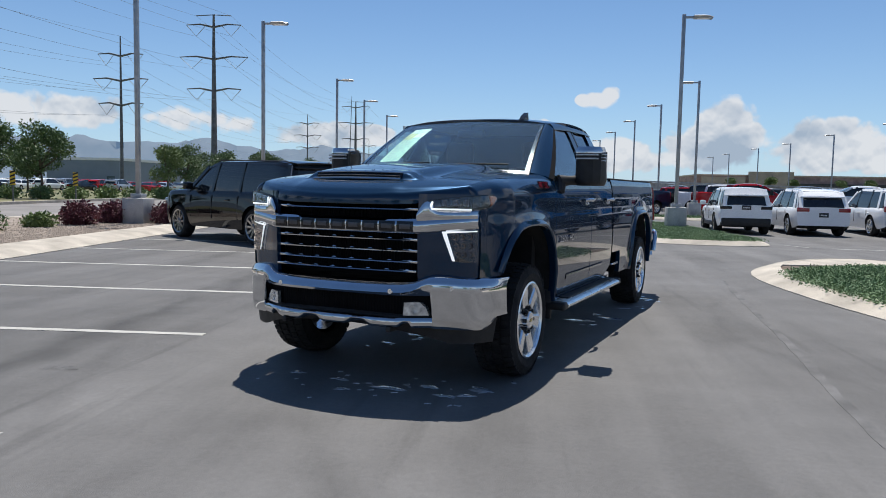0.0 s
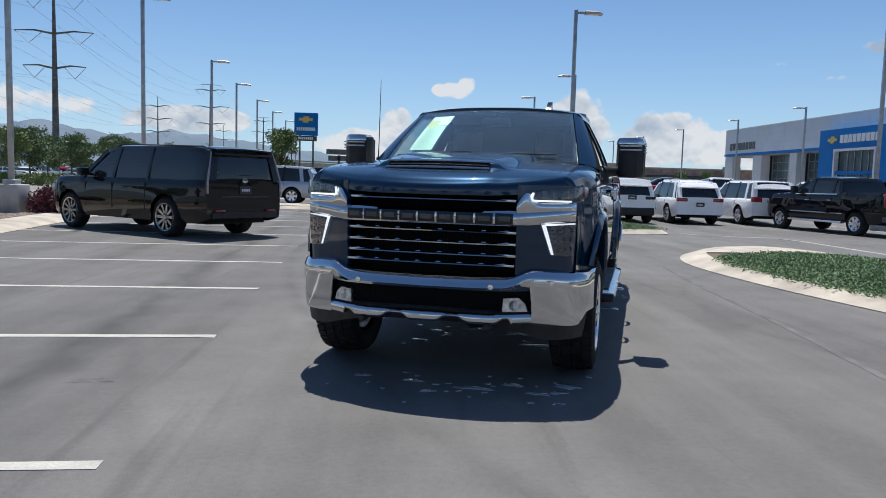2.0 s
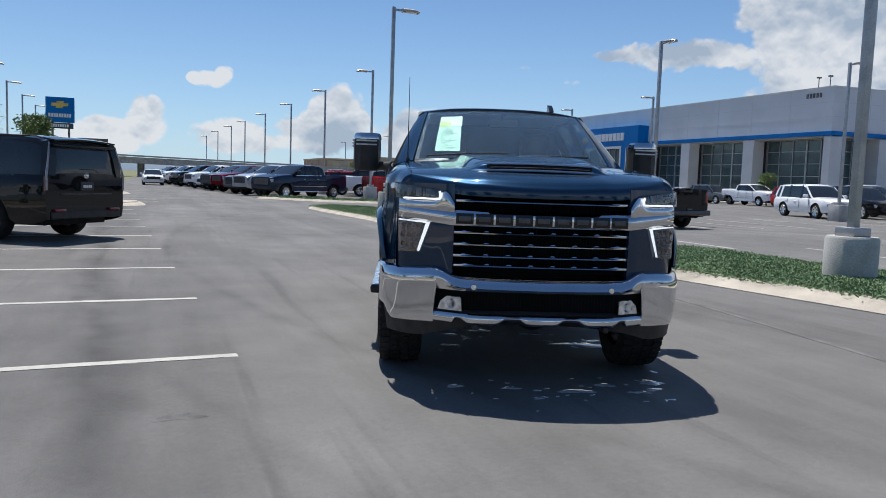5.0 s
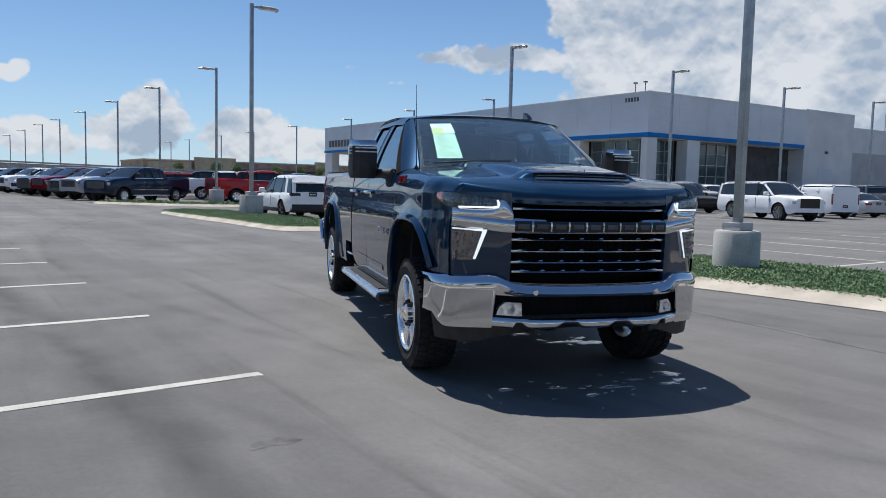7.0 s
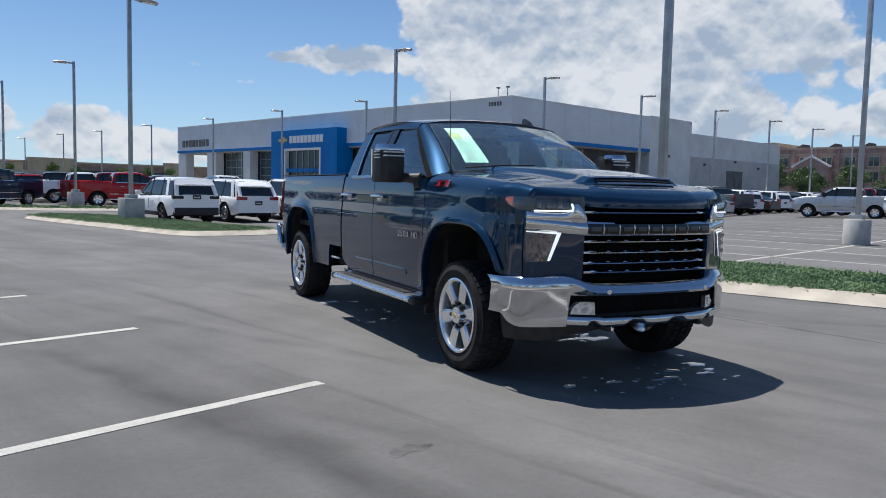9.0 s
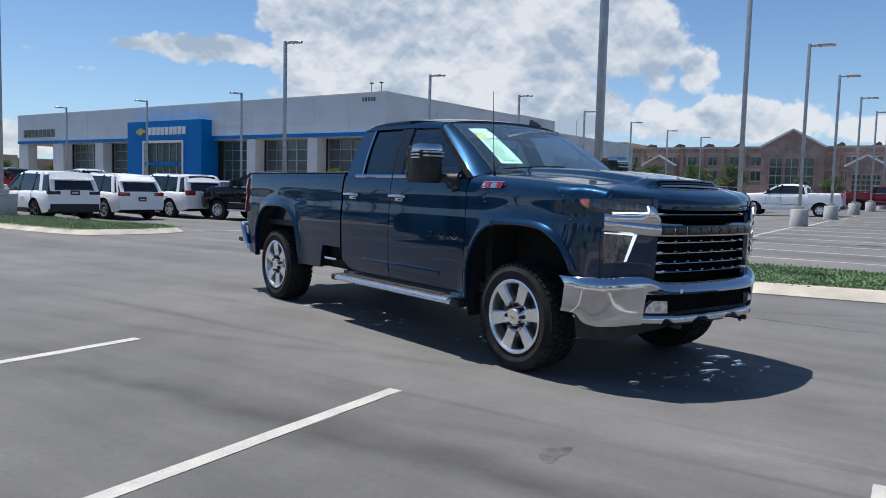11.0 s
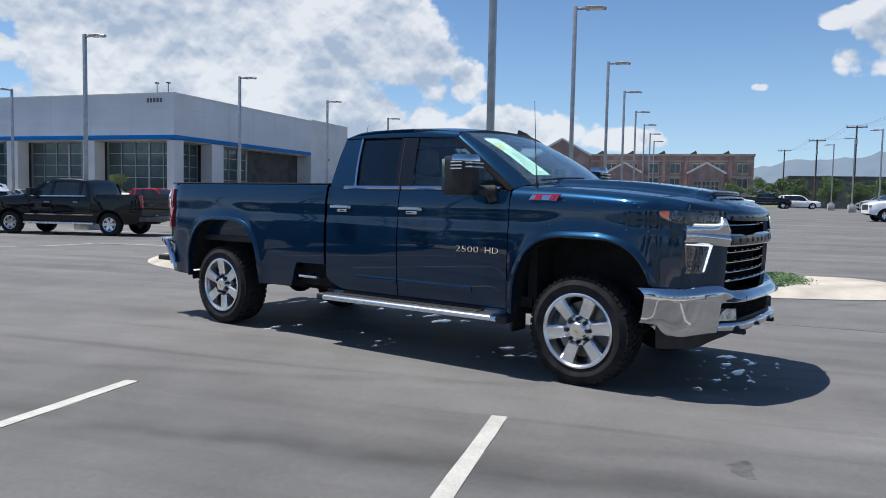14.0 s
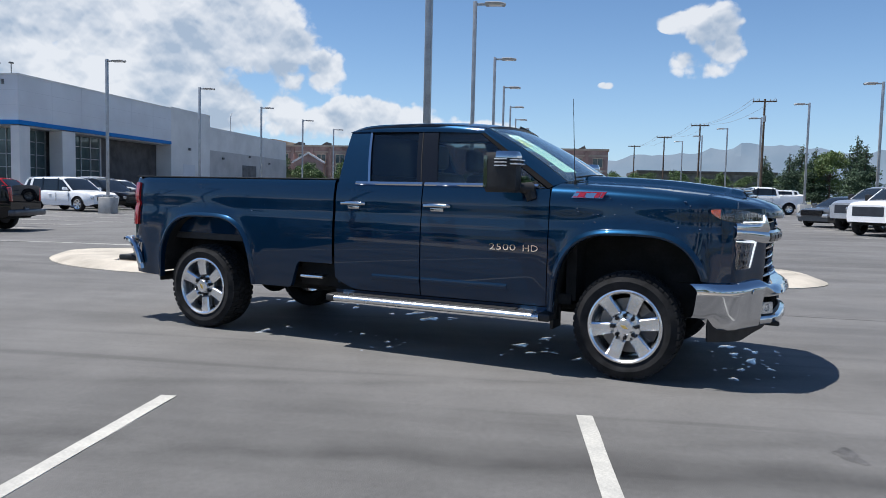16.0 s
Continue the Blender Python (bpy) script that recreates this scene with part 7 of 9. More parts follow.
lathe(bm, [(0.0, 0.02), (0.205, 0.02), (0.205, 0.045), (0.10, 0.045), (0.10, 0.06), (0.0, 0.06)], "y", 48)
brake_d = link_mesh("brake_source", bm, M_BRAKE)
bm = bmesh.new()
sheet(bm, steps(0.1, 0.225, 3), steps(2.2, 3.3, 8), lambda r, a: (r * math.cos(a), 0.062, r * math.sin(a)))
thicken(bm, 0.04)
cal_d = link_mesh("caliper_source", bm, M_DARKCHROME)
for x in (FA, RA):
    for sy in (-1, 1):
        wh = new("wheel", tyre_d.data)
        wh.parent = truck
        wh.matrix_basis = pose(x, sy * 0.855, 0.408, 0, 8 * x + 20 * sy, 0 if sy > 0 else 180)
        for n, src in (("tread", tread_d), ("rim", rim_d), ("lug_nut", lug_d), ("wheel_cap", cap_d), ("brake_disc", brake_d), ("brake_caliper", cal_d)):
            o = new(n, src.data)
            o.parent = wh
            if n == "tread":
                tagged(o, kind="stuff")
for o in (tread_d, tyre_d, rim_d, lug_d, cap_d, brake_d, cal_d):
    bpy.data.objects.remove(o)
# chassis
for y in (-0.42, 0.42):
    part("chassis_rail", boxed(-5.05, 0.85, y - 0.05, y + 0.05, 0.46, 0.62, 0.01), M_UNDER, truck, "", False)
for x in (FA, RA):
    bm = bmesh.new()
    tube(bm, [(x, -0.74, 0.41), (x, 0.74, 0.41)], 0.05, 12)
    bmesh.ops.create_uvsphere(bm, u_segments=14, v_segments=10, radius=0.17, matrix=Matrix.Translation((x, 0.12, 0.41)))
    part("axle", bm, M_UNDER, truck)
bm = bmesh.new()
tube(bm, [(-0.4, -0.30, 0.42), (-2.5, -0.33, 0.42), (-3.6, -0.50, 0.45), (-4.75, -0.62, 0.46), (-4.9, -0.80, 0.44)], 0.045, 10)
part("exhaust", bm, M_UNDER, truck)
part("fuel_tank", boxed(-3.3, -2.0, 0.05, 0.38, 0.40, 0.62, 0.05), M_UNDER, truck)
part("engine_bay", boxed(-0.42, 0.70, -0.54, 0.54, 0.50, 1.22), M_UNDER, truck, "", False)
bm = bmesh.new()
lathe(bm, [(0.20, -0.11), (0.38, -0.12), (0.40, -0.08), (0.40, 0.08), (0.38, 0.12), (0.20, 0.11)], "z", 30, (-4.78, 0.0, 0.56))
part("spare_tyre", bm, M_RUBBER, truck, "spare tyre under the bed")

# soapy water left under the truck
FOAM = [(1.33, 10.86, .12), (0.47, 9.01, .15), (0.81, 9.23, .12), (-0.92, 9.17, .05), (-0.6, 9.49, .05), (-0.75, 7.96, .11), (-1.08, 7.87, .07), (-0.36, 7.75, .08), (-0.68, 10.44, .10), (-0.93, 6.0, .10),
        (-0.66, 6.08, .07), (-1.65, 6.3, .06), (-1.31, 6.17, .06), (1.02, 9.99, .07), (-0.54, 5.88, .06), (-1.23, 5.92, .05), (-1.14, 9.1, .05), (-1.24, 7.47, .06), (-0.31, 6.07, .10), (-0.4, 5.91, .06), (-0.07, 7.2, .16), (-0.29, 7.3, .10)]
rnd = random.Random(11)
for i, (px, py, r) in enumerate(FOAM):
    puddle("foam_patch", px, py, r, 100 + i, M_FOAM, "thin patch of pale soapy water on asphalt", "puddle", 0.5, rnd.uniform(-0.4, 0.4) - 0.3, 0.004)
    for k in range(3):
        puddle("foam_patch", px + rnd.uniform(-.3, .3), py + rnd.uniform(-.25, .25), r * rnd.uniform(.15, .4), 300 + i * 5 + k, M_FOAM, "thin patch of pale soapy water on asphalt", "puddle", 0.6, rnd.uniform(-1, 1), 0.004)

# drops of water left from washing
rnd = random.Random(77)
bm = bmesh.new()
for k in range(170):
    if k < 110:
        x, q = rnd.uniform(-0.35, 0.9), rnd.uniform(-0.97, 0.97)
        y, z = hood_point(x, abs(q))
        p = Vector((swept(x, abs(q)), math.copysign(y, q), z))
    else:
        x, z = rnd.choice((rnd.uniform(-0.5, 0.65), rnd.uniform(-4.9, -2.7))), rnd.uniform(1.15, 1.36)
        p = Vector((x, -side_y(x, z), z))
    r = rnd.uniform(0.003, 0.0065)
    bmesh.ops.create_icosphere(bm, subdivisions=1, radius=r, matrix=Matrix.Translation(p) @ Matrix.Diagonal((1.2, 1, 0.7, 1)))
tagged(part("water_drop", bm, M_DROP, truck, "small bright drops of water"), kind="stuff")

# ---- cars ----
WHEELS = {}


def wheel_meshes(r, w, rim, style, metal):
    """Tyre and rim meshes round the y axis, the outer face towards +y; kept for repeats."""
    key = (r, w, rim, style, metal.name)
    if key in WHEELS:
        return WHEELS[key]
    bm = bmesh.new()
    prof = [(rim * 0.98, -w / 2 + 0.02), (rim + 0.02, -w / 2), (r - 0.045, -w / 2 - 0.004), (r - 0.008, -w / 2 + 0.035), (r, -w / 2 + 0.07), (r, w / 2 - 0.07), (r - 0.008, w / 2 - 0.035),
            (r - 0.045, w / 2 + 0.004), (rim + 0.02, w / 2), (rim * 0.98, w / 2 - 0.02)]
    lathe(bm, prof, "y", 36)
    a = link_mesh("tyre", bm, M_RUBBER)
    bm = bmesh.new()
    lathe(bm, [(rim + 0.012, w / 2 - 0.004), (rim + 0.006, w / 2 + 0.008), (rim - 0.02, w / 2 - 0.004), (rim - 0.035, w / 2 - 0.06), (rim - 0.04, 0.0)], "y", 36)
    spokes = {"five": 5, "six": 6, "ten": 10, "seven": 7}[style]
    for k in range(spokes):
        ang = 2 * math.pi * k / spokes
        d, t = Vector((math.cos(ang), 0, math.sin(ang))), Vector((-math.sin(ang), 0, math.cos(ang)))
        wi, wo = (0.05, 0.055) if spokes < 8 else (0.022, 0.03)
        ys = (w / 2 - 0.02, w / 2 - 0.002)
        pts = []
        for rr, ww, yy in ((0.05, wi, ys[0]), (rim - 0.03, wo, ys[1])):
            for s in (-1, 1):
                for dz in (0, -0.045):
                    pts.append(bm.verts.new(d * rr + t * s * ww + Vector((0, yy + dz, 0))))
        for f in ((0, 2, 6, 4), (1, 5, 7, 3), (0, 4, 5, 1), (2, 3, 7, 6), (0, 1, 3, 2), (4, 6, 7, 5)):
            bm.faces.new([pts[i] for i in f])
    lathe(bm, [(0.0, w / 2 + 0.006), (0.05, w / 2 + 0.004), (0.075, w / 2 - 0.015), (0.08, w / 2 - 0.06)], "y", 20)
    b = link_mesh("rim", bm, metal)
    bm = bmesh.new()
    lathe(bm, [(0.0, 0.0), (rim - 0.03, 0.0)], "y", 24)
    lathe(bm, [(rim * 0.72, w / 2 - 0.07), (0.05, w / 2 - 0.07)], "y", 24)
    c = link_mesh("brake", bm, M_DARKCHROME)
    res = tuple(o.data for o in (a, b, c))
    for o in (a, b, c):
        bpy.data.objects.remove(o)
    WHEELS[key] = res
    return res


def add_wheel(car, x, y, r, w, rim, style, metal, lite=False):
    td, rd, bd = wheel_meshes(r, w, rim, style, metal)
    wh = new("wheel", td)
    wh.parent = car
    wh.matrix_basis = pose(x, y, r, 0, 0, 0 if y > 0 else 180)
    for n, d in (("rim", rd),) if lite else (("rim", rd), ("brake", bd)):
        o = new(n, d)
        o.parent = wh
    return wh


def build_car(name, label, colour, s, group=""):
    """A car from a table of its lengths: x forward from the middle of the wheelbase, z up."""
    car = thing(name, label, s.get("category", "car"), None, group)
    W, wb, r = s["W"] / 2, s["wb"] / 2, s["r"]
    xf, xr = wb + s["fo"], -wb - s["ro"]
    zb, H = s["zb"], s["H"]
    top = s["top"]                      # [(x, z)] rising x: deck or bed rail, belt, cowl, hood
    arch = r + s.get("gap", 0.075)

    def bottom(x):
        z = zb
        for c in (wb, -wb):
            d = abs(x - c)
            if d < arch:
                z = max(z, r + math.sqrt(max(0, arch * arch - d * d)) * 0.98)
        if x > xf - 0.5:
            z = max(z, zb + 0.10 * ((x - xf + 0.5) / 0.5) ** 2)
        if x < xr + 0.5:
            z = max(z, zb + 0.10 * ((xr + 0.5 - x) / 0.5) ** 2)
        return z
    bedx = s.get("bed")                 # x range of an open bed

    def prof(x):
        zt = line_at(top, x)
        k = 1.0
        if x > xf - 0.65:
            k -= 0.17 * ((x - xf + 0.65) / 0.65) ** 2.4
        if x < xr + 0.5:
            k -= s.get("tailin", 0.07) * ((xr + 0.5 - x) / 0.5) ** 2.4
        w = W * k
        flare = 0.02 * sum(math.exp(-((x - c) / 0.55) ** 2) for c in (wb, -wb))
        mid = zb + (zt - zb) * 0.5
        if bedx and bedx[0] <= x <= bedx[1]:
            return rounded([(w - 0.06, zb), (w - 0.01 + flare, zb + 0.22), (w + flare * 0.6, mid), (w - 0.01, zt - 0.12), (w - 0.03, zt)], 4) + [(w - 0.09, zt), (w - 0.10, zt - 0.5), (0.0, zt - 0.5)]
        crown = s.get("crown", 0.035)
        return rounded([(w - 0.06, zb), (w - 0.01 + flare, zb + 0.22), (w + flare, mid), (w - 0.015, zt - 0.16), (w - 0.05, zt - 0.04), (w - 0.13, zt), (w * 0.5, zt + crown * 0.8), (0.0, zt + crown)], 4)
    xs = sorted(set(steps(xr, xf, 44) + [c + arch * math.cos(a) for c in (wb, -wb) for a in steps(0, math.pi, 12)] + [x + e for x, _ in top for e in (-0.004, 0.004) if xr < x < xf]))
    xs = [x for x in xs if xr <= x <= xf]
    bm = bmesh.new()
    shell(bm, xs, prof, bottom, s.get("rows", 22), caps=True)
    part("body", bm, colour, car)
    part("underbody", boxed(xr + 0.25, xf - 0.3, -W + 0.27, W - 0.27, zb - 0.02, min(1.0, r * 2 + 0.12)), M_UNDER, car, "", False)
    bm = bmesh.new()
    for sy in (-1, 1):
        for sx in (-1, 1):
            box(bm, sx * wb - arch, sx * wb + arch, sy * (W - 0.32) - 0.02, sy * (W - 0.32) + 0.02, zb, r + arch)
    part("wheel_well", bm, M_UNDER, car, "", False)
    clad = s.get("cladding")
    if clad:
        bm = bmesh.new()
        box(bm, -wb + arch, wb - arch, -W - 0.006, W + 0.006, zb - 0.01, zb + 0.14, 0.02)
        box(bm, xr - 0.01, xr + 0.35, -W * 0.92, W * 0.92, zb + 0.02, zb + 0.34, 0.05)
        box(bm, xf - 0.33, xf + 0.005, -W * 0.80, W * 0.80, zb + 0.06, zb + 0.22, 0.04)
        part("lower_cladding", bm, M_PLASTIC, car, "black plastic sill and bumper cladding")
    # cabin
    cab = s["cab"]                      # [(x, z)] rising x along the roofline from rear base to cowl
    x0, x1 = cab[0][0], cab[-1][0]
    zbelt = lambda x: line_at(top, x) - 0.01
    roofz = lambda x: line_at(cab, x)
    tum = s.get("tumble", 0.20)

    def halfw(x, z):
        base = W - 0.075
        if x < xr + 0.5:
            base -= 0.06 * ((xr + 0.5 - x) / 0.5) ** 2
        return base - tum * max(0.0, (z - zbelt(x))) / max(0.1, (H - 0.95))

    def cabprof(x):
        zr, zl = max(roofz(x), zbelt(x) + 0.002), zbelt(x) - 0.05
        wr = halfw(x, zr)
        return [(halfw(x, zl), zl), (halfw(x, (zl + zr) / 2) + 0.01, (zl + zr) / 2), (wr + 0.01, zr - 0.04), (wr - 0.05, zr), (wr * 0.5, zr + 0.018), (0, zr + 0.022)]
    cx = sorted(set(steps(x0, x1, 26) + [p[0] for p in cab]))
    bm = bmesh.new()
    shell(bm, cx, cabprof, None, 12, caps=True)
    part("window_glass", bm, M_DGLASS, car, "dark tinted car glass")
    rf0, rf1 = s["roof"]
    bm = bmesh.new()

    def roofprof(x):
        zr = roofz(x) + 0.006
        wr = halfw(x, zr)
        return [(wr + 0.026, zr - 0.085), (wr + 0.022, zr - 0.045), (wr - 0.045, zr + 0.008), (wr * 0.5, zr + 0.030), (0, zr + 0.036)]
    shell(bm, steps(rf0, rf1, 14), roofprof, None, 10, caps=False)
    thicken(bm, 0.02)
    part("roof", bm, colour, car)
    for sy in (-1, 1):
        for i_p, (xb, xt, wd) in enumerate(s["pillars"]):
            skin = M_GLOSSBLACK if wd <= 0.15 and (s.get("dark_pillars") or i_p not in (0, len(s["pillars"]) - 1)) else colour
            bm = bmesh.new()
            zl, zr = zbelt(xb), roofz(xt)
            beam(bm, (xb, sy * (halfw(xb, zl) + 0.008), zl - 0.04), (xt, sy * (halfw(xt, zr) + 0.012), zr - 0.03), wd, 0.03, (0, sy, 0.25))
            part("pillar", bm, skin, car, "", False)
    if not bedx and s.get("category") != "van" and x0 < xr + 0.15:
        # painted frame round the tailgate glass
        for sy in (-1, 1):
            bm = bmesh.new()
            for (xa, za), (xb, zb2) in zip(cab[:2], cab[1:3]):
                beam(bm, (xa - 0.012, sy * (halfw(xa, za) - 0.055), za - 0.02), (xb - 0.012, sy * (halfw(xb, zb2) - 0.055), zb2), 0.15, 0.03, (-1, 0, 0.35))
            part("tailgate_frame", bm, colour, car, "", False)
        part("tailgate_spoiler", boxed(rf0 - 0.10, rf0 + 0.10, -halfw(rf0, roofz(rf0)) + 0.03, halfw(rf0, roofz(rf0)) - 0.03, roofz(rf0) - 0.015, roofz(rf0) + 0.03, 0.012), colour, car)
        part("rear_wiper", boxed(cab[1][0] - 0.035, cab[1][0] - 0.012, -0.22, 0.16, cab[1][1] - 0.24, cab[1][1] - 0.222, 0.004), M_PLASTIC, car)
    if s.get("rails"):
        for sy in (-1, 1):
            bm = bmesh.new()
            y = sy * (halfw(0, H) - 0.05)
            tube(bm, [(rf0 + 0.15, y, roofz(rf0 + 0.15) + 0.02), (rf0 + 0.3, y, roofz(rf0 + 0.3) + 0.040), (rf1 - 0.3, y, roofz(rf1 - 0.3) + 0.040), (rf1 - 0.15, y, roofz(rf1 - 0.15) + 0.02)], 0.013, 8)
            part("roof_rail", bm, M_ALU if s["rails"] == "silver" else M_PLASTIC, car)
    # front
    zf = line_at(top, xf)
    gh = s.get("grille", (0.55, 0.80, 0.62))
    bm = bmesh.new()
    box(bm, xf - 0.10, xf + 0.012, -W * gh[2], W * gh[2], gh[0], gh[1], 0.02)
    part("grille", bm, s.get("grillemat", M_GLOSSBLACK), car, "", False)
    for sy in (-1, 1):
        bm = bmesh.new()
        box(bm, xf - 0.34, xf - 0.005, sy * W * 0.74 - 0.16, sy * W * 0.74 + 0.16, zf - 0.24, zf - 0.07, 0.03)
        part("headlight", bm, M_HEADGLASS, car, "clear headlamp")
    # rear
    tl = s["tail"]                      # (z0, z1, width, wrap)
    for sy in (-1, 1):
        bm = bmesh.new()
        wy = W * (1 - s.get("tailin", 0.07))
        a, b = sorted((sy * (wy + 0.008), sy * (wy - tl[2])))
        box(bm, xr - 0.008, xr + tl[3], a, b, tl[0], tl[1], 0.035, 3)
        part("tail_lamp", bm, s.get("tailmat", M_REDLENS), car, "red tail lamp")
    if s.get("emblem"):
        bm = bmesh.new()
        lathe(bm, [(0.0, 0.012), (0.05, 0.010), (0.06, 0.0)], "x", 16, (xr - 0.004, 0, s["emblem"]))
        bmesh.ops.scale(bm, vec=(-1, 1.3, 1), verts=bm.verts[:], space=Matrix.Translation((-xr, 0, -s["emblem"])))
        part("tailgate_emblem", bm, M_CHROME, car, "plain chrome emblem")
        part("tailgate_trim", boxed(xr - 0.018, xr + 0.02, -W * 0.62, W * 0.62, s["emblem"] - 0.34, s["emblem"] - 0.32, 0.003), M_DARKCHROME, car, "", False)
        part("bumper_insert", boxed(xr - 0.03, xr + 0.06, -W * 0.84, W * 0.84, zb + 0.10, zb + 0.24, 0.02), M_PLASTIC, car, "black bumper insert", False)
    if not s.get("lite"):
      part("number_plate", boxed(xr - 0.022, xr + 0.02, -0.16, 0.16, s.get("plate", 0.78), s.get("plate", 0.78) + 0.16, 0.006), M_PLATE, car, "dark dealer plate", False)
    if not s.get("lite"):
      bm = bmesh.new()
      bars(bm, (xr - 0.024, 0.11, s.get("plate", 0.78) + 0.05), (0, -1, 0), (0, 0, 1), (-1, 0, 0), 0.22, 0.05, 5, 0.004, 0.7)
      part("plate_bars", bm, M_WHITEP, car, "", False)
    if s.get("rearbumper"):
        part("rear_bumper", boxed(xr - 0.16, xr + 0.1, -W * 0.95, W * 0.95, 0.50, 0.70, 0.05), s["rearbumper"], car, "step bumper")
    # mirrors and handles
    mx = s["mirror"]
    for sy in (-1, 1):
        bm = bmesh.new()
        z = zbelt(mx) + 0.03
        box(bm, mx - 0.06, mx + 0.12, sy * (W + 0.12) - 0.11, sy * (W + 0.12) + 0.11, z, z + 0.17 * s.get("mirrorsize", 1), 0.04)
        box(bm, mx, mx + 0.07, sy * (W - 0.02) - 0.06, sy * (W - 0.02) + 0.06, z, z + 0.05, 0.01)
        part("mirror", bm, s.get("mirrormat", colour), car)
        for hx in (() if s.get("lite") else s["handles"]):
            bm = bmesh.new()
            box(bm, hx - 0.10, hx + 0.10, sy * (W + 0.0) - 0.02, sy * (W + 0.0) + 0.02, zbelt(hx) - 0.22, zbelt(hx) - 0.185, 0.012)
            part("door_handle", bm, s.get("handlemat", colour), car)
        for dx in (() if s.get("lite") else s["seams"]):
            bm = bmesh.new()
            box(bm, dx - 0.004, dx + 0.004, sy * (W + 0.001) - 0.012, sy * (W + 0.001) + 0.005, zb + 0.22, zbelt(dx) - 0.1)
            part("door_seam", bm, M_PLASTIC, car, "", False)
        if s.get("chrome_belt"):
            bm = bmesh.new()
            xa, xb = s["chrome_belt"]
            beam(bm, (xa, sy * (W - 0.052), zbelt(xa) + 0.005), (xb, sy * (W - 0.052), zbelt(xb) + 0.005), 0.03, 0.02, (0, sy, 0.1))
            part("belt_trim", bm, M_CHROME, car, "", False)
        if s.get("moulding"):
            bm = bmesh.new()
            box(bm, -wb + arch + 0.08, wb - arch - 0.08, sy * (W + 0.012) - 0.012, sy * (W + 0.012) + 0.012, zb + 0.27, zb + 0.31, 0.006)
            part("door_moulding", bm, s["moulding"], car, "", False)
        if s.get("step"):
            bm = bmesh.new()
            box(bm, -wb + arch + 0.05, wb - arch - 0.05, sy * W - 0.09, sy * W + 0.09, zb - 0.04, zb + 0.03, 0.025)
            part("running_board", bm, s["step"], car)
    for sx in (-1, 1):
        for sy in (-1, 1):
            add_wheel(car, sx * wb, sy * (W - s["tw"] / 2 + 0.005), r, s["tw"], s["rim"], s.get("spokes", "five"), s.get("rimmat", M_ALU), s.get("lite"))
    for extra in s.get("extras", ()):
        extra(car)
    return car


M_PLATE = surface("dark_plate", (0.03, 0.03, 0.034), rough=0.4, spread=0.1)
M_HEADGLASS = surface("headlamp_glass", (0.55, 0.57, 0.60), rough=0.08, spread=0.3, scale=14, fine=60, coat=1.0, metal=0.5)

M_DARKRIM = surface("grey_machined_rim", (0.34, 0.345, 0.35), rough=0.25, metal=0.9, spread=0.2, scale=20, fine=90)
M_BLADE = surface("grey_lamp_blade", (0.30, 0.27, 0.28), rough=0.15, spread=0.2, scale=30, fine=120, coat=1.0)


def suv_tail(car):
    """Tall lamp blades up the rear corners, a roof spoiler and the dark lower bumper."""
    for sy in (-1, 1):
        bm = bmesh.new()
        tube(bm, [(-2.955, sy * 0.965, 0.93), (-2.955, sy * 0.962, 1.20), (-2.925, sy * 0.885, 1.50), (-2.880, sy * 0.815, 1.76)], [0.020, 0.022, 0.017, 0.012], 8)
        part("lamp_blade", bm, M_BLADE, car, "tall slim tail lamp")
        part("bumper_reflector", boxed(-3.0, -2.93, min(sy * 0.56, sy * 0.80), max(sy * 0.56, sy * 0.80), 0.56, 0.60, 0.008), M_REDLENS, car, "red bumper reflector")
    bm = bmesh.new()
    sheet(bm, steps(-0.76, 0.76, 12), steps(0, 1, 4), lambda y, v: (-2.72 - 0.24 * v, y * (1 - 0.03 * v), 1.868 - 0.035 * v - 0.03 * (y / 0.76) ** 2))
    thicken(bm, 0.03)
    part("roof_spoiler", bm, M_BLACK, car, "black roof spoiler")


BIG_SUV = dict(extras=(suv_tail,), W=2.06, H=1.88, wb=3.41, fo=0.95, ro=1.24, r=0.41, tw=0.285, rim=0.285, spokes="ten", zb=0.32, top=[(-2.94, 1.20), (-1.6, 1.20), (1.15, 1.19), (1.35, 1.22), (2.3, 1.17), (2.65, 1.05)],
               cab=[(-2.94, 1.20), (-2.90, 1.53), (-2.84, 1.79), (-2.2, 1.855), (0.1, 1.865), (0.48, 1.79), (1.35, 1.23)], roof=(-2.86, 0.36), pillars=[(1.30, 0.50, 0.10), (0.15, 0.02, 0.10), (-1.05, -1.1, 0.08), (-2.86, -2.80, 0.12)],
               tail=(0.90, 1.20, 0.022, 0.03), tailmat=M_SMOKE, grille=(0.62, 1.08, 0.56), moulding=None, mirror=0.95, handles=(-0.6, -1.75), seams=(1.1, 0.1, -1.05), rails="black", chrome_belt=None, plate=0.92, emblem=1.19, pillarmat=M_BLACK, rimmat=M_DARKRIM, tailin=0.05, rearbumper=None)
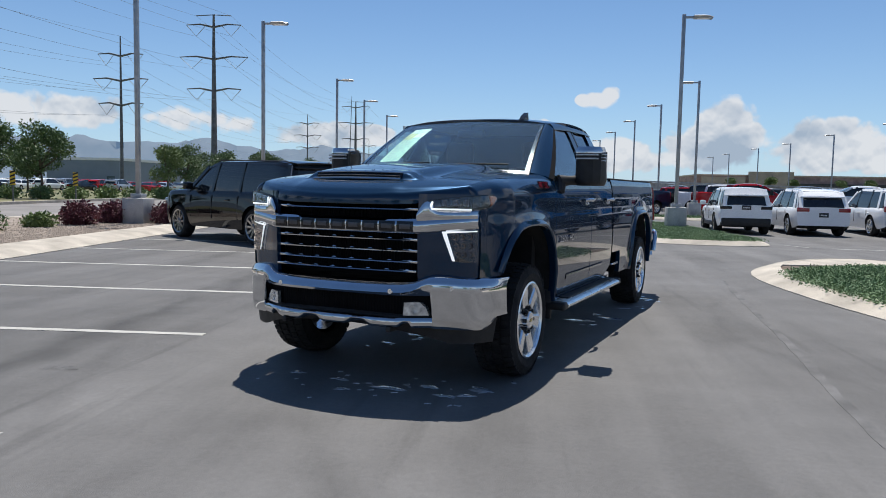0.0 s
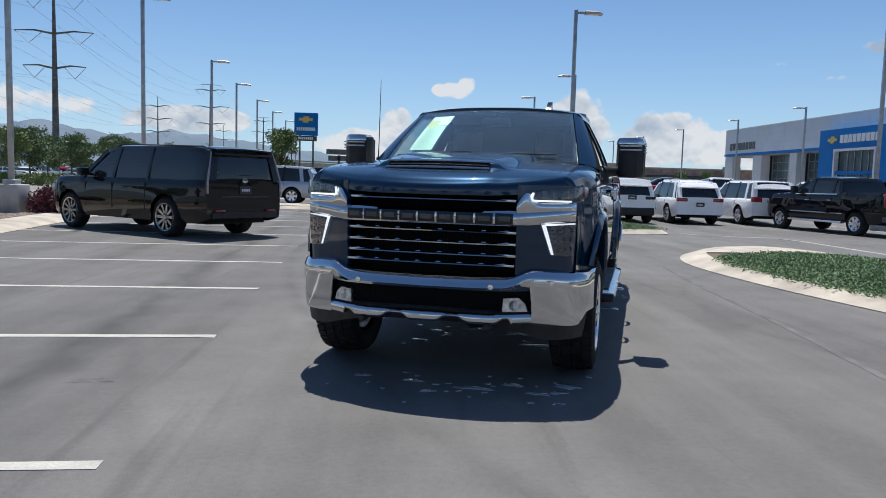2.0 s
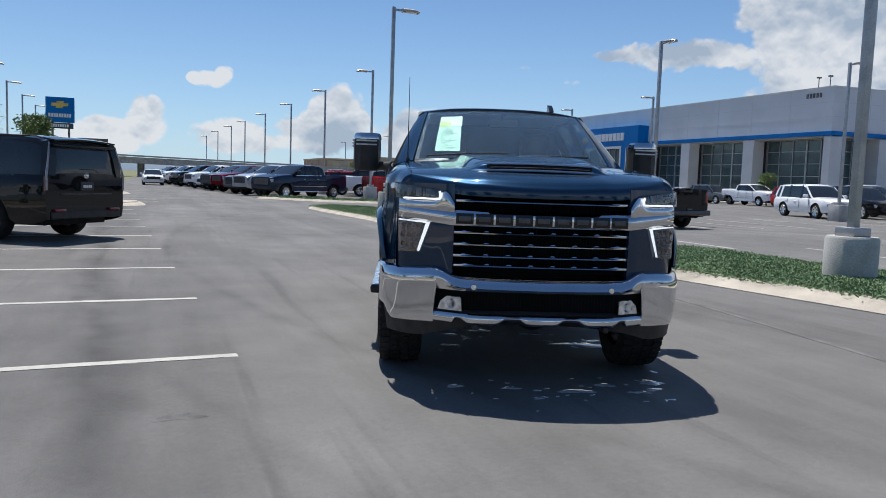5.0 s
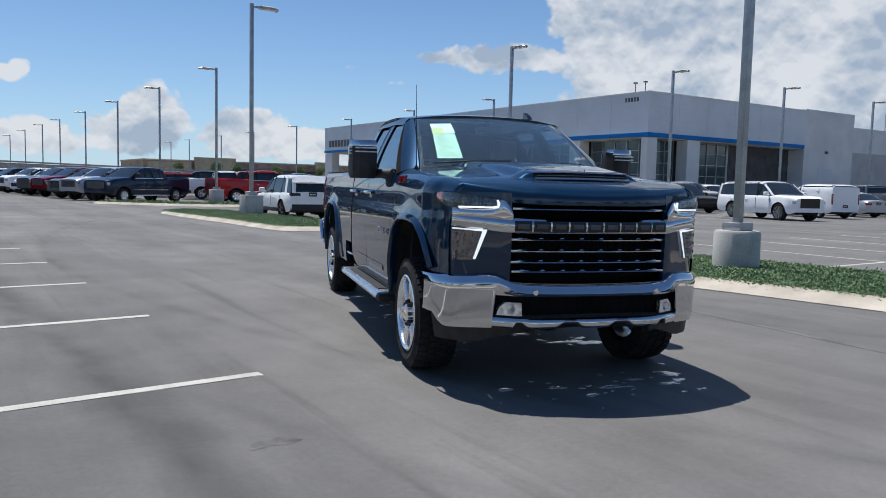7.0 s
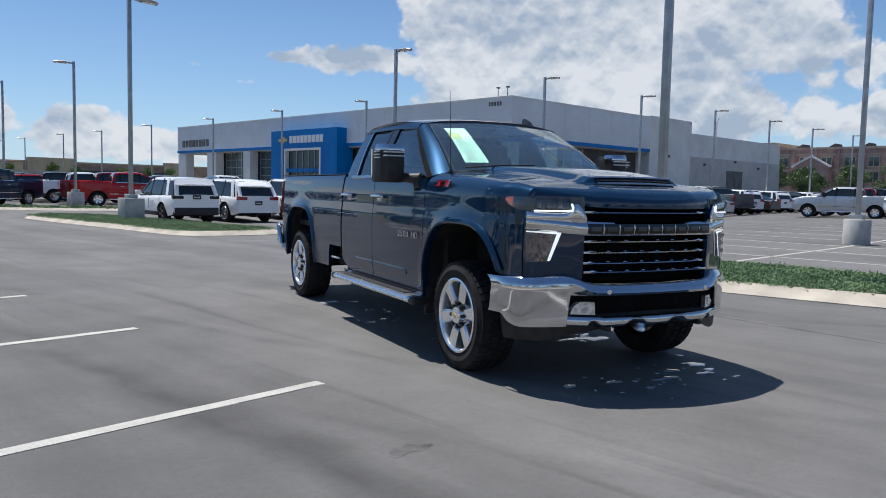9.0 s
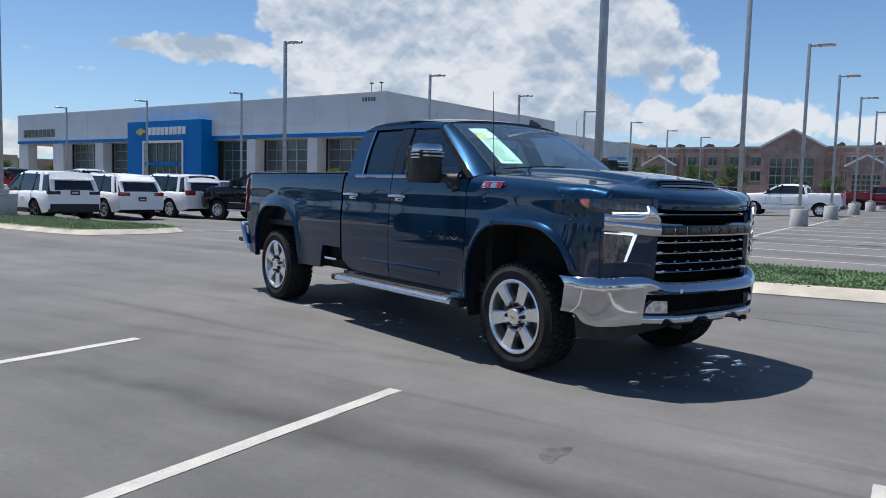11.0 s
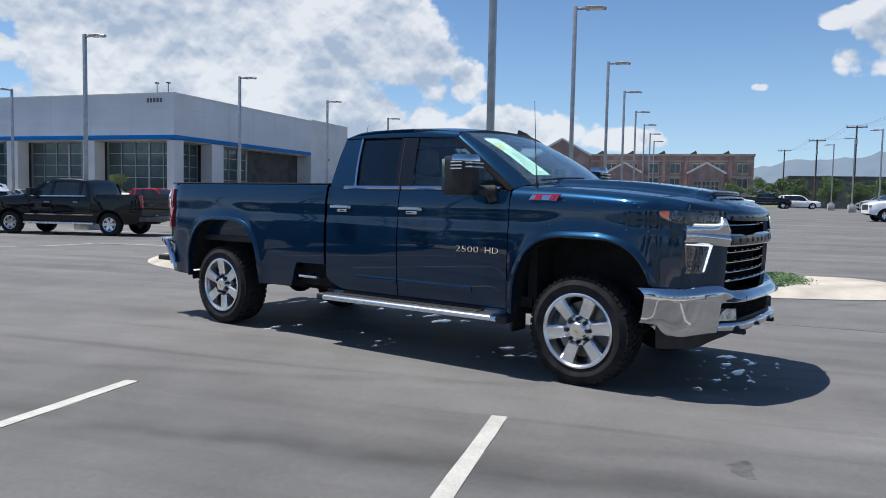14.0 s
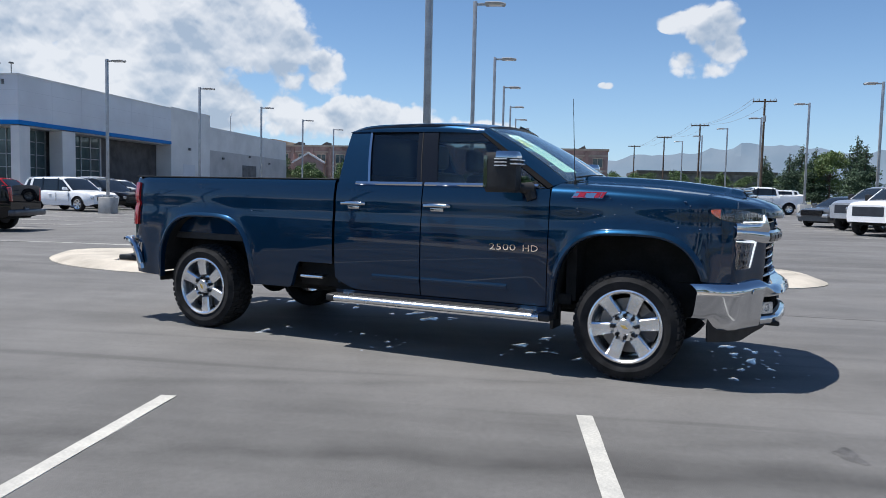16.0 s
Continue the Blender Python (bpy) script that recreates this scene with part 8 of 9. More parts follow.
LR_SUV = dict(dark_pillars=True, W=1.90, H=1.72, wb=2.74, fo=0.88, ro=0.98, r=0.37, tw=0.25, rim=0.25, spokes="five", zb=0.30, top=[(-2.35, 1.06), (-1.3, 1.06), (0.85, 1.02), (1.0, 1.04), (1.9, 0.95), (2.25, 0.86)],
              cab=[(-2.33, 1.06), (-2.15, 1.45), (-2.0, 1.66), (-1.3, 1.70), (-0.1, 1.71), (0.25, 1.62), (1.02, 1.05)], roof=(-2.16, 0.15), pillars=[(0.98, 0.22, 0.09), (-0.05, -0.12, 0.08), (-1.10, -1.15, 0.08), (-1.75, -1.55, 0.22), (-2.2, -2.03, 0.10)],
              tail=(0.92, 1.06, 0.40, 0.20), mirror=0.65, handles=(-0.45, -1.2), seams=(0.8, -0.1, -1.15), rails=None, cladding=True, plate=0.92, tailmat=M_GLOSSBLACK, rimmat=M_GLOSSBLACK)
MID_SUV = dict(W=1.94, H=1.73, wb=2.90, fo=0.92, ro=1.0, r=0.375, tw=0.265, rim=0.25, spokes="five", zb=0.29, top=[(-2.45, 1.03), (-1.3, 1.05), (0.95, 1.0), (1.1, 1.03), (2.0, 0.93), (2.37, 0.80)],
               cab=[(-2.40, 1.05), (-2.15, 1.42), (-1.95, 1.62), (-1.3, 1.69), (-0.1, 1.71), (0.3, 1.62), (1.12, 1.04)], roof=(-2.15, 0.20), pillars=[(1.08, 0.26, 0.09), (-0.0, -0.08, 0.08), (-1.08, -1.15, 0.08), (-2.0, -1.75, 0.2), (-2.28, -2.03, 0.10)],
               tail=(0.88, 1.04, 0.42, 0.14), mirror=0.72, handles=(-0.42, -1.25), seams=(0.85, -0.05, -1.12), rails="silver", cladding=False, plate=0.70)
GM_SUV = dict(W=2.0, H=1.78, wb=3.02, fo=0.98, ro=1.10, r=0.375, tw=0.265, rim=0.25, spokes="six", zb=0.30, top=[(-2.62, 1.08), (-1.3, 1.08), (1.0, 1.06), (1.15, 1.09), (2.1, 1.0), (2.48, 0.88)],
              cab=[(-2.58, 1.08), (-2.42, 1.45), (-2.25, 1.70), (-1.6, 1.75), (-0.1, 1.77), (0.35, 1.67), (1.17, 1.09)], roof=(-2.42, 0.25), pillars=[(1.12, 0.3, 0.09), (0.05, -0.05, 0.08), (-1.08, -1.15, 0.10), (-1.98, -1.90, 0.17), (-2.48, -2.28, 0.12)],
              tail=(0.92, 1.14, 0.40, 0.16), mirror=0.75, handles=(-0.42, -1.3), seams=(0.9, -0.0, -1.12), rails="silver", plate=0.74)
PICKUP = dict(W=2.03, H=1.93, wb=3.75, fo=0.98, ro=1.15, r=0.40, tw=0.27, rim=0.235, spokes="six", zb=0.42, gap=0.10, category="pickup truck",
              top=[(-3.03, 1.44), (-1.20, 1.42), (-1.17, 1.36), (1.25, 1.33), (1.42, 1.37), (2.3, 1.30), (2.86, 1.16)], bed=(-3.0, -1.19),
              cab=[(-1.16, 1.36), (-1.06, 1.70), (-0.95, 1.87), (-0.4, 1.92), (0.2, 1.92), (0.62, 1.82), (1.42, 1.37)], roof=(-1.03, 0.5), pillars=[(1.38, 0.58, 0.10), (0.35, 0.28, 0.11), (-0.72, -0.75, 0.10), (-1.10, -0.98, 0.14)],
              tail=(0.95, 1.40, 0.13, 0.14), mirror=0.98, mirrorsize=1.5, handles=(-0.62, 0.45), seams=(1.15, 0.32, -0.72), rails=None, plate=0.62, rearbumper=M_DARKCHROME, step=M_ALU, moulding=M_CHROME, grille=(0.75, 1.12, 0.62), grillemat=M_DARKCHROME, mirrormat=M_PLASTIC, handlemat=M_CHROME, chrome_belt=(-0.95, 1.1))
SEDAN = dict(W=1.84, H=1.46, wb=2.80, fo=0.93, ro=1.08, r=0.335, tw=0.225, rim=0.22, spokes="five", zb=0.22, top=[(-2.48, 0.94), (-2.0, 1.00), (-1.2, 0.98), (0.9, 0.92), (1.1, 0.94), (1.9, 0.84), (2.33, 0.70)],
             cab=[(-2.05, 1.0), (-1.35, 1.34), (-0.8, 1.43), (-0.2, 1.44), (0.2, 1.38), (1.12, 0.95)], roof=(-1.3, 0.15), pillars=[(1.08, 0.18, 0.08), (-0.1, -0.15, 0.07), (-1.3, -1.05, 0.12)],
             tail=(0.72, 0.88, 0.40, 0.2), mirror=0.7, handles=(-0.4, -1.2), seams=(0.85, -0.12, -1.0), plate=0.74, rows=18)
VAN = dict(W=1.84, H=1.84, wb=2.9, fo=0.9, ro=0.9, r=0.33, tw=0.22, rim=0.2, spokes="five", zb=0.27, category="van", top=[(-2.35, 1.70), (-0.1, 1.72), (0.15, 1.15), (0.75, 1.10), (0.95, 1.12), (1.9, 0.98), (2.35, 0.80)],
           cab=[(-2.33, 1.72), (-2.2, 1.80), (-0.6, 1.83), (0.0, 1.80), (0.3, 1.70), (0.97, 1.12)], roof=(-2.3, 0.1), pillars=[(0.93, 0.25, 0.09), (-0.02, -0.05, 0.14)],
           tail=(0.75, 1.35, 0.10, 0.06), tailin=0.03, mirror=0.62, handles=(-0.2, -1.3), seams=(0.75, -0.25, -1.4), plate=0.6, crown=0.02)


def variant(s, **k):
    return {**s, **k}


def park(car, x, y, yaw):
    car.matrix_basis = pose(x, y, lot_h(x, y), 0, 0, yaw)
    return car


esc = park(build_car("large_suv", "long glossy black luxury SUV parked across a stall", M_BLACK, BIG_SUV), -6.99, 18.97, 143.4)
lr = park(build_car("suv", "white compact SUV with black lower cladding and black rear lamps", M_WHITE, LR_SUV), 7.47, 32.2, 87)
tou = park(build_car("suv", "white mid-size SUV with silver roof rails", M_WHITE, MID_SUV), 10.15, 32.6, 89)
aca = park(build_car("suv", "white three-row SUV with silver roof rails", M_WHITE, GM_SUV), 13.2, 33.0, 90)
sie = park(build_car("pickup_truck", "black crew-cab pickup with chrome handles and running boards", M_BLACK, PICKUP), 14.1, 27.5, 100)

# ---- the other parked vehicles ----
PROTO = {}


def more_car(kind, colour, words, x, y, yaw, group="", lite=False):
    """A repeat of a kind of car: built once in each colour and then copied."""
    key = (kind, colour.name, lite)
    table = {"suv": GM_SUV, "small_suv": MID_SUV, "large_suv": BIG_SUV, "pickup_truck": PICKUP, "sedan": SEDAN, "van": VAN, "boxy_suv": LR_SUV}[kind]
    name = {"small_suv": "suv", "boxy_suv": "suv"}.get(kind, kind)
    m = pose(x, y, lot_h(x, y), 0, 0, yaw)
    if key not in PROTO:
        PROTO[key] = build_car(name, words, colour, variant(table, lite=lite), group)
        PROTO[key].matrix_basis = m
        return PROTO[key]
    car = copy_thing(PROTO[key], m)
    tagged(car, words, "", group)
    return car


CP = {"white": M_WHITE, "black": M_BLACK, "silver": M_SILVER, "grey": M_GREY, "red": M_RED, "maroon": M_MAROON, "navy": M_NAVY}
KIND_WORDS = {"suv": "three-row SUV", "small_suv": "mid-size SUV", "large_suv": "long SUV", "pickup_truck": "crew-cab pickup truck", "sedan": "four-door sedan", "van": "panel van", "boxy_suv": "compact SUV"}


def row_car(kind, c, x, y, yaw, where, group):
    return more_car(kind, CP[c], "%s %s %s" % (c, KIND_WORDS[kind], where), x, y, yaw, group, group == "far lot" or x > 60 or y > 62)


SPINE = "parked in the long row along the aisle"
for kind, c, x, y, yaw in (("pickup_truck", "navy", 4.6, 47.6, 212), ("pickup_truck", "silver", 4.0, 51.4, 205), ("large_suv", "grey", 3.6, 54.9, 204), ("pickup_truck", "maroon", 3.2, 58.4, 203), ("pickup_truck", "grey", 2.7, 62, 202),
                           ("suv", "white", 2.2, 65.4, 202), ("pickup_truck", "white", 1.8, 69, 201), ("small_suv", "silver", 1.4, 72.4, 200), ("pickup_truck", "black", 0.9, 76, 200), ("suv", "maroon", 0.5, 80, 200),
                           ("pickup_truck", "white", 0.0, 84, 200), ("sedan", "silver", -0.4, 88, 200), ("suv", "black", -0.8, 92, 200), ("pickup_truck", "silver", -1.2, 97, 200), ("suv", "grey", -1.6, 103, 200)):
    row_car(kind, c, x, y, yaw, SPINE, "row along the aisle")
BACK = "parked in the second row of pickups"
for kind, c, x, y, yaw in (("pickup_truck", "red", 12.0, 47.2, -14), ("pickup_truck", "maroon", 12.4, 50.8, -14), ("pickup_truck", "white", 12.0, 54.4, -14), ("pickup_truck", "black", 11.6, 58, -14), ("suv", "red", 11.4, 61.6, -14), ("pickup_truck", "grey", 11, 65, -14),
                           ("pickup_truck", "white", 18.5, 49, 170), ("suv", "silver", 18.3, 53, 170), ("pickup_truck", "grey", 18, 57, 170), ("suv", "white", 22.5, 44.5, 80), ("sedan", "silver", 25.3, 45, 80), ("suv", "grey", 17, 62, 170), ("pickup_truck", "red", 17, 66, 170)):
    row_car(kind, c, x, y, yaw, BACK, "second row of pickups")
LEFT = "parked beyond the kerb island"
for kind, c, x, y, yaw in (("suv", "silver", -8.0, 38.4, 178), ("large_suv", "black", -8.6, 52.6, 184), ("pickup_truck", "maroon", -9.0, 56.2, 184), ("suv", "white", -9.1, 59.6, 184), ("suv", "red", -9.4, 63, 184), ("pickup_truck", "black", -9.8, 66.5, 184),
                           ("suv", "silver", -10.2, 70, 184), ("sedan", "white", -10.5, 73.4, 184), ("suv", "maroon", -10.9, 77, 184), ("pickup_truck", "grey", -11.3, 81, 184)):
    row_car(kind, c, x, y, yaw, LEFT, "row beyond the island")
row_car("sedan", "white", -3.6, 79, -88, "driving lane at the far end", "")
EAST = "parked in the row before the showroom"
for kind, c, x, y, yaw in (("large_suv", "white", 30.6, 25.7, -106), ("suv", "white", 30.2, 33.6, -104), ("suv", "black", 34.2, 34.2, -104), ("van", "white", 36.6, 27.0, 72), ("sedan", "silver", 41.4, 27.8, 72), ("pickup_truck", "grey", 45.8, 29.0, 72),
                           ("suv", "white", 49.6, 29.6, 74), ("sedan", "black", 52.6, 30.2, 75), ("sedan", "grey", 55.5, 30.6, 75), ("suv", "white", 58.4, 31, 76), ("suv", "grey", 61.4, 31.3, 77), ("sedan", "silver", 64.4, 31.5, 77), ("suv", "white", 67.4, 31.6, 78), ("suv", "navy", 70.4, 31.8, 78), ("sedan", "white", 74, 32, 78), ("suv", "silver", 78, 32, 78),
                           ("suv", "white", 82, 32, 78), ("sedan", "white", 86, 32, 78), ("suv", "black", 90, 32, 78), ("pickup_truck", "silver", 38.5, 37.6, -100), ("suv", "white", 42, 38, -100), ("sedan", "black", 45.5, 38.4, -100), ("sedan", "red", 49.5, 38.8, -100),
                           ("suv", "white", 53.5, 39.4, -100), ("suv", "silver", 57.5, 40, -100), ("sedan", "white", 62, 41, -100), ("suv", "black", 66, 42, -100), ("suv", "white", 70, 43, -100), ("suv", "red", 46.5, 50.4, -92), ("sedan", "silver", 47.0, 66, -90), ("suv", "grey", 47.2, 62, -90), ("sedan", "white", 47.2, 70.5, -90), ("pickup_truck", "white", 47.8, 57.5, -90)):
    row_car(kind, c, x, y, yaw, EAST, "row before the showroom")
SOUTH = "at the south edge of the lot"
for kind, c, x, y, yaw in (("pickup_truck", "white", 25.4, -6.3, 128), ("pickup_truck", "silver", 29.2, -7.0, 126), ("sedan", "grey", 31.8, -6.0, 126), ("pickup_truck", "white", 50.5, -6.6, 96), ("suv", "white", 58, -9, 96), ("suv", "grey", 62, -9, 110), ("van", "white", 67, -10, 96), ("pickup_truck", "silver", 72, -10, 110), ("suv", "white", 77, -11, 110), ("sedan", "black", 82, -11, 110),
                           ("suv", "silver", 88, -12, 110), ("pickup_truck", "white", 64.5, 7.2, -96), ("pickup_truck", "white", 43.8, 14.2, 92), ("pickup_truck", "maroon", 62.0, 10.6, -92), ("suv", "silver", 88, 6.5, -60), ("suv", "white", 97, 3, -90), ("pickup_truck", "black", 99, -1, -90), ("suv", "white", 101, -5, -90), ("pickup_truck", "silver", 46, 20.2, 100), ("pickup_truck", "maroon", 50, 20.6, 100), ("pickup_truck", "black", 54, 20.8, 100)):
    row_car(kind, c, x, y, yaw, SOUTH, "row at the south edge")
rnd = random.Random(21)
for row_i, y in enumerate((104, 112, 121, 131)):
    for i in range(11):
        kind = rnd.choice(("sedan", "suv", "small_suv", "sedan"))
        c = rnd.choice(("white", "silver", "grey", "black", "white", "silver", "red"))
        row_car(kind, c, -102 + i * 5.2 + row_i * 3 + rnd.uniform(-.6, .6), y + rnd.uniform(-.5, .5), 90 + rnd.uniform(-4, 4), "in the far lot across the road", "far lot")

# ---- plants ----
def leaf_mesh(name, material, pts, size, spread=0.5, seed=0, up=0.35, narrow=0.55, flat=1.0):
    """Many small folded leaves at given points; each leaf is a bent quad."""
    rng = np.random.default_rng(seed)
    pts = np.asarray(pts, float)
    n = len(pts)
    d = rng.normal(size=(n, 3))
    d[:, 2] = d[:, 2] * flat + up
    d /= np.linalg.norm(d, axis=1)[:, None]
    s = np.cross(d, rng.normal(size=(n, 3)))
    s /= np.linalg.norm(s, axis=1)[:, None] + 1e-9
    L = size * rng.uniform(1 - spread, 1 + spread, n)[:, None]
    a = pts
    b = pts + d * L * 0.5 + s * L * narrow * 0.5
    c = pts + d * L
    e = pts + d * L * 0.5 - s * L * narrow * 0.5
    co = np.stack((a, b, c, e), 1).reshape(-1, 3)
    faces = np.arange(4 * n).reshape(-1, 4)
    me = bpy.data.meshes.new(name)
    me.from_pydata(co.tolist(), [], faces.tolist())
    me.materials.append(material)
    return me


def blob_points(rng, n, centres, shell=0.55):
    """Points near the skins of several ellipsoids (x, y, z, rx, ry, rz)."""
    w = np.array([c[3] * c[4] for c in centres])
    pick = rng.choice(len(centres), n, p=w / w.sum())
    c = np.array(centres)[pick]
    v = rng.normal(size=(n, 3))
    v /= np.linalg.norm(v, axis=1)[:, None]
    r = shell + (1 - shell) * rng.uniform(0, 1, n) ** 0.6
    r *= rng.uniform(0.86, 1.12, n)
    return c[:, :3] + v * c[:, 3:] * r[:, None]


def tree_kind(label, height, wide, material, leaves, leaf, seed, conifer=False):
    rng = np.random.default_rng(seed)
    rnd = random.Random(seed)
    t = thing("tree", label, "tree")
    bm = bmesh.new()
    th = height * (0.95 if conifer else 0.55)
    tube(bm, [(0, 0, -0.1), (0.02 * wide, 0, th * 0.4), (-0.02 * wide, 0.02 * wide, th)], [height * 0.022, height * 0.016, height * 0.006], 9)
    blobs = []
    if conifer:
        for i in range(16):
            f = i / 15
            z = height * (0.10 + 0.86 * f)
            r = wide * 0.5 * (1 - f) ** 0.8 * rnd.uniform(0.8, 1.15) + 0.12
            for k in range(4):
                a = rnd.uniform(0, 6.3)
                blobs.append((math.cos(a) * r * 0.5, math.sin(a) * r * 0.5, z, r * 0.62, r * 0.62, height * 0.055))
                tube(bm, [(0, 0, z - 0.1), (math.cos(a) * r * 0.8, math.sin(a) * r * 0.8, z)], [0.03, 0.01], 5)
    else:
        for i in range(13):
            a, f = rnd.uniform(0, 6.3), rnd.uniform(0, 1)
            z = height * (0.38 + 0.50 * f)
            r = wide * 0.30 * math.sin(math.pi * (0.18 + 0.70 * f)) * rnd.uniform(0.7, 1.25)
            x, y = math.cos(a) * r, math.sin(a) * r
            k = wide * rnd.uniform(0.14, 0.24)
            blobs.append((x, y, z, k, k, k * rnd.uniform(0.65, 0.95)))
            tube(bm, [(0, 0, height * 0.25 + z * 0.2), (x * 0.5, y * 0.5, z * 0.75), (x, y, z)], [height * 0.010, height * 0.006, 0.006], 6)
        blobs.append((0, 0, height * 0.88, wide * 0.16, wide * 0.16, height * 0.11))
    part("trunk", bm, M_BARK, t)
    crown = new("crown", leaf_mesh("crown", material, blob_points(rng, leaves, blobs, 0.35), leaf, 0.5, seed))
    crown.parent = t
    return t


def plant_trees(first, spots):
    """The first tree goes to the first spot; the rest are turned and scaled copies."""
    for i, (x, y, s) in enumerate(spots):
        o = first if i == 0 else copy_thing(first, pose(0, 0, 0))
        o.matrix_basis = pose(x, y, lot_h(x, y) if x > 0 else -0.03, 0, 0, i * 77) @ Matrix.Diagonal((s, s, s * (1 + 0.06 * math.sin(i * 2.3)), 1))


broad = tree_kind("leafy green street tree with a rounded crown", 6.0, 5.2, M_LEAF, 7000, 0.20, 1)
# spots (-38, 34) to (45, -43): unseen trees added to darken paintwork reflections
plant_trees(broad, [(-38.6, 56, 0.98), (-43.5, 57, 1.0), (-36.5, 76, 0.95), (-33.5, 80, 0.8), (-30.5, 84, 0.82), (-27, 88, 0.8), (-60, 84, 1.0), (-42, 92, 0.9), (-41, 96, 0.95), (-24, 94, 0.75), (-62, 74, 1.1), (-70, 84, 1.2), (-45, 120, 1.1), (-38, 34, 1.0), (-40, 26, 1.1), (-37, 17, 1.0), (-39, 8, 1.2), (-37, -2, 1.1), (-38, -12, 1.2), (-36, -23, 1.1), (-34, -34, 1.2), (-24, -40, 1.1), (-12, -43, 1.2), (0, -45, 1.1), (11, -44, 1.2), (22, -45, 1.1), (33, -44, 1.2), (45, -43, 1.1),
                    (126, 58, 1.2), (124, 52, 1.1), (128, 46, 1.15), (132, 41, 1.1), (134, 54, 1.0), (140, 26, 0.85), (141, 14, 0.75), (143, 2, 0.8), (139, 31, 0.75), (118, -4, 0.75), (122, -7, 0.8), (112, -10, 0.62), (108, -13, 0.65), (116, -17, 0.75), (104, -18, 0.6), (110, -24, 0.7), (130, -2, 0.8), (126, -12, 0.85)])
light = tree_kind("young light green tree with an open crown", 4.6, 3.4, M_LEAF2, 5200, 0.17, 2)
plant_trees(light, [(-13.6, 80, 1.35), (-31.8, 63, 0.98), (49.6, 57.6, 0.72), (60, 214, 1.3), (66, 216, 1.2), (78, 216, 1.3), (86, 217, 1.2), (92, 216, 1.3), (105, 217, 1.2), (50, 216, 1.2), (136, 64, 1.4), (114, -30, 1.2), (98, -27, 1.5)])
pine = tree_kind("dark green spruce with drooping boughs", 8.2, 5.0, M_PINE, 9000, 0.24, 3, True)
plant_trees(pine, [(96, -21.5, 0.82), (99, -25.5, 0.9), (92, -29, 1.0), (103, -32, 1.15), (88, -34, 1.1), (106, -21, 0.9), (120, -30, 1.1)])


def bush(label, material, x, y, r, h, n, leaf, seed, base=0.10):
    rng = np.random.default_rng(seed)
    rnd = random.Random(seed)
    b = thing("bush", label, "shrub", pose(x, y, base))
    blobs = [(rnd.uniform(-.3, .3) * r, rnd.uniform(-.3, .3) * r, h * rnd.uniform(.3, .5), r * rnd.uniform(.6, .85), r * rnd.uniform(.6, .85), h * rnd.uniform(.48, .6)) for _ in range(6)]
    pts = blob_points(rng, n, blobs, 0.6)
    pts = pts[pts[:, 2] > 0]
    o = new("foliage", leaf_mesh("foliage", material, pts, leaf, 0.5, seed, 0.6))
    o.parent = b
    bm = bmesh.new()
    for k in range(6):
        a = rnd.uniform(0, 6.3)
        tube(bm, [(0, 0, -0.05), (math.cos(a) * r * 0.3, math.sin(a) * r * 0.3, h * 0.45), (math.cos(a) * r * 0.55, math.sin(a) * r * 0.55, h * 0.7)], [0.02, 0.014, 0.006], 5)
    part("stem", bm, M_BARK, b)
    return b


for i, (x, y, r, h) in enumerate(((-12.9, 21.2, 0.62, 0.66), (-12.75, 22.6, 0.60, 0.68), (-13.6, 25.3, 0.66, 0.72), (-11.1, 22.9, 0.60, 0.70), (-12.2, 25.9, 0.62, 0.74), (-14.4, 27.0, 0.6, 0.7))):
    bush("rounded dark red barberry bush in gravel", M_REDLEAF, x, y, r, h, 3600, 0.075, 40 + i)
for i, (x, y, r, h, m) in enumerate(((-13.1, 19.6, 0.46, 0.42, M_LEAF2), (-10.9, 23.8, 0.40, 0.45, M_LEAF), (-13.2, 17.6, 0.7, 0.6, M_LEAF), (-14.6, 19.2, 0.4, 0.45, M_BARK), (-6.0, 47.3, 0.8, 0.75, M_LEAF2), (-13.6, 31, 0.6, 0.6, M_LEAF), (-14.5, 14.4, 0.7, 0.6, M_LEAF))):
    bush("low green rounded shrub", m, x, y, r, h, 1500, 0.085, 60 + i, 0.16 if x > -7 else 0.10)
for i in range(22):
    x = -28.6 - (i % 11) * 1.5 - (2 if i > 10 else 0)
    y = 66 - (i % 11) * 1.9 + (3 if i > 10 else 0)
    bush("olive green hedge shrub across the road", M_LEAF2 if i % 3 else M_LEAF, x, y, 1.05, 1.0, 620, 0.20, 90 + i, -0.05)


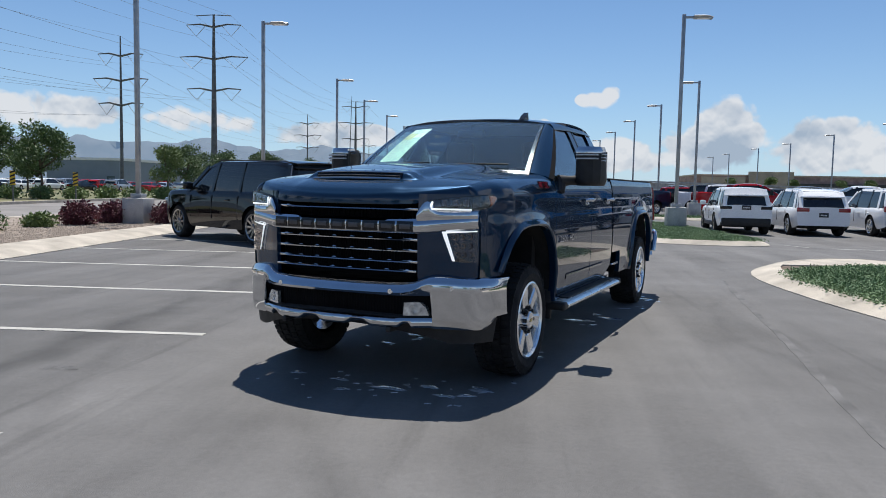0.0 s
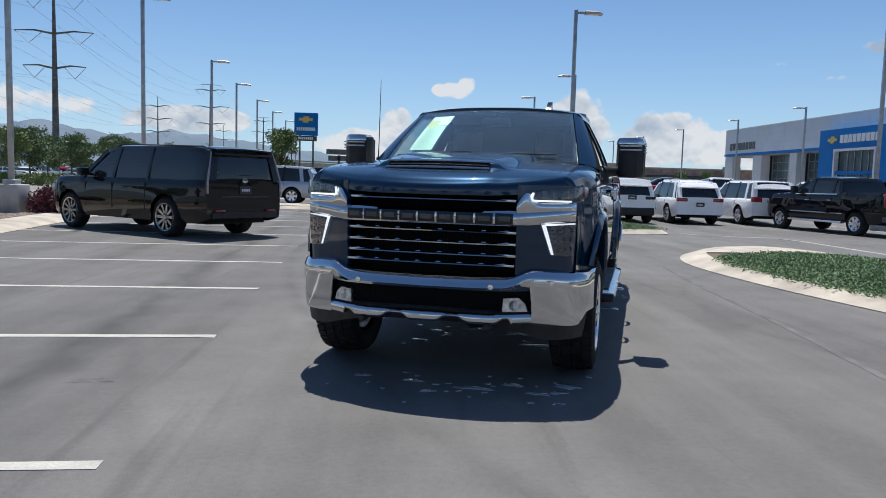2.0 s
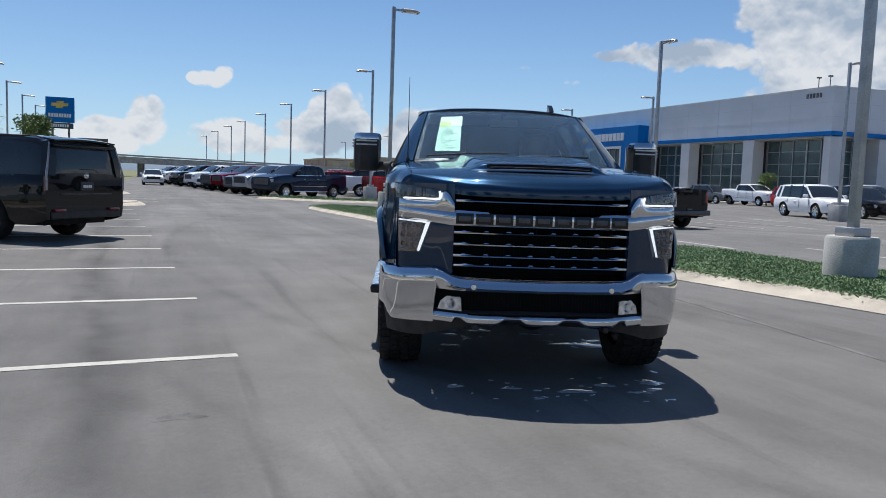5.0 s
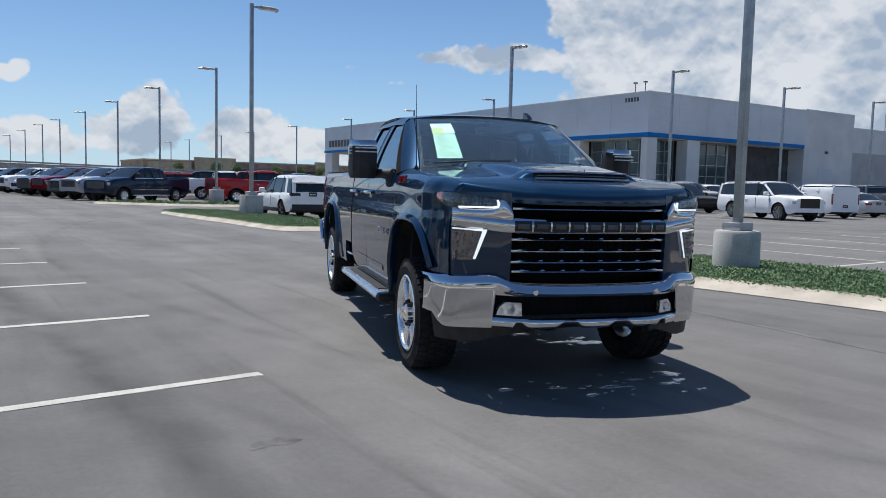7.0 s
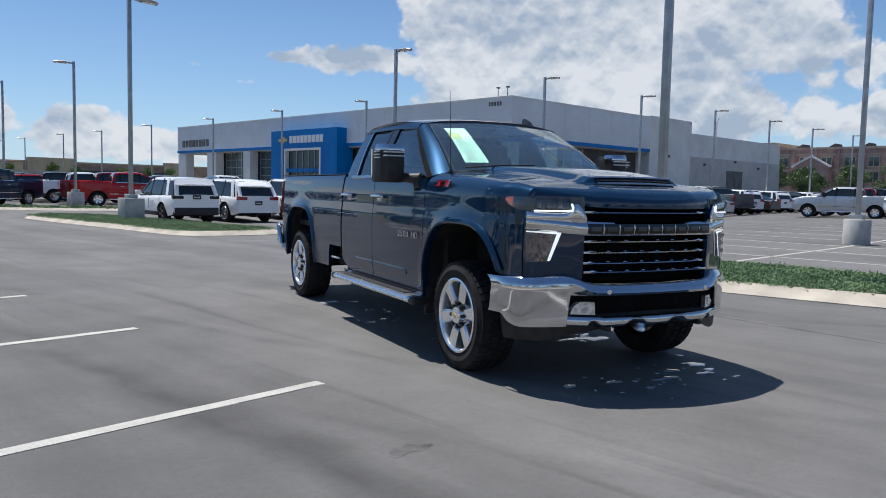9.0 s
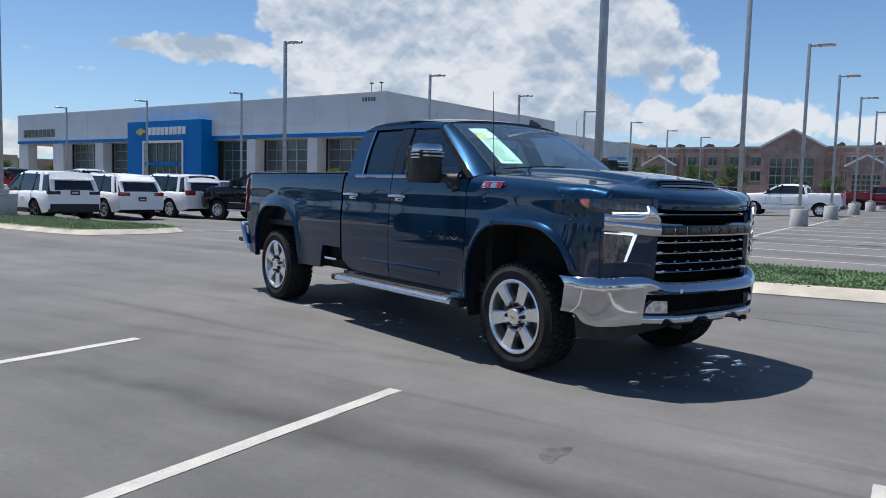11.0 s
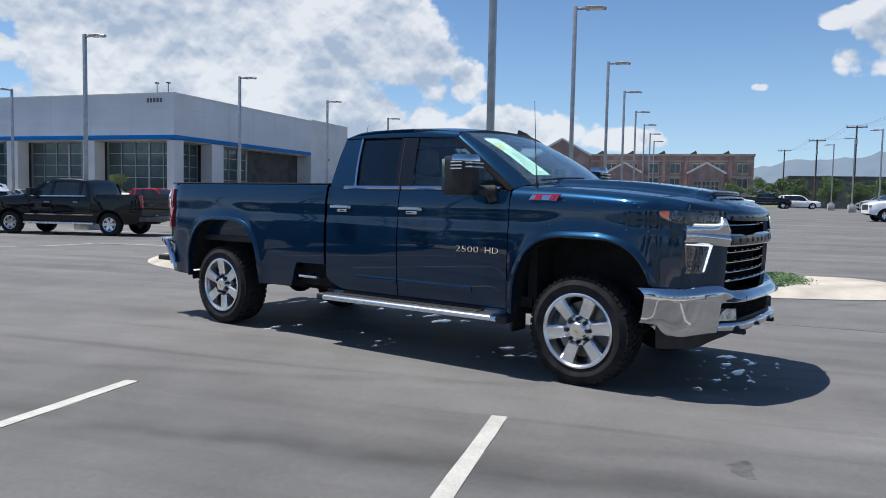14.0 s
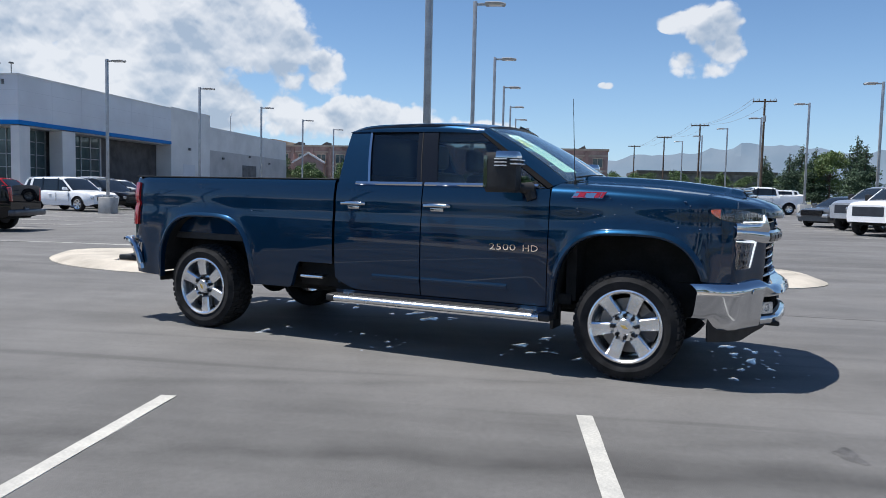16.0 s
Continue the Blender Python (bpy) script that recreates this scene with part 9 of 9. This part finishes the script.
def ground_cover(name, label, outline, n, leaf, high, seed, material):
    """A mat of sprigs inside an outline, in mounds."""
    rng = np.random.default_rng(seed)
    poly = np.array(outline)
    lo, hi = poly.min(0), poly.max(0)
    pts = []
    while len(pts) < n:
        p = rng.uniform(lo, hi, (4000, 2))
        inside = np.zeros(len(p), bool)
        j = len(poly) - 1
        for i in range(len(poly)):
            a, b = poly[i], poly[j]
            hit = ((a[1] > p[:, 1]) != (b[1] > p[:, 1])) & (p[:, 0] < (b[0] - a[0]) * (p[:, 1] - a[1]) / (b[1] - a[1] + 1e-12) + a[0])
            inside ^= hit
            j = i
        pts += p[inside].tolist()
    out = []
    for x, y in pts[:n]:
        m = noise.noise((x * 0.9, y * 0.9, seed)) * 0.5 + 0.5
        f = noise.noise((x * 3.1, y * 3.1, seed + 3.0)) * 0.5 + 0.5
        if m * 0.6 + f * 0.4 < 0.33:
            continue
        x, y = x + rng.normal(0, 0.10), y + rng.normal(0, 0.10)
        out.append((x, y, 0.10 + high * (0.15 + 0.85 * m) * (0.5 + 0.7 * f) * rng.uniform(0.2, 1.0)))
    me = leaf_mesh(name, material, out, leaf, 0.5, seed, 0.16, 0.34, 0.45)
    return tagged(new(name, me), label, "ground cover", kind="stuff")


ground_cover("juniper_mat", "spreading green juniper in the long kerbed bed", [((x - 5.6) * 1.07 + 5.6, (y - 10) * 0.80 + 9.9) for x, y in BED_B], 170000, 0.044, 0.10, 7, M_JUNIPER)
ground_cover("juniper_mat", "low green juniper in the kerbed island", [((x - 4.2) * 1.06 + 4.2, y) for x, y in BED_A], 90000, 0.044, 0.09, 9, M_JUNIPER)
ground_cover("grass_strip", "thin green grass before the truck row", BED_C, 14000, 0.12, 0.10, 12, M_JUNIPER)

# ---- power line towers and wires ----
def tower(label, x, y, h, turn, style):
    t = thing("power_tower", label, "power pylon", pose(x, y, -0.1, 0, 0, turn), "power towers")
    bm = bmesh.new()
    tube(bm, [(0, 0, 0), (0, 0, h * 0.5), (0, 0, h)], [h * 0.020, h * 0.014, h * 0.006] if style == "heavy" else [h * 0.012, h * 0.009, h * 0.004], 14)
    part("mast", bm, M_STEELDARK, t, "tapered steel mast")
    arms = ((0.58, 5.6), (0.76, 7.0), (0.94, 5.6)) if style == "heavy" else ((0.56, 4.6), (0.72, 5.6), (0.88, 4.6))
    for f, w in arms:
        for s in (-1, 1):
            bm = bmesh.new()
            z = h * f
            tube(bm, [(0, 0, z - 0.3), (s * w * 0.5, 0, z + 0.25), (s * w, 0, z + 0.1)], [0.22, 0.16, 0.09], 8)
            arm = part("cross_arm", bm, M_STEELDARK, t)
            bm = bmesh.new()
            zz = z - 2.1
            tube(bm, [(s * w * 0.30, 0, z - 0.05), (s * w * 0.64, 0, zz), (s * w * 0.98, 0, z)], 0.06, 6)
            part("insulator", bm, M_POLE, arm, "v-shaped insulator string")
    if style == "heavy":
        bm = bmesh.new()
        tube(bm, [(-3.6, 0, h - 0.2), (0, 0, h), (3.6, 0, h - 0.2)], 0.09, 8)
        part("top_arm", bm, M_STEELDARK, t)
    return [(f * h - 2.1, w * 0.64) for f, w in arms] + ([(h - 0.2, 3.6)] if style == "heavy" else [(h, 0.0)])


LINES = (("heavy", 35.0, ((-58, -30), (-66.0, 149), (-74.5, 300), (-83, 460), (-92, 640))), ("light", 30.0, ((-72, -25), (-83.0, 144), (-94.5, 301), (-106, 460))))
M_WIRE = surface("wire", (0.42, 0.44, 0.46), rough=0.6, metal=0.4, spread=0.05)
for style, h, spots in LINES:
    hang = None
    for x, y in spots:
        hang = tower("tall grey steel transmission tower with curved arms" if style == "heavy" else "slender steel transmission tower with v-shaped insulators", x, y, h, 3.0, style)
    for z, w in hang:
        for s in (-1, 1) if w else (1,):
            bm = bmesh.new()
            for (x0, y0), (x1, y1) in zip(spots, spots[1:]):
                pts = []
                for t in steps(0, 1, 16):
                    sag = 4.5 * 4 * t * (1 - t) * math.hypot(x1 - x0, y1 - y0) / 170
                    pts.append((x0 + (x1 - x0) * t + s * w, y0 + (y1 - y0) * t, z - 0.1 - sag))
                tube(bm, pts, 0.022, 4, False)
            tagged(link_mesh("power_wire", bm, M_WIRE), "thin sagging power line wire", "wire", "power wires")


def wood_pole(x, y, h, turn):
    p = thing("utility_pole", "wooden utility pole with a cross arm", "utility pole", pose(x, y, lot_h(x, y) - 0.1, 0, 0, turn), "utility poles")
    bm = bmesh.new()
    tube(bm, [(0, 0, 0), (0, 0, h)], [0.17, 0.11], 10)
    part("post", bm, M_BARK, p)
    part("cross_arm", boxed(-1.3, 1.3, -0.06, 0.06, h - 0.35, h - 0.2), M_BARK, p, "", False)
    bm = bmesh.new()
    for k in (-1.2, -0.6, 0.6, 1.2):
        tube(bm, [(k, 0, h - 0.2), (k, 0, h - 0.02)], 0.05, 8)
    part("insulator", bm, M_POLE, p)
    bm = bmesh.new()
    tube(bm, [(0, 0.1, h - 2.2), (0, 0.45, h - 2.2)], 0.02, 6)
    lathe(bm, [(0.0, h - 2.6), (0.16, h - 2.6), (0.16, h - 1.9), (0.0, h - 1.9)], "z", 14, (0.0, 0.33, 0))
    part("transformer", bm, M_POLE, p)
    return p


WOOD = [(84.5, -15.2, 12.2), (112, -13.0, 11.8), (136, -11.0, 11.8), (165, -8.5, 12)]
for i, (x, y, h) in enumerate(WOOD):
    wood_pole(x, y, h, 86)
order = sorted(WOOD)
for k in (-1.2, 0.6, 1.2):
    bm = bmesh.new()
    for (x0, y0, h0), (x1, y1, h1) in zip(order, order[1:]):
        tube(bm, [(x0 + (x1 - x0) * t, y0 + (y1 - y0) * t + k, lot_h(x0, y0) + h0 + (h1 - h0) * t - 0.9 * 4 * t * (1 - t)) for t in steps(0, 1, 10)], 0.018, 4, False)
    tagged(link_mesh("utility_wire", bm, M_WIRE), "thin wire between wooden poles", "wire", "utility wires")

# ---- roadside markers and a small sign ----
M_HAZARD = surface("yellow_board", (0.70, 0.45, 0.03), rough=0.5, spread=0.08)
for x, y in ((-33.2, 45.6), (-31.4, 49.4)):
    mk = thing("hazard_marker", "black and yellow striped hazard marker on a post", "road sign", pose(x, y, -0.05, 0, 0, 25), "hazard markers")
    part("post", boxed(-0.04, 0.04, -0.04, 0.04, 0, 1.9), M_STEELDARK, mk, "", False)
    part("board", boxed(-0.16, 0.16, -0.07, -0.045, 1.1, 2.0), M_HAZARD, mk, "", False)
    for k in range(4):
        bm = bmesh.new()
        prism(bm, [(-0.16, 1.12 + k * 0.23), (0.16, 1.30 + k * 0.23 - 0.06), (0.16, 1.40 + k * 0.23 - 0.06), (-0.16, 1.22 + k * 0.23)], -0.076, -0.072, "y")
        part("stripe", bm, M_PLASTIC, mk, "", False)
sg = thing("road_sign", "white rectangular road sign on a thin post", "road sign", pose(-22.5, 58, -0.05))
part("post", boxed(-0.03, 0.03, -0.03, 0.03, 0, 2.4), M_POLE, sg, "", False)
part("plate", boxed(-0.3, 0.3, -0.05, -0.03, 1.7, 2.5), M_WHITEP, sg, "", False)
part("symbol_bar", boxed(-0.16, 0.16, -0.056, -0.051, 1.95, 2.25), M_PLASTIC, sg, "dark plain bars", False)
bb = thing("billboard", "dark roadside sign panels on a post", "sign", pose(-13.5, 150, 0))
part("post", boxed(-0.2, 0.2, -0.2, 0.2, 0, 5.5), M_STEELDARK, bb, "", False)
part("panel", boxed(-2.4, 2.4, -0.2, 0.2, 5.6, 6.6), M_STEELDARK, bb, "", False)
part("panel", boxed(-2.0, 2.0, -0.2, 0.2, 4.4, 5.4), M_STEELDARK, bb, "", False)

# ---- hills ----
HILL = [(-180, 2.0), (-120, 2.2), (-80, 2.4), (-50, 2.6), (-42, 2.75), (-35, 2.9), (-29, 2.95), (-24, 3.05), (-20, 2.8), (-17, 3.0), (-13, 2.6), (-9, 2.1), (-5, 1.5), (-2, 0.9), (4, 0.7), (12, 0.8), (20, 1.1), (28, 1.15), (36, 0.9), (50, 0.9),
        (60, 2.0), (66, 3.1), (69, 3.3), (73, 2.8), (80, 2.5), (87, 2.5), (93, 2.7), (98, 3.1), (102, 3.7), (104.5, 4.0), (108, 3.5), (113, 3.2), (125, 2.6), (150, 2.2), (180, 2.0)]
m_hill, nt, b = nodes_of("hazy_hills")
tex = nt.nodes.new("ShaderNodeTexNoise")
tex.inputs["Scale"].default_value, tex.inputs["Detail"].default_value = 0.004, 8.0
tc = nt.nodes.new("ShaderNodeTexCoord")
nt.links.new(tc.outputs["Object"], tex.inputs["Vector"])
mx = nt.nodes.new("ShaderNodeMix")
mx.data_type = "RGBA"
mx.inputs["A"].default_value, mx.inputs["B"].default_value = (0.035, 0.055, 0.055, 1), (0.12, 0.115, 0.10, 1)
nt.links.new(tex.outputs["Fac"], mx.inputs["Factor"])
nt.links.new(mx.outputs["Result"], b.inputs["Base Color"])
b.inputs["Roughness"].default_value = 1.0
# bluish air haze of the distance, put in as emission on the hills
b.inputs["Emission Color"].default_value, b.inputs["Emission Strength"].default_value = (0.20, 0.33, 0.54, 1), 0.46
bm = bmesh.new()
grid = []
for az in steps(-180, 180, 720):
    el = curve_at(HILL, az)
    a = radians(az)
    row = []
    for k, (f, rad) in enumerate(((0.0, 3500), (0.18, 3650), (0.40, 3800), (0.62, 3950), (0.82, 4080), (1.0, 4200), (0.9, 4350))):
        hgt = rad * math.tan(radians(el)) * f
        ruff = noise.fractal((math.cos(a) * 26 + k * 0.7, math.sin(a) * 26, k * 0.9), 1.0, 2.0, 6) * 26 * (0.4 + f) * (0.25 + el / 4)
        hgt += ruff if f > 0 else -30
        r2 = rad + noise.noise((math.cos(a) * 40, math.sin(a) * 40, k * 3.0)) * 120
        row.append(bm.verts.new((math.sin(a) * r2, math.cos(a) * r2, hgt)))
    grid.append(row)
for p, q in zip(grid, grid[1:]):
    for k in range(6):
        bm.faces.new((p[k], p[k + 1], q[k + 1], q[k]))
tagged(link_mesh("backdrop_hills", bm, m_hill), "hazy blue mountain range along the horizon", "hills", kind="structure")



# tar seams and worn wheel tracks across the lot
def seam(points, w, seed):
    """A ragged flat strip along a smooth way."""
    rnd = random.Random(seed)

    bm = bmesh.new()
    rows = []
    n = 40
    ts = [i / (len(points) - 1) for i in range(len(points))]
    for i in range(n + 1):
        t = i / n
        x, y = curve_at([(a, p[0]) for a, p in zip(ts, points)], t), curve_at([(a, p[1]) for a, p in zip(ts, points)], t)
        x2, y2 = curve_at([(a, p[0]) for a, p in zip(ts, points)], min(1.0, t + 0.01)), curve_at([(a, p[1]) for a, p in zip(ts, points)], min(1.0, t + 0.01))
        d = Vector((x2 - x, y2 - y, 0))
        if d.length < 1e-6:
            d = last_d
        d.normalize()
        last_d = d
        k = Vector((-d.y, d.x, 0)) * w / 2 * min(1.0, 6 * t + 0.05, 6 * (1 - t) + 0.05)
        z = lot_h(x, y) + 0.0025
        rows.append([bm.verts.new(Vector((x, y, z)) + k * rnd.uniform(0.6, 1.4)), bm.verts.new(Vector((x, y, z)) - k * rnd.uniform(0.6, 1.4))])
    for a, b in zip(rows, rows[1:]):
        bm.faces.new((a[0], a[1], b[1], b[0]))
    thicken(bm, 0.002)
    tagged(link_mesh("asphalt_seam", bm, M_TAR, None, "", False), "faint darker seam in the asphalt", "asphalt seam", "asphalt seams", "structure")


seam([(2.9, 13.5), (2.64, 11.4), (2.26, 7.9), (2.06, 6.4), (1.7, 3.0)], 0.075, 1)
